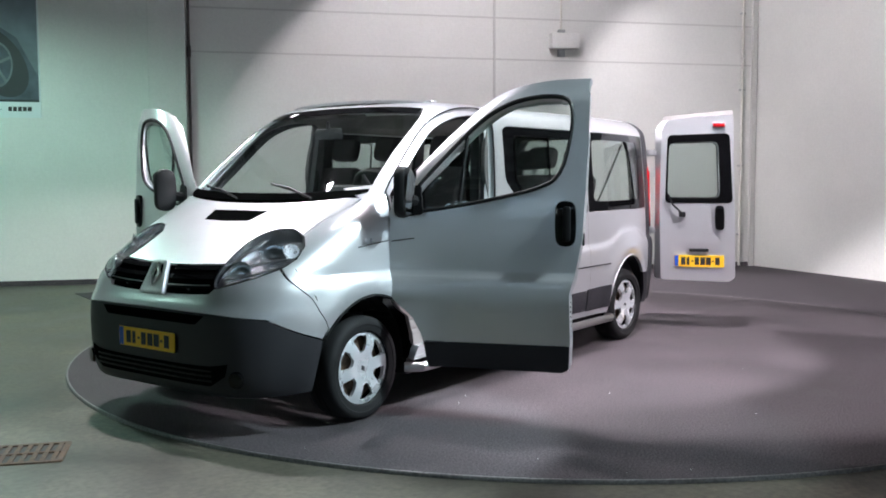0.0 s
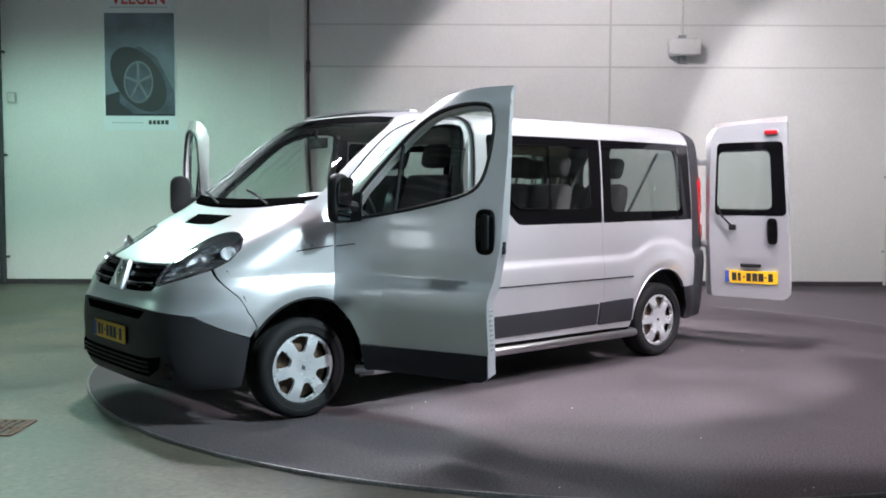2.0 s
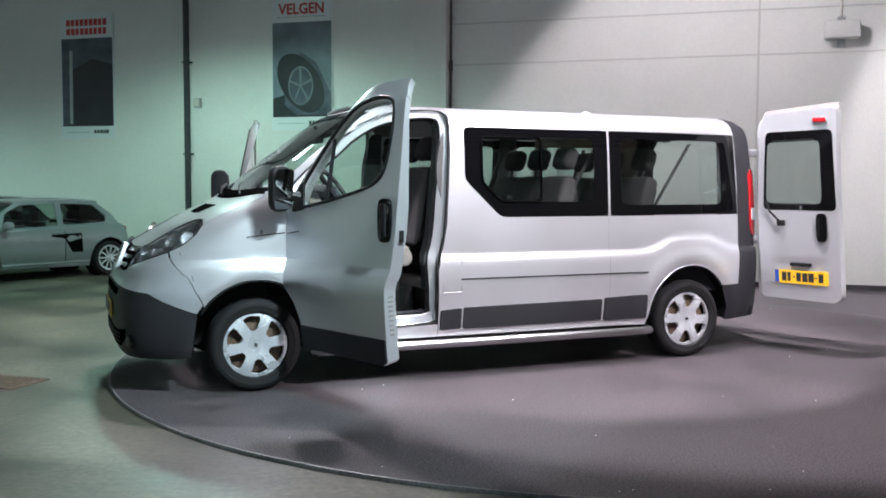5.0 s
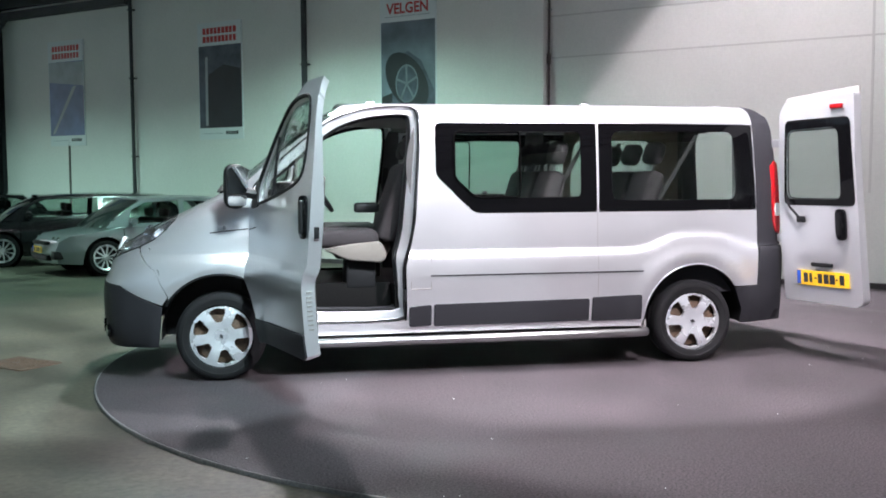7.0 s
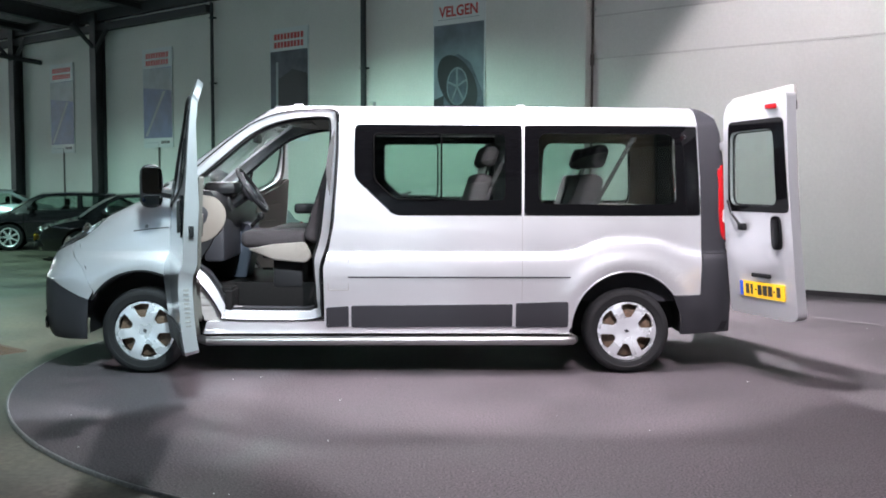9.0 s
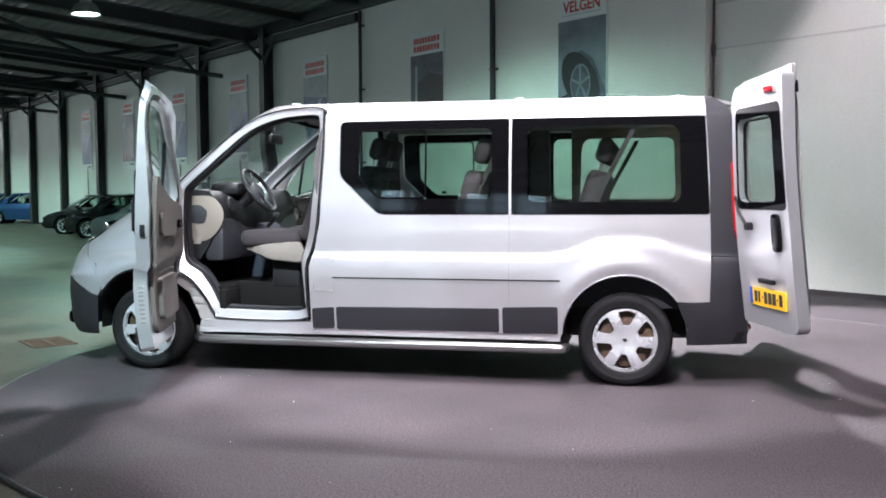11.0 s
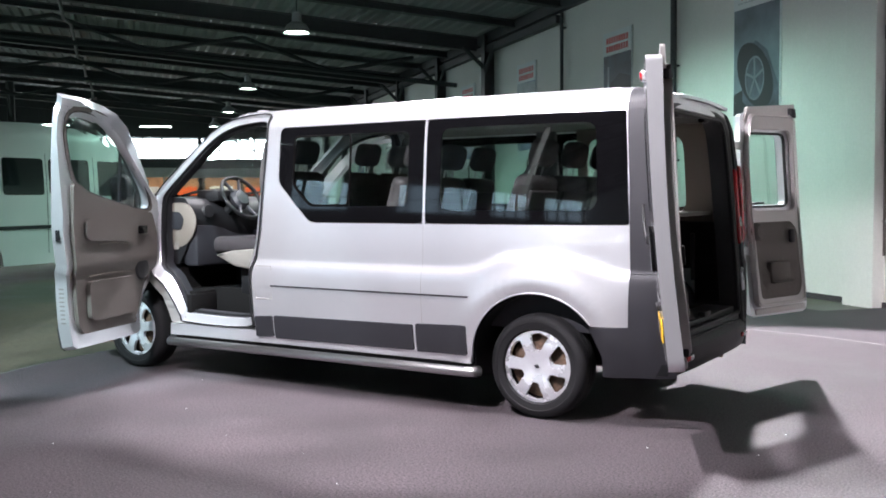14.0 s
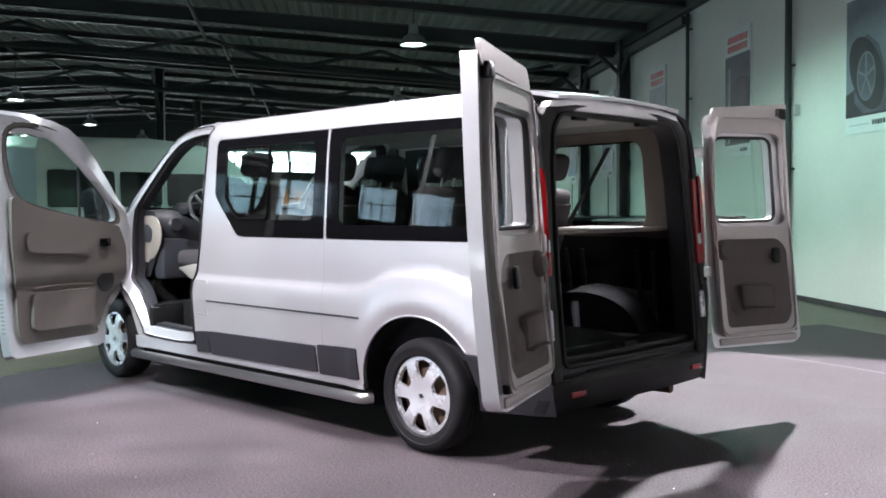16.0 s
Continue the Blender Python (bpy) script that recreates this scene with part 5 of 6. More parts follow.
for a, b in (((0.50, 1.30), (0.05, 1.385)), ((-0.15, 1.295), (-0.58, 1.37))):
    p0, p1 = (skin(*front(*q), 0.018) * 1 for q in (a, b))
    if a[0] < 0:
        p0, p1 = Vector((p0.x, -p0.y, p0.z)), Vector((p1.x, -p1.y, p1.z))
    elif b[0] < 0:
        p1 = Vector((p1.x, -p1.y, p1.z))
    wp = part("wiper", tube(bmesh.new(), [p0, (p0 + p1) / 2 + Vector((-0.015, 0, 0.02)), p1], 0.008, 6), "black", van)
    part("wiper_blade", tube(bmesh.new(), [p0.lerp(p1, 0.25) + Vector((-0.01, 0, 0.012)), p1 + Vector((-0.005, 0, 0.005))], 0.007, 6), "black", wp)


def number_plate(parent, m, put=None):
    """A yellow plate whose characters are plain bars."""
    put = put or (lambda name, bm, material, par: part(name, bm, material, par))
    plate = put("number_plate", slab(rounded([(-0.255, -0.055), (0.255, -0.055), (0.255, 0.055), (-0.255, 0.055)], 0.01), 0.006, m), "yellow", parent)
    put("plate_band", slab([(-0.252, -0.052), (-0.212, -0.052), (-0.212, 0.052), (-0.252, 0.052)], 0.001, m @ Matrix.Translation((0, 0, 0.0062))), "blue", plate)
    for x0, w in ((-0.185, 0.045), (-0.128, 0.03), (-0.078, 0.022), (-0.045, 0.045), (0.012, 0.05), (0.07, 0.052), (0.13, 0.022), (0.165, 0.045)):
        h = 0.036 if w > 0.025 else 0.006
        bm = bmesh.new()
        vs = [bm.verts.new(m @ Vector(p)) for p in ((x0, -h, 0.0075), (x0 + w, -h, 0.0075), (x0 + w, h, 0.0075), (x0, h, 0.0075))]
        bm.faces.new(vs)
        put("character", bm, "ink", plate)
    return plate


number_plate(van, Matrix.Translation(skin(0, 0.52, 0.012)) @ pose(0, 0, 0, 90, 0, -90))

# ---- rear doors ----
RD = [(0.0, 0.465), (0.70, 0.455), (0.765, 0.49), (0.77, 1.0), (0.762, 1.60), (0.765, 1.995), (0.40, 1.985), (0.10, 1.955), (0.045, 1.88), (0.02, 1.50), (0.0, 1.0)]
RW = rounded([(0.085, 1.235), (0.62, 1.235), (0.61, 1.76), (0.115, 1.75)], 0.07)


def rear_door(s_, hinge, degrees_open, plate):
    flip = (lambda b: b) if s_ > 0 else mirrored

    def at(x, z, off=0.0):
        """Outside of the leaf, slightly bowed; y points inwards."""
        y = -0.018 * math.sin(math.pi * min(1, max(0, (z - 0.45) / 1.5))) + (0.012 if 0.66 < z < 0.79 and 0.16 < x < 0.62 else 0)
        return Vector((x, y - off, z))
    m = Matrix.Translation(hinge) @ pose(0, 0, 0, 0, 0, 90 - degrees_open)

    def put(name, bm, material, parent, label="", **kw):
        for v in bm.verts:          # the outer skin stands off the pillar, the inner frame reaches back to the hinges
            k = min(1, max(0, v.co.y / 0.05))
            v.co.x = (1 - k) * (0.10 + 0.883 * v.co.x) + k * (0.035 + 0.97 * v.co.x)
            v.co.y *= 1.45 if v.co.y > 0 else 1
        bmesh.ops.transform(bm, matrix=m, verts=bm.verts)
        return part(name, flip(lean(bm)), material, parent, label, **kw)

    def leaf(outline, holes=(), off=0.0, thick=0.01, step=0.05):
        bm = flat(outline, holes, [k * step for k in range(1, 20)], [0.4 + k * step for k in range(40)], dense=0.04)
        for v in bm.verts:
            v.co = at(v.co.x, v.co.y, off)
        bmesh.ops.recalc_face_normals(bm, faces=bm.faces)
        if bm.faces[0].normal.y > 0:
            bmesh.ops.reverse_faces(bm, faces=bm.faces)
        return thicken(bm, thick)
    low = 0.0 if plate else 0.06            # the leaf without the brake light ends lower
    door = put("rear_door", leaf(rounded([(x, z - low if z > 1.9 else z) for x, z in RD], 0.03), [RW], 0.0, 0.055), "silver", van, "silver rear door standing wide open", angle=45)
    put("window_border", leaf(rounded([(0.06, 1.19), (0.75, 1.19), (0.725, 1.83), (0.10, 1.82)], 0.05), [RW], 0.003, 0.004), "gloss", door)
    put("pane", leaf(RW, (), 0.0, 0.004), "glass", door).visible_shadow = False
    put("window_seal", tube(bmesh.new(), [at(x, z, -0.056) for x, z in RW], 0.010, 6, closed=True), "black", door)
    c = at(0.615, 1.055, -0.002)
    put("door_handle", slab(rounded([(-0.045, -0.115), (0.045, -0.115), (0.05, 0), (0.045, 0.115), (-0.045, 0.115), (-0.05, 0)], 0.04), 0.028, Matrix.Translation(c) @ XY_TO_XZ, bevel=0.006), "gloss", door, "black vertical door handle")
    # inner trim: moulded panel with a grab, a tray and a lever
    card = put("door_card", leaf(rounded([(0.10, 0.58), (0.62, 0.58), (0.68, 0.66), (0.68, 1.06), (0.60, 1.13), (0.10, 1.13)], 0.04), (), -0.056, 0.022), "trim", door, "grey-brown moulded door trim", angle=50)
    for x0, x1, z0, z1, d in ((0.22, 0.48, 0.70, 0.84, 0.012), (0.22, 0.48, 0.69, 0.705, 0.03)):
        put("tray", boxes((x0, x1, 0.05, 0.05 + 0.03 + d, z0, z1), bevel=0.010), "trim", card)
    put("grab_knob", lathe(bmesh.new(), [(0.0, 0.032), (0.045, 0.03), (0.06, 0.018), (0.065, 0.0)], 20, Matrix.Translation((0.14 if s_ > 0 else 0.12, 0.06, 1.06)) @ pose(0, 0, 0, -90)), "trim", card)
    put("inner_handle", slab(rounded([(-0.03, -0.05), (0.03, -0.05), (0.03, 0.05), (-0.03, 0.05)], 0.025), 0.014, Matrix.Translation((0.55, 0.088, 1.02)) @ XY_TO_XZ, bevel=0.004), "black", card)
    # flanges and inner frame take the silver copy tinted for warm light
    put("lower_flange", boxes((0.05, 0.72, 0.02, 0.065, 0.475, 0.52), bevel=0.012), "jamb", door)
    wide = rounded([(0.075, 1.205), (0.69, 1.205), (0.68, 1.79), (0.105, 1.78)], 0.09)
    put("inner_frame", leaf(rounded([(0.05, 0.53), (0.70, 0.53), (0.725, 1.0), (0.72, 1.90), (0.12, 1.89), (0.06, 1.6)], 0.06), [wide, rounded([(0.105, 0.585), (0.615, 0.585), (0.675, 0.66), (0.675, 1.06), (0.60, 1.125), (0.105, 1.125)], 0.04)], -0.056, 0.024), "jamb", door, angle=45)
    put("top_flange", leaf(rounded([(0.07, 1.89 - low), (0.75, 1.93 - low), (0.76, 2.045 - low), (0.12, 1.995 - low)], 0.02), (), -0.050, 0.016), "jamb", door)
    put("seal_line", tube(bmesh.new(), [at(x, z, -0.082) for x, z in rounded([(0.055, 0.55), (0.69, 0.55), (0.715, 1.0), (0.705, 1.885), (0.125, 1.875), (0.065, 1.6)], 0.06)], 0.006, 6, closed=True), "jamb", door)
    put("lock_catch", boxes((0.65, 0.71, 0.05, 0.072, 0.535, 0.575), bevel=0.006), "black", door)
    put("upper_catch", boxes((0.66, 0.73, 0.045, 0.085, 1.88, 1.95), bevel=0.008), "black", door)
    for z in (0.93, 1.66):
        put("hinge_arm", boxes((-0.05, 0.03, 0.030, 0.056, z - 0.03, z + 0.03), bevel=0.008), "silver", door, "silver door hinge arm")
    if plate:
        c = at(0.40, 0.647, 0.004)
        number_plate(door, Matrix.Translation(c) @ XY_TO_XZ, lambda n, b, mm, p: put(n, b, mm, p))
        put("plate_lamp", boxes((0.30, 0.50, -0.03, 0.0, 0.735, 0.765), bevel=0.008), "black", door)
        lampb = put("brake_light", boxes((0.56, 0.68, -0.032, -0.005, 1.885, 1.922), bevel=0.010), "red", door, "small red high brake light")
        put("lamp_rim", boxes((0.555, 0.685, -0.020, -0.002, 1.88, 1.927), bevel=0.006), "silver", lampb)
        wip = put("wiper", tube(bmesh.new(), [(0.10, -0.05, 1.27), (0.14, -0.055, 1.18), (0.24, -0.05, 1.09)], 0.010, 8), "black", door)
        put("wiper_motor", boxes((0.20, 0.27, -0.055, -0.015, 1.06, 1.11), bevel=0.01), "black", wip)
    else:
        put("wiper", tube(bmesh.new(), [(0.12, -0.05, 1.27), (0.30, -0.05, 1.255), (0.45, -0.05, 1.26)], 0.009, 8), "black", door)
        put("outer_latch", boxes((0.70, 0.78, -0.02, 0.02, 1.00, 1.10), bevel=0.006), "black", door)


rear_door(1, Vector((4.195, -0.79, 0)), 158.6, True)
rear_door(-1, Vector((4.195, -0.79, 0)), 162.0, False)

# ---- inside ----


def cushion(bm, x0, x1, y0, y1, z0, z1, m=None, b=0.05):
    return box(bm, x0, x1, y0, y1, z0, z1, bevel=b, m=m, seg=3)


def seat(x, y, w, n=1, base=True, floor_z=0.62, arm=False, light=True):
    """A seat or bench: squab, backrest and one headrest for each place."""
    tilt = pose(x + 0.42, y, floor_z + 0.34, 0, 18, 0)
    st = part("seat" if n == 1 else "bench_seat", cushion(bmesh.new(), x - 0.03, x + 0.44, y - w / 2 + 0.01, y + w / 2 - 0.01, floor_z + 0.28, floor_z + 0.41), "fabric", van, "dark grey fabric seat with pale sides")
    for sy in (-1, 1):
        pts = rounded([(x + 0.02, floor_z + 0.275), (x + 0.22, floor_z + 0.19), (x + 0.46, floor_z + 0.17), (x + 0.50, floor_z + 0.23), (x + 0.45, floor_z + 0.33), (x + 0.20, floor_z + 0.31)], 0.03)
        part("bolster", slab(pts, 0.05, Matrix.Translation((0, y + sy * (w / 2 - 0.02) + 0.025, 0)) @ XY_TO_XZ, bevel=0.014), "beige", st, "pale fabric side of seat", angle=60)
    for k in range(n):
        yy = y - w / 2 + w / n * (k + 0.5)
        bm = cushion(bmesh.new(), 0.0, 0.13, yy - y - w / n / 2 + 0.025, yy - y + w / n / 2 - 0.025, 0.0, 0.60, tilt, 0.05)
        back = part("backrest", bm, "fabric", st)
        part("back_panel", cushion(bmesh.new(), 0.115, 0.145, yy - y - w / n / 2 + 0.05, yy - y + w / n / 2 - 0.05, 0.05, 0.52, tilt, 0.012), "fabric", st)
        part("headrest", cushion(bmesh.new(), 0.0, 0.11, yy - y - 0.125, yy - y + 0.125, 0.655, 0.835, tilt, 0.05), "fabric", st)
        for e in (-0.05, 0.05):
            part("headrest_post", rod(bmesh.new(), tilt @ Vector((0.055, yy - y + e, 0.58)), tilt @ Vector((0.055, yy - y + e, 0.68)), 0.007, 6), "steel", st)
    if base:
        part("seat_base", boxes((x + 0.20, x + 0.42, y - w / 2 + 0.08, y + w / 2 - 0.08, floor_z - 0.02, floor_z + 0.20), (x + 0.12, x + 0.44, y - w / 2 + 0.05, y + w / 2 - 0.05, floor_z + 0.20, floor_z + 0.27), bevel=0.02), "black", st)
    if arm:
        part("armrest", cushion(bmesh.new(), x + 0.30, x + 0.50, y + w / 2 - 0.01, y + w / 2 + 0.05, floor_z + 0.52, floor_z + 0.60, b=0.025), "black", st)


seat(0.69, -0.47, 0.52, arm=True)
seat(0.80, 0.38, 0.88, 2)
seat(1.80, -0.20, 1.28, 3, floor_z=0.56)
seat(2.64, 0.0, 1.42, 3, floor_z=0.56)

bm = flat([(0.20, -0.62), (1.26, -0.62), (1.26, -0.80), (4.15, -0.76), (4.15, 0.76), (1.26, 0.80), (1.26, 0.62), (0.20, 0.62)], dense=1)
part("cabin_floor", thicken(bend(bm, lambda x, y: Vector((x, y, 0.62 if x < 1.27 else 0.55))), 0.02), "carpet", van, smooth=False)
for s_ in (1, -1):
    flip = (lambda b: b) if s_ > 0 else mirrored
    part("step_well", flip(boxes((0.62, 1.24, -0.90, -0.62, 0.375, 0.395), (0.60, 1.26, -0.64, -0.62, 0.39, 0.64), (0.58, 0.63, -0.90, -0.63, 0.39, 0.60), (1.22, 1.27, -0.88, -0.63, 0.39, 0.64), (0.30, 0.62, -0.84, -0.62, 0.58, 0.62), bevel=0.006)), "carpet", van, "dark plastic entry step")
    part("lower_trim", flip(panel(S((1.33, 0.57), (3.07, 0.57), (3.07, 0.80), (3.92, 0.80), (3.93, 0.57), (4.12, 0.57), (4.10, 1.14), (1.36, 1.14)), off=-0.045, thick=0.015)), "black", van)
    bm = flip(loft(bmesh.new(), [[Vector((WB + 0.44 * math.cos(a), y, 0.52 + (0.30 if y < -0.6 else 0.26) * math.sin(a))) for a in np.linspace(0, math.pi, 14)] for y in (-0.80, -0.60, -0.57)]))
    part("wheel_hump", bm, "plastic", van)
    for x in (3.16, 3.30, 3.78, 3.92):
        part("lining_rib", flip(tube(bmesh.new(), [skin(*side(x, z), -0.075) for z in (1.05, 0.90, 0.72)], 0.016, 8)), "plastic", van)
    for x, wd in ((1.44, 0.10), (2.73, 0.18), (3.98, 0.23)):
        pts = [(x - wd / 2, 1.13), (x + wd / 2, 1.13), (x + wd / 2 - 0.01, 1.84), (x - wd / 2 + 0.01, 1.84)]
        part("pillar_trim", flip(panel(S(*pts), off=-0.032, thick=0.03)), "trim_mid", van)
    if s_ < 0:
        part("window_surround", flip(panel(S((3.0, 1.14), (4.10, 1.14), (4.06, 1.86), (3.0, 1.86)), [S(*rounded([(3.07, 1.19), (3.88, 1.19), (3.86, 1.76), (3.09, 1.76)], 0.11))], off=-0.075, thick=0.012)), "trim_light", van, "grey painted inner panel round the rear side window")
    for x in (2.45, 3.30):
        belt = [(x - 0.10, -0.66, 1.02), (x + 0.02, -0.74, 1.30), (x + 0.24, -0.815, 1.72)]
        bm = bmesh.new()
        loft(bm, [[Vector(p) + Vector(q) for q in ((-0.018, 0, 0), (0.018, 0, 0), (0.018, 0.004, 0), (-0.018, 0.004, 0))] for p in belt])
        part("seat_belt", flip(bm), "belt", van)
    bm = bmesh.new()
    loft(bm, [[Vector(p) + Vector(q) for q in ((-0.022, 0, 0), (0.022, 0, 0), (0.022, 0.004, 0), (-0.022, 0.004, 0))] for p in ((1.32, -0.76, 0.72), (1.34, -0.78, 1.1), (1.36, -0.79, 1.5))])
    part("seat_belt", flip(bm), "belt", van)
part("headlining", thicken(bend(flat([(0.95, -0.62), (1.3, -0.70), (4.05, -0.60), (4.05, 0.60), (1.3, 0.70), (0.95, 0.62)], (), [1.2 + 0.3 * k for k in range(10)], [-0.5 + 0.125 * k for k in range(9)], dense=0.1), lambda x, y: Vector((x, y, 1.905 - 0.05 * (y / 0.7) ** 2))), 0.012), "headlining", van, angle=60)
for s_ in (1, -1):
    flip = (lambda b: b) if s_ > 0 else mirrored
    part("cant_trim", flip(panel(S((1.42, 1.83), (4.05, 1.83), (4.05, 1.91), (1.42, 1.91)), off=-0.035, thick=0.02)), "headlining", van)
part("parcel_shelf", slab([(3.42, -0.83), (4.05, -0.74), (4.05, 0.74), (3.42, 0.83)], 0.025, Matrix.Translation((0, 0, 1.18)), bevel=0.006), "trim_light", van)
part("rear_sill", boxes((4.02, 4.24, -0.66, 0.66, 0.50, 0.56), bevel=0.01), "black", van)
part("door_striker", boxes((4.20, 4.25, -0.06, 0.06, 0.56, 0.59), bevel=0.006), "black", van)

# dashboard
bm = bmesh.new()
rows = []
for y in np.linspace(-0.78, 0.78, 13):
    e = 1 - 0.10 * (abs(y) / 0.78) ** 3
    rows.append([Vector((x, y, z)) for x, z in ((0.12 + 0.05 * (y / 0.78) ** 2, 1.30), (0.30, 1.335), (0.46, 1.32), (0.55 * e, 1.27), (0.585 * e, 1.18), (0.56 * e, 1.04), (0.50 * e, 0.92), (0.38, 0.82), (0.20, 0.80), (0.12, 1.0))])
loft(bm, rows)
dash = part("dashboard", bm, "black", van, "dark dashboard with pale lower half", angle=50)
for sy in (-1, 1):
    pts = smooth_loop([(0.24, 1.26), (0.46, 1.285), (0.56, 1.20), (0.565, 1.10), (0.50, 1.00), (0.40, 0.95), (0.28, 0.98), (0.24, 1.10)], 4)
    part("dash_end", slab(pts, 0.012, Matrix.Translation((0, -0.775 if sy < 0 else 0.787, 0)) @ XY_TO_XZ, bevel=0.004), "trim_light", dash, "pale beige end of dashboard")
    part("dash_cover", slab(rounded([(0.27, 1.09), (0.42, 1.08), (0.45, 1.17), (0.40, 1.22), (0.28, 1.22)], 0.03), 0.006, Matrix.Translation((0, -0.788 if sy < 0 else 0.794, 0)) @ XY_TO_XZ, bevel=0.002), "plastic", dash)
    part("dash_label", slab([(0.33, 0.93), (0.39, 0.93), (0.39, 0.99), (0.33, 0.99)], 0.003, Matrix.Translation((0, -0.788 if sy < 0 else 0.791, 0)) @ XY_TO_XZ), "beige", dash)
    part("dash_lower", boxes((0.40, 0.555, min(0.10 * sy, 0.76 * sy), max(0.10 * sy, 0.76 * sy), 0.80, 1.12), bevel=0.03), "plastic", dash)
    part("air_vent", lathe(bmesh.new(), [(0.0, 0.01), (0.05, 0.012), (0.06, 0.0)], 16, pose(0.575, sy * 0.66, 1.22, 0, 80, 0)), "black", dash)
part("centre_console", loft(bmesh.new(), [[Vector((x, y, z)) for x, z in ((0.36, 0.63), (0.60, 0.63), (0.64, 0.80), (0.68, 0.98), (0.62, 1.05), (0.42, 1.10), (0.36, 1.10))] for y in (-0.15, -0.14, 0.14, 0.15)]), "slate", dash, "dark blue-grey centre console")
part("footwell", boxes((0.14, 0.36, -0.74, 0.74, 0.62, 0.95)), "carpet", van)
part("gear_lever", rod(bmesh.new(), (0.60, -0.10, 1.0), (0.70, -0.10, 1.10), 0.016), "black", dash)
part("gear_knob", lathe(bmesh.new(), [(0.0, -0.03), (0.025, -0.015), (0.03, 0.01), (0.02, 0.035), (0.0, 0.04)], 14, pose(0.705, -0.10, 1.11, 0, 30, 0)), "black", dash)
part("cluster_hood", boxes((0.36, 0.60, -0.58, -0.26, 1.29, 1.39), bevel=0.04), "black", dash)
wc = pose(0.70, -0.42, 1.325, 0, 56, 0)
sw = part("steering_wheel", tube(bmesh.new(), [wc @ Vector((0.188 * math.cos(a), 0.188 * math.sin(a), 0)) for a in np.linspace(0, 2 * math.pi, 33)[:-1]], 0.016, 8, closed=True), "black", van, "black four-spoke steering wheel")
for a in (20, 160, 215, 325):
    part("spoke", tube(bmesh.new(), [wc @ Vector((0.06 * math.cos(radians(a)), 0.06 * math.sin(radians(a)), -0.02)), wc @ Vector((0.191 * math.cos(radians(a)), 0.191 * math.sin(radians(a)), 0))], 0.014, 6), "plastic", sw)
part("horn_pad", lathe(bmesh.new(), [(0.0, 0.012), (0.06, 0.008), (0.085, -0.02), (0.08, -0.05), (0.0, -0.06)], 20, wc), "plastic", sw)
part("steering_column", rod(bmesh.new(), wc @ Vector((0, 0, -0.04)), wc @ Vector((0, 0, -0.28)), 0.045), "black", sw)
mirror = part("rear_view_mirror", box(bmesh.new(), 0.655, 0.69, -0.12, 0.12, 1.70, 1.775, bevel=0.014), "black", van)
part("mirror_stem", rod(bmesh.new(), (0.665, 0, 1.76), (0.66, 0, 1.83), 0.012), "black", mirror)
for sy in (-1, 1):
    part("sun_visor", box(bmesh.new(), 0.90, 1.10, sy * 0.36 - 0.22, sy * 0.36 + 0.22, 1.865, 1.885, bevel=0.008), "headlining", van)

van.matrix_basis = pose(0, -0.01, 0, 0, 0, 0.63)

# ---- other vehicles ----


def plain_wheel(parent, x, y, r, w, rim, spokes=5):
    """A small road wheel with a spoked rim; its face looks away from the car's centre line."""
    m = pose(x, y, r, -90 if y > 0 else 90, 0, 0)
    t = part("wheel", lathe(bmesh.new(), [(r * 0.62, -w / 2), (r * 0.9, -w / 2), (r, -w * 0.3), (r, w * 0.3), (r * 0.92, w / 2), (r * 0.74, w / 2), (r * 0.70, w * 0.3), (0.0, w * 0.1)], 28, m), "rubber", parent)
    bm = lathe(bmesh.new(), [(r * 0.62, w * 0.42), (r * 0.72, w * 0.52), (r * 0.745, w * 0.46), (r * 0.68, w * 0.30)], 28, m)
    part("rim", bm, rim, t)
    part("hub_cap", lathe(bmesh.new(), [(0.0, w * 0.50), (r * 0.12, w * 0.48), (r * 0.15, w * 0.40)], 14, m), rim, t)
    for k in range(spokes):
        a = 2 * math.pi * k / spokes
        bm = tube(bmesh.new(), [m @ Vector((0, 0, w * 0.42)), m @ Vector((r * 0.66 * math.cos(a), r * 0.66 * math.sin(a), w * 0.46))], r * (0.075 if spokes < 8 else 0.045), 6)
        part("spoke", bm, rim, t)


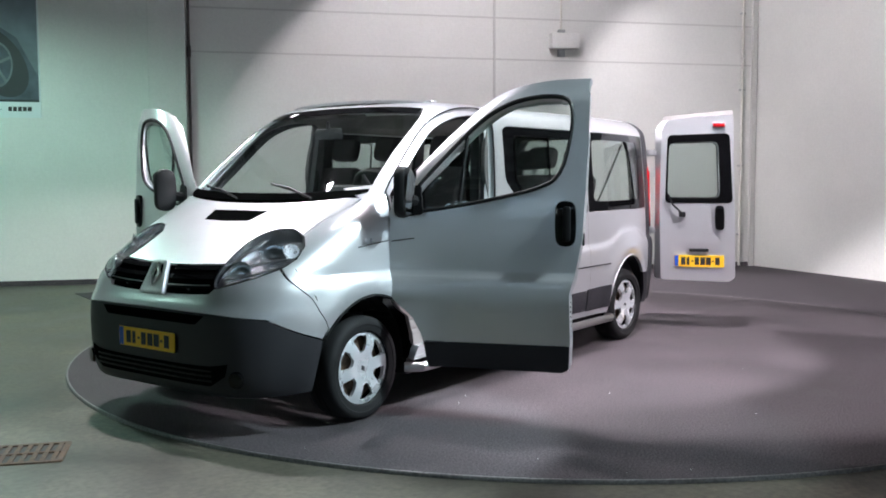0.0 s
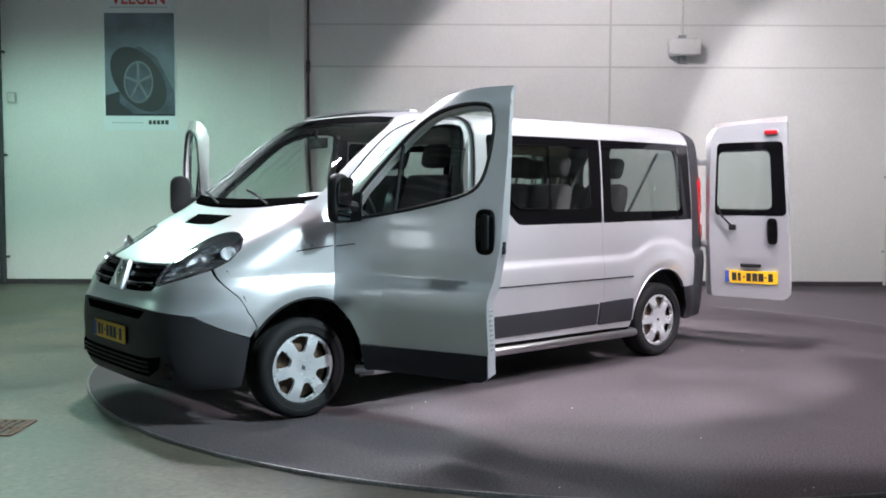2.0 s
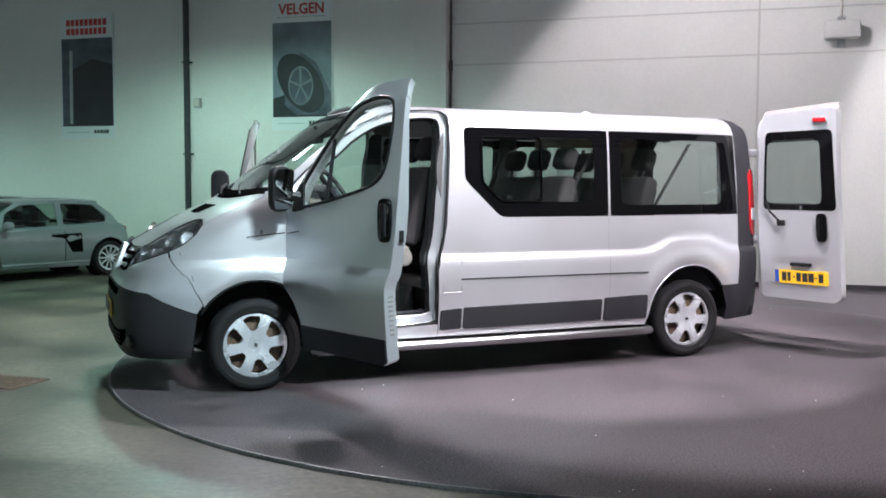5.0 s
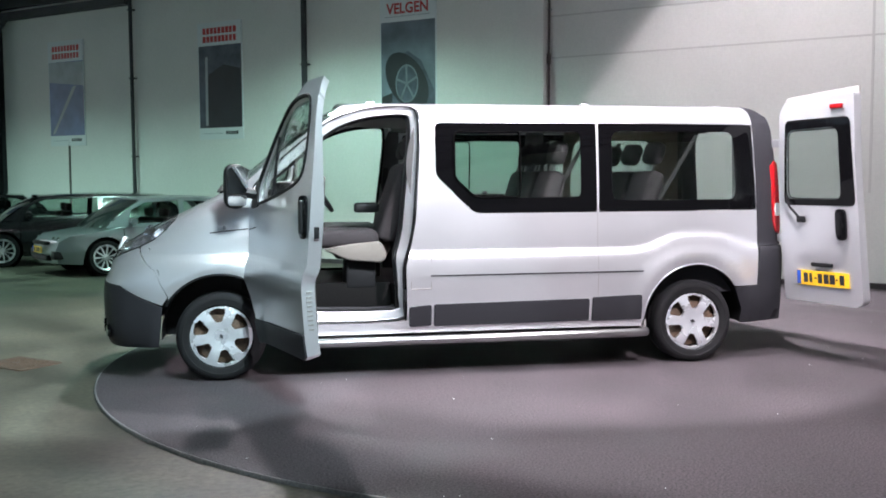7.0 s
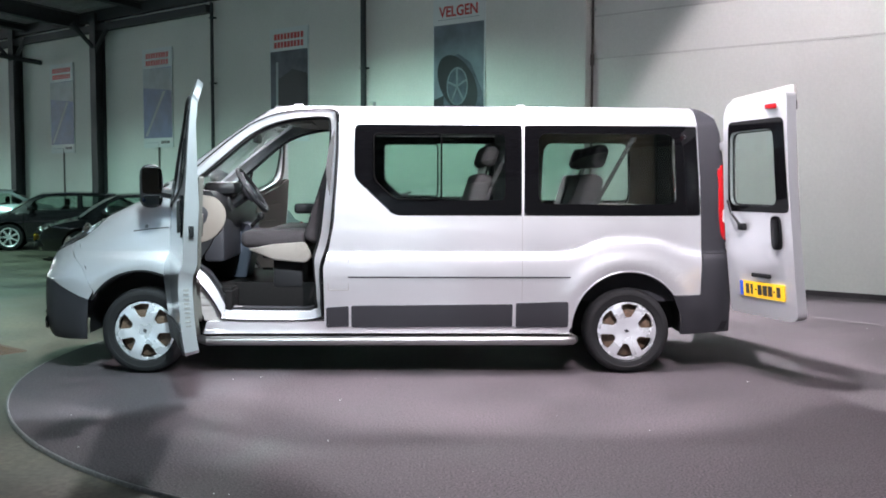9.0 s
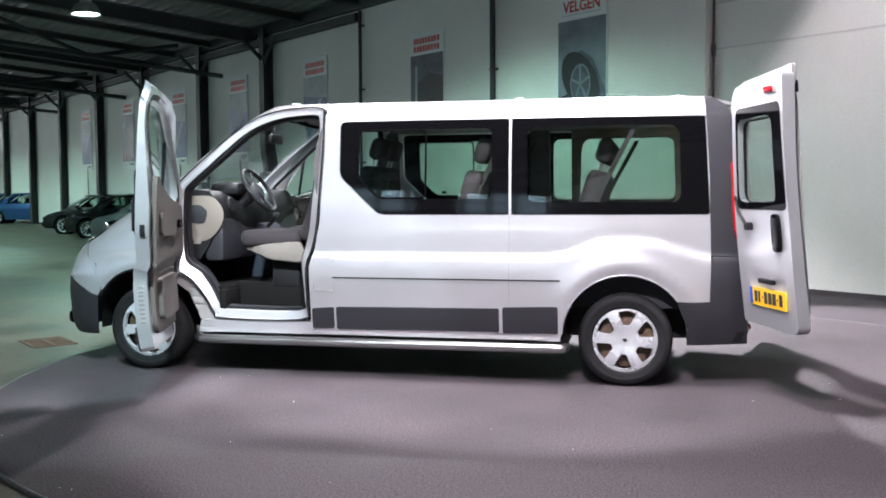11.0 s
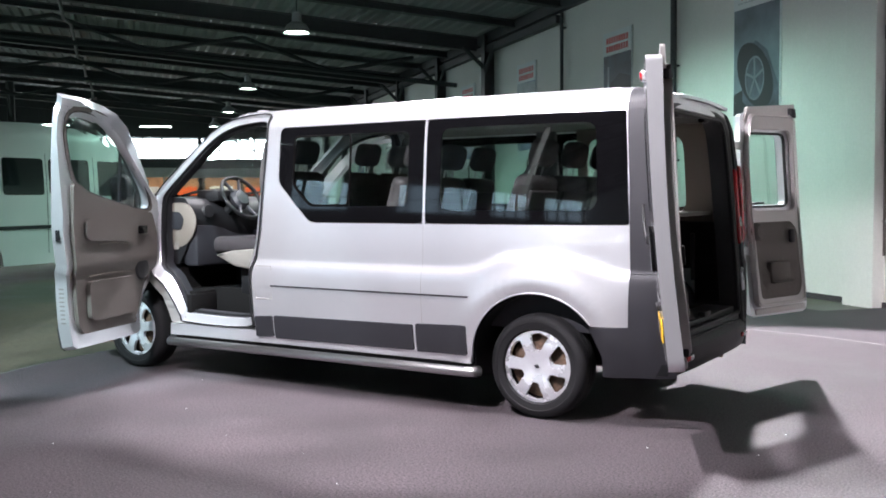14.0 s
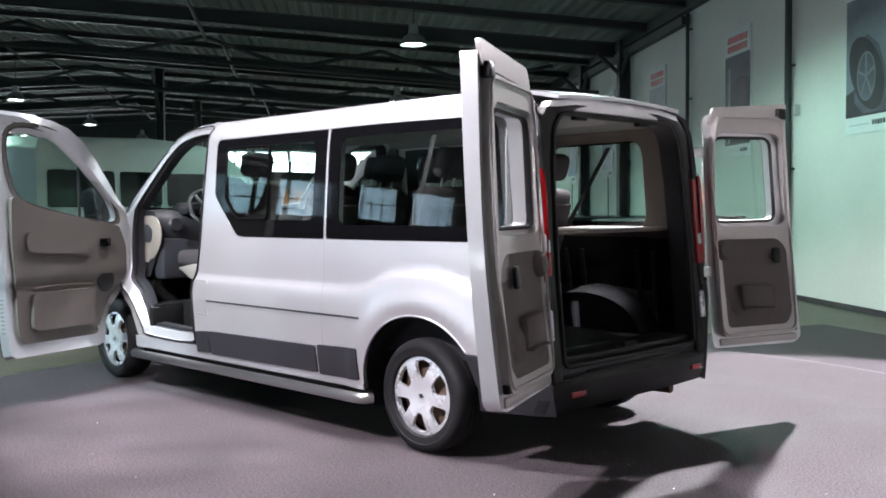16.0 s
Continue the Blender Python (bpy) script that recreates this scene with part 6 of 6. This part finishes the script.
def car(name, label, paint, m, length=4.1, width=1.74, height=1.40, wheel_r=0.31, hatch=True, group="parked cars", belt=0.90):
    """A parked car: lower body, framed windows, roof, lamps, bumpers, mirrors and wheels. The nose points along x."""
    ob = thing(name, label, "car", group)
    fo, wb = 0.80, length * 0.655
    x0, x1 = -(length - fo - wb), wb + fo
    hw = width / 2
    side_line = [(x0, 0.36), (x0 - 0.02, 0.62), (x0 + 0.03, belt - 0.02), (x0 + 0.14, belt + 0.06), (x0 + 0.6, belt + 0.05), (x0 + 1.6, belt + 0.01), (wb - 0.30, belt - 0.02), (wb + 0.20, belt - 0.09), (x1 - 0.22, 0.70), (x1 - 0.06, 0.60), (x1, 0.42), (x1 - 0.06, 0.22)]
    arch_f, arch_r = arc(wb, wheel_r, wheel_r + 0.055, 0, 180, 12), arc(0, wheel_r, wheel_r + 0.055, 0, 180, 12)
    outline = side_line + [(wb + wheel_r + 0.06, 0.20)] + [(x, max(0.19, z)) for x, z in arch_f] + [(wb - wheel_r - 0.06, 0.19), (wheel_r + 0.06, 0.19)] + [(x, max(0.19, z)) for x, z in arch_r] + [(-wheel_r - 0.06, 0.2), (x0 + 0.05, 0.24)]
    bm = flat(outline, (), [x0 + 0.1 * k for k in range(50)], [0.2 + 0.08 * k for k in range(12)], dense=0.1)

    def shell(x, z):
        e = max(0, (x - wb) / fo)
        e2 = max(0, -x / abs(x0))
        flare = 0.025 * sum(math.exp(-((x - c) / 0.42) ** 2) for c in (0, wb)) * math.exp(-((z - 0.60) / 0.22) ** 2)
        crease = 0.012 * math.exp(-((z - 0.70) / 0.05) ** 2)
        y = hw - 0.02 - 0.22 * e ** 2.4 - 0.12 * e2 ** 2.4 - 0.07 * max(0, (z - 0.62) / 0.36) ** 2 - 0.05 * max(0, (0.42 - z) / 0.2) + flare + crease
        return Vector((x, y, z))
    for v in bm.verts:
        v.co = shell(v.co.x, v.co.y)
    bmesh.ops.remove_doubles(bm, verts=bm.verts, dist=0.0005)
    rim = [e for e in bm.edges if len(e.link_faces) == 1]
    loops = {}
    for e in rim:
        a, b = e.verts
        va, vb = (loops.setdefault(v, bm.verts.new((v.co.x, -v.co.y, v.co.z))) for v in (a, b))
        mid_a, mid_b = (loops.setdefault((v, 0), bm.verts.new((v.co.x + (0.10 if v.co.x > wb + 0.6 else 0), 0, v.co.z + (0.05 if v.co.z > 0.6 else 0)))) for v in (a, b))
        bm.faces.new((a, b, mid_b, mid_a))
        bm.faces.new((mid_a, mid_b, vb, va))
    other = [f for f in bm.faces if all(v.co.y > 0.2 for v in f.verts)]
    for f in other:
        vs = []
        for v in f.verts:
            if v not in loops:
                loops[v] = bm.verts.new((v.co.x, -v.co.y, v.co.z))
            vs.append(loops[v])
        bm.faces.new(vs[::-1])
    part("body", bm, paint, ob, angle=40)
    # window frames with a door window and a rear side window, panes, screens and roof
    zb, zt = belt - 0.03, height - 0.05
    b0, b1 = x0 + (0.10 if hatch else 0.55), wb - 0.02
    t0, t1 = x0 + (0.58 if hatch else 1.15), wb - 0.72
    xb = 0.37 * wb if hatch else 0.45 * wb

    def wall(x, z):
        k = (z - zb) / (zt - zb)
        return hw - 0.10 - 0.16 * k - 0.04 * max(0, (x - t1) / (b1 - t1)) ** 2 - 0.05 * max(0, (t0 - x) / (t0 - b0)) ** 2
    frame_line = [(b0, zb), (b1, zb), (t1 + 0.36, zb + 0.52 * (zt - zb)), (t1, zt - 0.01), (xb, zt + 0.025), (t0, zt - 0.005), (b0 + 0.16, zb + 0.5 * (zt - zb))]
    door_win = rounded([(xb + 0.05, belt + 0.06), (b1 - 0.42, belt + 0.03), (t1 + 0.20, zb + 0.62 * (zt - zb)), (t1 - 0.08, zt - 0.055), (xb + 0.05, zt - 0.03)], 0.03)
    rear_win = rounded([(b0 + 0.34, belt + 0.10), (xb - 0.05, belt + 0.07), (xb - 0.05, zt - 0.035), (t0 + 0.06, zt - 0.06), (b0 + 0.30, belt + 0.20)], 0.04)
    for sy in (-1, 1):
        for nm, line, holes, material, off, thick in (("window_frame", frame_line, [door_win, rear_win], paint, 0, 0.03), ("door_window", door_win, (), "glass", -0.012, 0.004), ("rear_side_window", rear_win, (), "glass", -0.012, 0.004)):
            bm = flat(line, holes, (), (), dense=0.12)
            for v in bm.verts:
                v.co = (v.co.x, sy * (wall(v.co.x, v.co.y) + off), v.co.y)
            bmesh.ops.recalc_face_normals(bm, faces=bm.faces)
            if sum(f.normal.y for f in bm.faces) * sy < 0:
                bmesh.ops.reverse_faces(bm, faces=bm.faces)
            part(nm, thicken(bm, thick), material, ob)
    for nm, xa, xz, sgn in (("windscreen", b1 + 0.02, t1 + 0.01, 1), ("rear_screen", b0 - 0.02, t0 - 0.02, -1)):
        bm = bmesh.new()
        rows = []
        for k in (0, 0.25, 0.5, 0.75, 1):
            x, z = xa + (xz - xa) * k, zb + (zt - 0.01 - zb) * k
            w = wall(xa - sgn * 0.02 + (xz - xa) * k, z) - 0.015
            rows.append([bm.verts.new((x + sgn * (0.09 * (1 - u * u) + 0.05 * math.sin(math.pi * k)), w * u, z)) for u in (-1, -0.66, -0.33, 0, 0.33, 0.66, 1)])
        for r0, r1 in zip(rows, rows[1:]):
            for k in range(6):
                bm.faces.new((r0[k], r0[k + 1], r1[k + 1], r1[k]))
        part(nm, bm, "tint" if sgn < 0 else "glass", ob)
    rings = []
    for x in np.linspace(t0 - 0.05, t1 + 0.04, 9):
        q = (x - xb) / (t1 - xb) if x > xb else (xb - x) / (xb - t0)
        w, z = hw - 0.25, zt + 0.025 - 0.03 * min(1, abs(q)) ** 2
        rings.append([Vector((x, w * u, z + dz)) for u, dz in ((-1, -0.03), (-1.0, 0.0), (-0.85, 0.022), (0, 0.035), (0.85, 0.022), (1.0, 0.0), (1, -0.03))])
    part("roof", loft(bmesh.new(), rings), paint, ob)
    for xs, w in ((wb - 1.15, 0.5), (wb - 2.0, 1.2)):
        for sy in ((-1, 1) if w < 1 else (0,)):
            part("seat", boxes((xs - 0.14, xs + 0.02, sy * 0.36 - w / 2, sy * 0.36 + w / 2, 0.60, belt + 0.12), bevel=0.04), "fabric", ob)
            part("headrest", boxes((xs - 0.16, xs - 0.05, sy * 0.36 - 0.13, sy * 0.36 + 0.13, belt + 0.13, belt + 0.29), bevel=0.04), "fabric", ob)
    for sy in (-1, 1):
        for xw in (0, wb):
            plain_wheel(ob, xw, sy * (hw - 0.12), wheel_r, 0.20, "rim", 11 if hatch else 7)
            part("wheel_arch", lathe(bmesh.new(), [(0.0, -0.16), (wheel_r + 0.05, -0.16), (wheel_r + 0.052, 0.07)], 22, pose(xw, sy * (hw - 0.13), wheel_r, 90 if sy < 0 else -90, 0, 0)), "slot", ob)
        hl = part("headlight", loft(bmesh.new(), [[Vector((x1 - 0.20 + dx, sy * (0.50 + dy), 0.58 + dz)) for dx, dy, dz in q] for q in (
            ((0.0, -0.14, -0.03), (-0.10, 0.20, 0.0), (-0.30, 0.25, 0.13), (-0.16, -0.12, 0.10)),
            ((0.17, -0.14, -0.04), (0.05, 0.19, -0.01), (-0.19, 0.25, 0.135), (0.0, -0.10, 0.10)))]), "housing", ob, "clear headlight")
        for dy in (-0.06, 0.08):
            part("reflector", lathe(bmesh.new(), [(0.062, 0.03), (0.04, 0.005), (0.0, -0.005)], 14, pose(x1 - 0.07 - 0.35 * max(0, dy), sy * (0.50 + dy), 0.62, 0, 75, sy * 12)), "chrome", hl)
        part("tail_light", boxes((x0 - 0.015, x0 + 0.12, sy * 0.62 - 0.10, sy * 0.62 + 0.10, 0.68, 0.86), bevel=0.03), "red", ob)
        part("door_mirror", boxes((b1 - 0.52, b1 - 0.38, sy * (hw + 0.04) - 0.10, sy * (hw + 0.04) + 0.08, belt + 0.02, belt + 0.15), bevel=0.05), paint, ob)
        for xd in (b1 - 0.30, xb - 0.02):
            bm = bmesh.new()
            tube(bm, [shell(xd, z) for z in (0.28, 0.42, 0.56, 0.70, belt - 0.04)], 0.005, 5)
            part("door_gap", bm if sy > 0 else mirrored(bm), "slot", ob)
        bm = boxes((xb + 0.06, xb + 0.22, hw - 0.02, hw + 0.01, 0.76, 0.79), bevel=0.008)
        part("door_handle", bm if sy > 0 else mirrored(bm), paint, ob)
        bm = loft(bmesh.new(), [[shell(x, z) + Vector((0, d, 0)) for z, d in ((0.20, 0.0), (0.21, 0.022), (0.27, 0.022), (0.29, 0.0))] for x in (wheel_r + 0.08, wb * 0.5, wb - wheel_r - 0.08)])
        part("side_skirt", bm if sy > 0 else mirrored(bm), paint, ob)
        if hatch and paint == "car_silver":
            bm = flat(rounded([(0.52, 0.44), (0.72, 0.44), (0.86, 0.68), (1.10, 0.72), (1.10, 0.75), (0.54, 0.77)], 0.015), (), (), (), dense=0.1)
            for v in bm.verts:
                v.co = shell(v.co.x, v.co.y) + Vector((0, 0.006, 0))
            bmesh.ops.recalc_face_normals(bm, faces=bm.faces)
            part("side_intake", bm if sy > 0 else mirrored(bm), "slot", ob, "black side air intake")
    part("grille", boxes((x1 - 0.03, x1 + 0.085, -0.36, 0.36, 0.54, 0.60), bevel=0.015), "black", ob)
    part("lower_intake", boxes((x1 - 0.06, x1 + 0.088, -0.42, 0.42, 0.27, 0.37), bevel=0.02), "black", ob)
    for sy in (-1, 1):
        part("bumper_intake", boxes((x1 - 0.16, x1 + 0.03, sy * 0.60 - 0.09, sy * 0.60 + 0.09, 0.30, 0.44), bevel=0.02), "black", ob)
    number_plate(ob, pose(x1 + 0.103, 0, 0.455, 90, 0, 90))
    for y in (-0.2, 0.35):
        part("wiper", tube(bmesh.new(), [(wb + 0.06, y, belt), (wb - 0.10, y - 0.3, belt + 0.06)], 0.008, 5), "black", ob)
    ob.matrix_basis = m
    return ob


FACE = -151
car("hatchback", "silver-grey three-door hatchback with a black side intake", "car_silver", Matrix.Translation((-0.78, 9.05, -0.02)) @ pose(0, 0, 0, 0, 0, FACE) @ Matrix.Scale(0.87, 4), 3.55, 1.76, 1.36, 0.31, belt=0.84)
for nm, lb, paint, px, py, ln, ht, boot in (
        ("black_car", "glossy black saloon car parked at an angle", "car_black", -2.0, 10.75, 4.4, 1.38, True),
        ("black_car", "glossy black coupe with bright many-spoked wheels", "car_black", -4.5, 13.4, 4.3, 1.36, False),
        ("silver_car", "pale silver car parked in the row", "car_silver", -7.9, 16.2, 4.2, 1.40, False),
        ("black_car", "dark car parked far down the row", "car_black", -10.0, 18.3, 4.3, 1.42, True),
        ("black_car", "dark car parked far down the row", "car_black", -12.2, 20.5, 4.4, 1.40, False),
        ("blue_car", "blue car parked far down the row", "car_blue", -20.9, 28.4, 4.2, 1.46, True),
        ("blue_car", "blue car parked far down the row", "car_blue", -23.5, 30.9, 4.2, 1.46, True)):
    car(nm, lb, paint, Matrix.Translation((px, py, -0.02)) @ pose(0, 0, 0, 0, 0, FACE - 10) @ Matrix.Scale(0.88, 4), ln, 1.80, ht, hatch=boot)
# cars behind the camera that show in the side windows
for k, (px, py) in enumerate(((2.6, -19.5), (-0.6, -19.8), (-4.0, -20.2), (6.2, -19.8))):
    car("blue_car", "blue car parked on the other side of the hall", "car_blue" if k != 2 else "white", Matrix.Translation((px, py, -0.02)) @ pose(0, 0, 0, 0, 0, 80 + 9 * k), 4.1, 1.75, 1.42, group="cars behind")


def panel_van(m):
    """A white high-roofed van seen from its door side; the nose points along x."""
    ob = thing("panel_van", "white high-roofed passenger van parked on the concrete", "van")
    R, wb = 0.34, 3.55
    outline = [(-1.02, 0.42), (-1.05, 1.0), (-1.0, 2.35), (-0.9, 2.55), (1.2, 2.62), (2.2, 2.56), (2.75, 2.36), (3.15, 2.08), (3.72, 1.42), (4.20, 1.22), (4.42, 1.02), (4.50, 0.75), (4.50, 0.38), (4.30, 0.28), (wb + R + 0.08, 0.28)]
    outline += [(x, max(0.28, z)) for x, z in arc(wb, R, R + 0.07, 0, 180, 12)] + [(wb - R - 0.08, 0.28), (R + 0.08, 0.28)] + [(x, max(0.28, z)) for x, z in arc(0, R, R + 0.07, 0, 180, 12)] + [(-R - 0.08, 0.28)]

    def hwid(x, z):
        return 0.965 - 0.09 * max(0, (z - 1.3) / 1.3) ** 1.6 - 0.24 * max(0, (x - 3.3) / 1.2) ** 2.2 - 0.16 * max(0, (z - 2.35) / 0.27) ** 2
    bm = flat(outline, (), [-1 + 0.15 * k for k in range(38)], [0.3 + 0.1 * k for k in range(24)], dense=0.12)
    left = {}
    for v in bm.verts:
        v.co = (v.co.x, -hwid(v.co.x, v.co.y), v.co.y)
    faces, rim = bm.faces[:], [e for e in bm.edges if len(e.link_faces) == 1]
    for v in bm.verts[:]:
        left[v] = bm.verts.new((v.co.x, -v.co.y, v.co.z))
    for f in faces:
        bm.faces.new([left[v] for v in reversed(f.verts)])
    mids = {}
    for e in rim:
        a, b = e.verts
        for v in (a, b):
            if v not in mids:
                up = v.co.z > 1.3
                mids[v] = bm.verts.new((v.co.x + (0.14 if v.co.x > 3.2 else 0), 0, v.co.z + (0.05 if up else 0)))
        bm.faces.new((a, b, mids[b], mids[a]))
        bm.faces.new((mids[a], mids[b], left[b], left[a]))
    part("body", bm, "white", ob, angle=40)

    def sheet(name, pts, material, off=0.006, both_sides=True):
        for sy in (-1, 1) if both_sides else (-1,):
            bm = flat(rounded(pts, 0.06), (), [-1 + 0.3 * k for k in range(18)], [1 + 0.15 * k for k in range(10)], dense=0.1)
            for v in bm.verts:
                v.co = (v.co.x, sy * (hwid(v.co.x, v.co.y) + off), v.co.y)
            bmesh.ops.recalc_face_normals(bm, faces=bm.faces)
            part(name, bm, material, ob)
    sheet("side_window", [(-0.86, 1.42), (0.35, 1.42), (0.35, 2.02), (-0.84, 2.02)], "tint")
    sheet("side_window", [(0.45, 1.42), (1.25, 1.42), (1.25, 2.02), (0.45, 2.02)], "tint")
    sheet("side_window", [(1.36, 1.42), (2.22, 1.42), (2.22, 2.02), (1.36, 2.02)], "tint")
    sheet("door_window", [(2.42, 1.40), (3.50, 1.40), (3.02, 1.98), (2.42, 2.02)], "tint")
    sheet("rub_strip", [(-0.95, 0.86), (wb - R - 0.12, 0.86), (wb - R - 0.12, 0.92), (-0.95, 0.92)], "plastic", 0.012)
    for x in (1.30, 2.32, 3.42):
        sheet("door_gap", [(x, 0.45), (x + 0.012, 0.45), (x + 0.012, 2.1 if x < 3 else 1.35), (x, 2.1 if x < 3 else 1.35)], "plastic", 0.002)
    bm = bmesh.new()
    rows = []
    for x, z in ((3.72, 1.44), (3.15, 2.09)):
        rows.append([bm.verts.new((x + (0.15 if abs(y) < 0.5 else 0.10 if abs(y) < 0.7 else 0.03), y, z + 0.02)) for y in (-0.74, -0.6, -0.3, 0, 0.3, 0.6, 0.74)])
    for k in range(6):
        bm.faces.new((rows[0][k], rows[0][k + 1], rows[1][k + 1], rows[1][k]))
    part("windscreen", bm, "tint", ob)
    for sy in (-1, 1):
        for x in (0, wb):
            plain_wheel(ob, x, sy * 0.82, R, 0.22, "galv")
            bm = lathe(bmesh.new(), [(R + 0.06, -0.2), (R + 0.065, 0.06)], 24, pose(x, sy * 0.84, R, 90 if sy < 0 else -90, 0, 0))
            part("wheel_arch", bm, "black", ob)
        part("door_mirror", boxes((3.28, 3.42, sy * 1.12 - 0.10, sy * 1.12 + 0.10, 1.40, 1.72), bevel=0.05), "black", ob)
        part("mirror_arm", rod(bmesh.new(), (3.36, sy * 0.90, 1.45), (3.36, sy * 1.06, 1.5), 0.03), "black", ob)
        part("door_handle", boxes((2.46, 2.62, sy * 0.97 - 0.02, sy * 0.97 + 0.02, 1.16, 1.20), bevel=0.008), "black", ob)
        part("sliding_handle", boxes((2.12, 2.26, sy * 0.97 - 0.02, sy * 0.97 + 0.02, 1.16, 1.20), bevel=0.008), "black", ob)
        part("headlight", boxes((4.18, 4.46, sy * 0.70 - 0.13, sy * 0.70 + 0.13, 0.86, 1.08), bevel=0.05), "chrome", ob)
    part("front_bumper", boxes((4.30, 4.62, -0.78, 0.78, 0.32, 0.66), bevel=0.08), "plastic", ob)
    part("grille", boxes((4.42, 4.585, -0.50, 0.50, 0.80, 1.0), bevel=0.03), "black", ob)
    part("underbody", boxes((-0.9, 4.2, -0.7, 0.7, 0.26, 0.40)), "black", ob)
    ob.matrix_basis = m


heading = math.degrees(math.atan2(3.52, -0.37))
panel_van(Matrix.Translation((-8.08 - 0.86, 2.71 - 0.09, -0.02)) @ pose(0, 0, 0, 0, 0, heading))

# ---- far end: counter and shop ----


def reception():
    ob = thing("reception_counter", "white reception counter with a red sign at the far end", "counter")
    part("front", boxes((-2.4, 2.4, -0.3, 0.3, 0.0, 1.05), bevel=0.02), "white", ob)
    part("top", boxes((-2.5, 2.5, -0.36, 0.36, 1.05, 1.10), bevel=0.01), "trim", ob)
    part("sign", boxes((-0.9, 0.9, 0.30, 0.33, 0.45, 0.85), bevel=0.01), "poster_red", ob, "red sign panel")
    part("plinth", boxes((-2.35, 2.35, -0.28, 0.28, -0.02, 0.1)), "black", ob)
    ob.matrix_basis = HALL @ pose(S0 + 4.0, 4.3, 0, 0, 0, -90)
    shop = thing("shop_front", "dim shop with warm lit shelves behind glass", "shop front")
    part("back_wall", boxes((S0 - 3.0, S0 - 2.9, -7.0, D1, 0.0, 2.75)), "shop", shop)
    part("fascia", boxes((S0 + 0.0, S0 + 0.25, -7.2, D1, 2.45, 2.95)), "galv", shop)
    for k in range(7):
        d = -6.5 + k * 2.0
        part("panel", boxes((S0 - 2.88, S0 - 2.8, d, d + 1.3, 0.4, 2.0), bevel=0.01), ("poster_white", "orange", "shop", "poster_grey", "orange", "poster_white", "orange")[k], shop)
    for k in range(8):
        d = -7.0 + k * 2.0
        part("post", boxes((S0 - 0.05, S0 + 0.05, d - 0.05, d + 0.05, 0, 2.5)), "galv", shop)
    shop.matrix_basis = HALL
    lamp("shop_lamp_light", "AREA", HALL @ pose(S0 - 1.4, 0.3, 2.7), 260, (1.0, 0.82, 0.62), size=2.0, size_y=14.0)


reception()


def strip_light(s, d):
    ob = thing("strip_light", "long fluorescent fitting under the roof", "strip light", "strip lights")
    part("tray", boxes((-0.08, 0.08, -0.75, 0.75, 0.0, 0.06), bevel=0.01), "galv", ob)
    part("tube", rod(bmesh.new(), (0, -0.7, -0.02), (0, 0.7, -0.02), 0.02), "lampglow", ob)
    for y in (-0.6, 0.6):
        part("hanger", rod(bmesh.new(), (0, y, 0.05), (0, y, roof_z(d + y) - 4.75), 0.008, 6), "darksteel", ob)
    ob.matrix_basis = HALL @ pose(s, d, 4.75)


for s, d in ((-36, -12.5), (-39, -4.0), (-39, 0.5), (-33, -15.0)):
    strip_light(s, d)


def steel_post(s, d):
    ob = thing("steel_post", "dark steel hall column", "column", "columns in the hall")
    part("shaft", boxes((-0.14, 0.14, -0.14, -0.12, 0, roof_z(d) + 0.02), (-0.14, 0.14, 0.12, 0.14, 0, roof_z(d) + 0.02), (-0.012, 0.012, -0.12, 0.12, 0, roof_z(d) + 0.02)), "darksteel", ob, smooth=False)
    part("base_plate", boxes((-0.2, 0.2, -0.2, 0.2, 0, 0.03)), "darksteel", ob)
    for k in (-1, 1):
        part("brace", rod(bmesh.new(), (0, 0, roof_z(d) - 1.5), (k * 1.3, 0, roof_z(d) - 0.3), 0.05, 8), "darksteel", ob)
    ob.matrix_basis = HALL @ pose(s, d, -0.02)


for s in (-25.4, -33.8):
    for d in (-5.2, -15.0):
        steel_post(s, d)
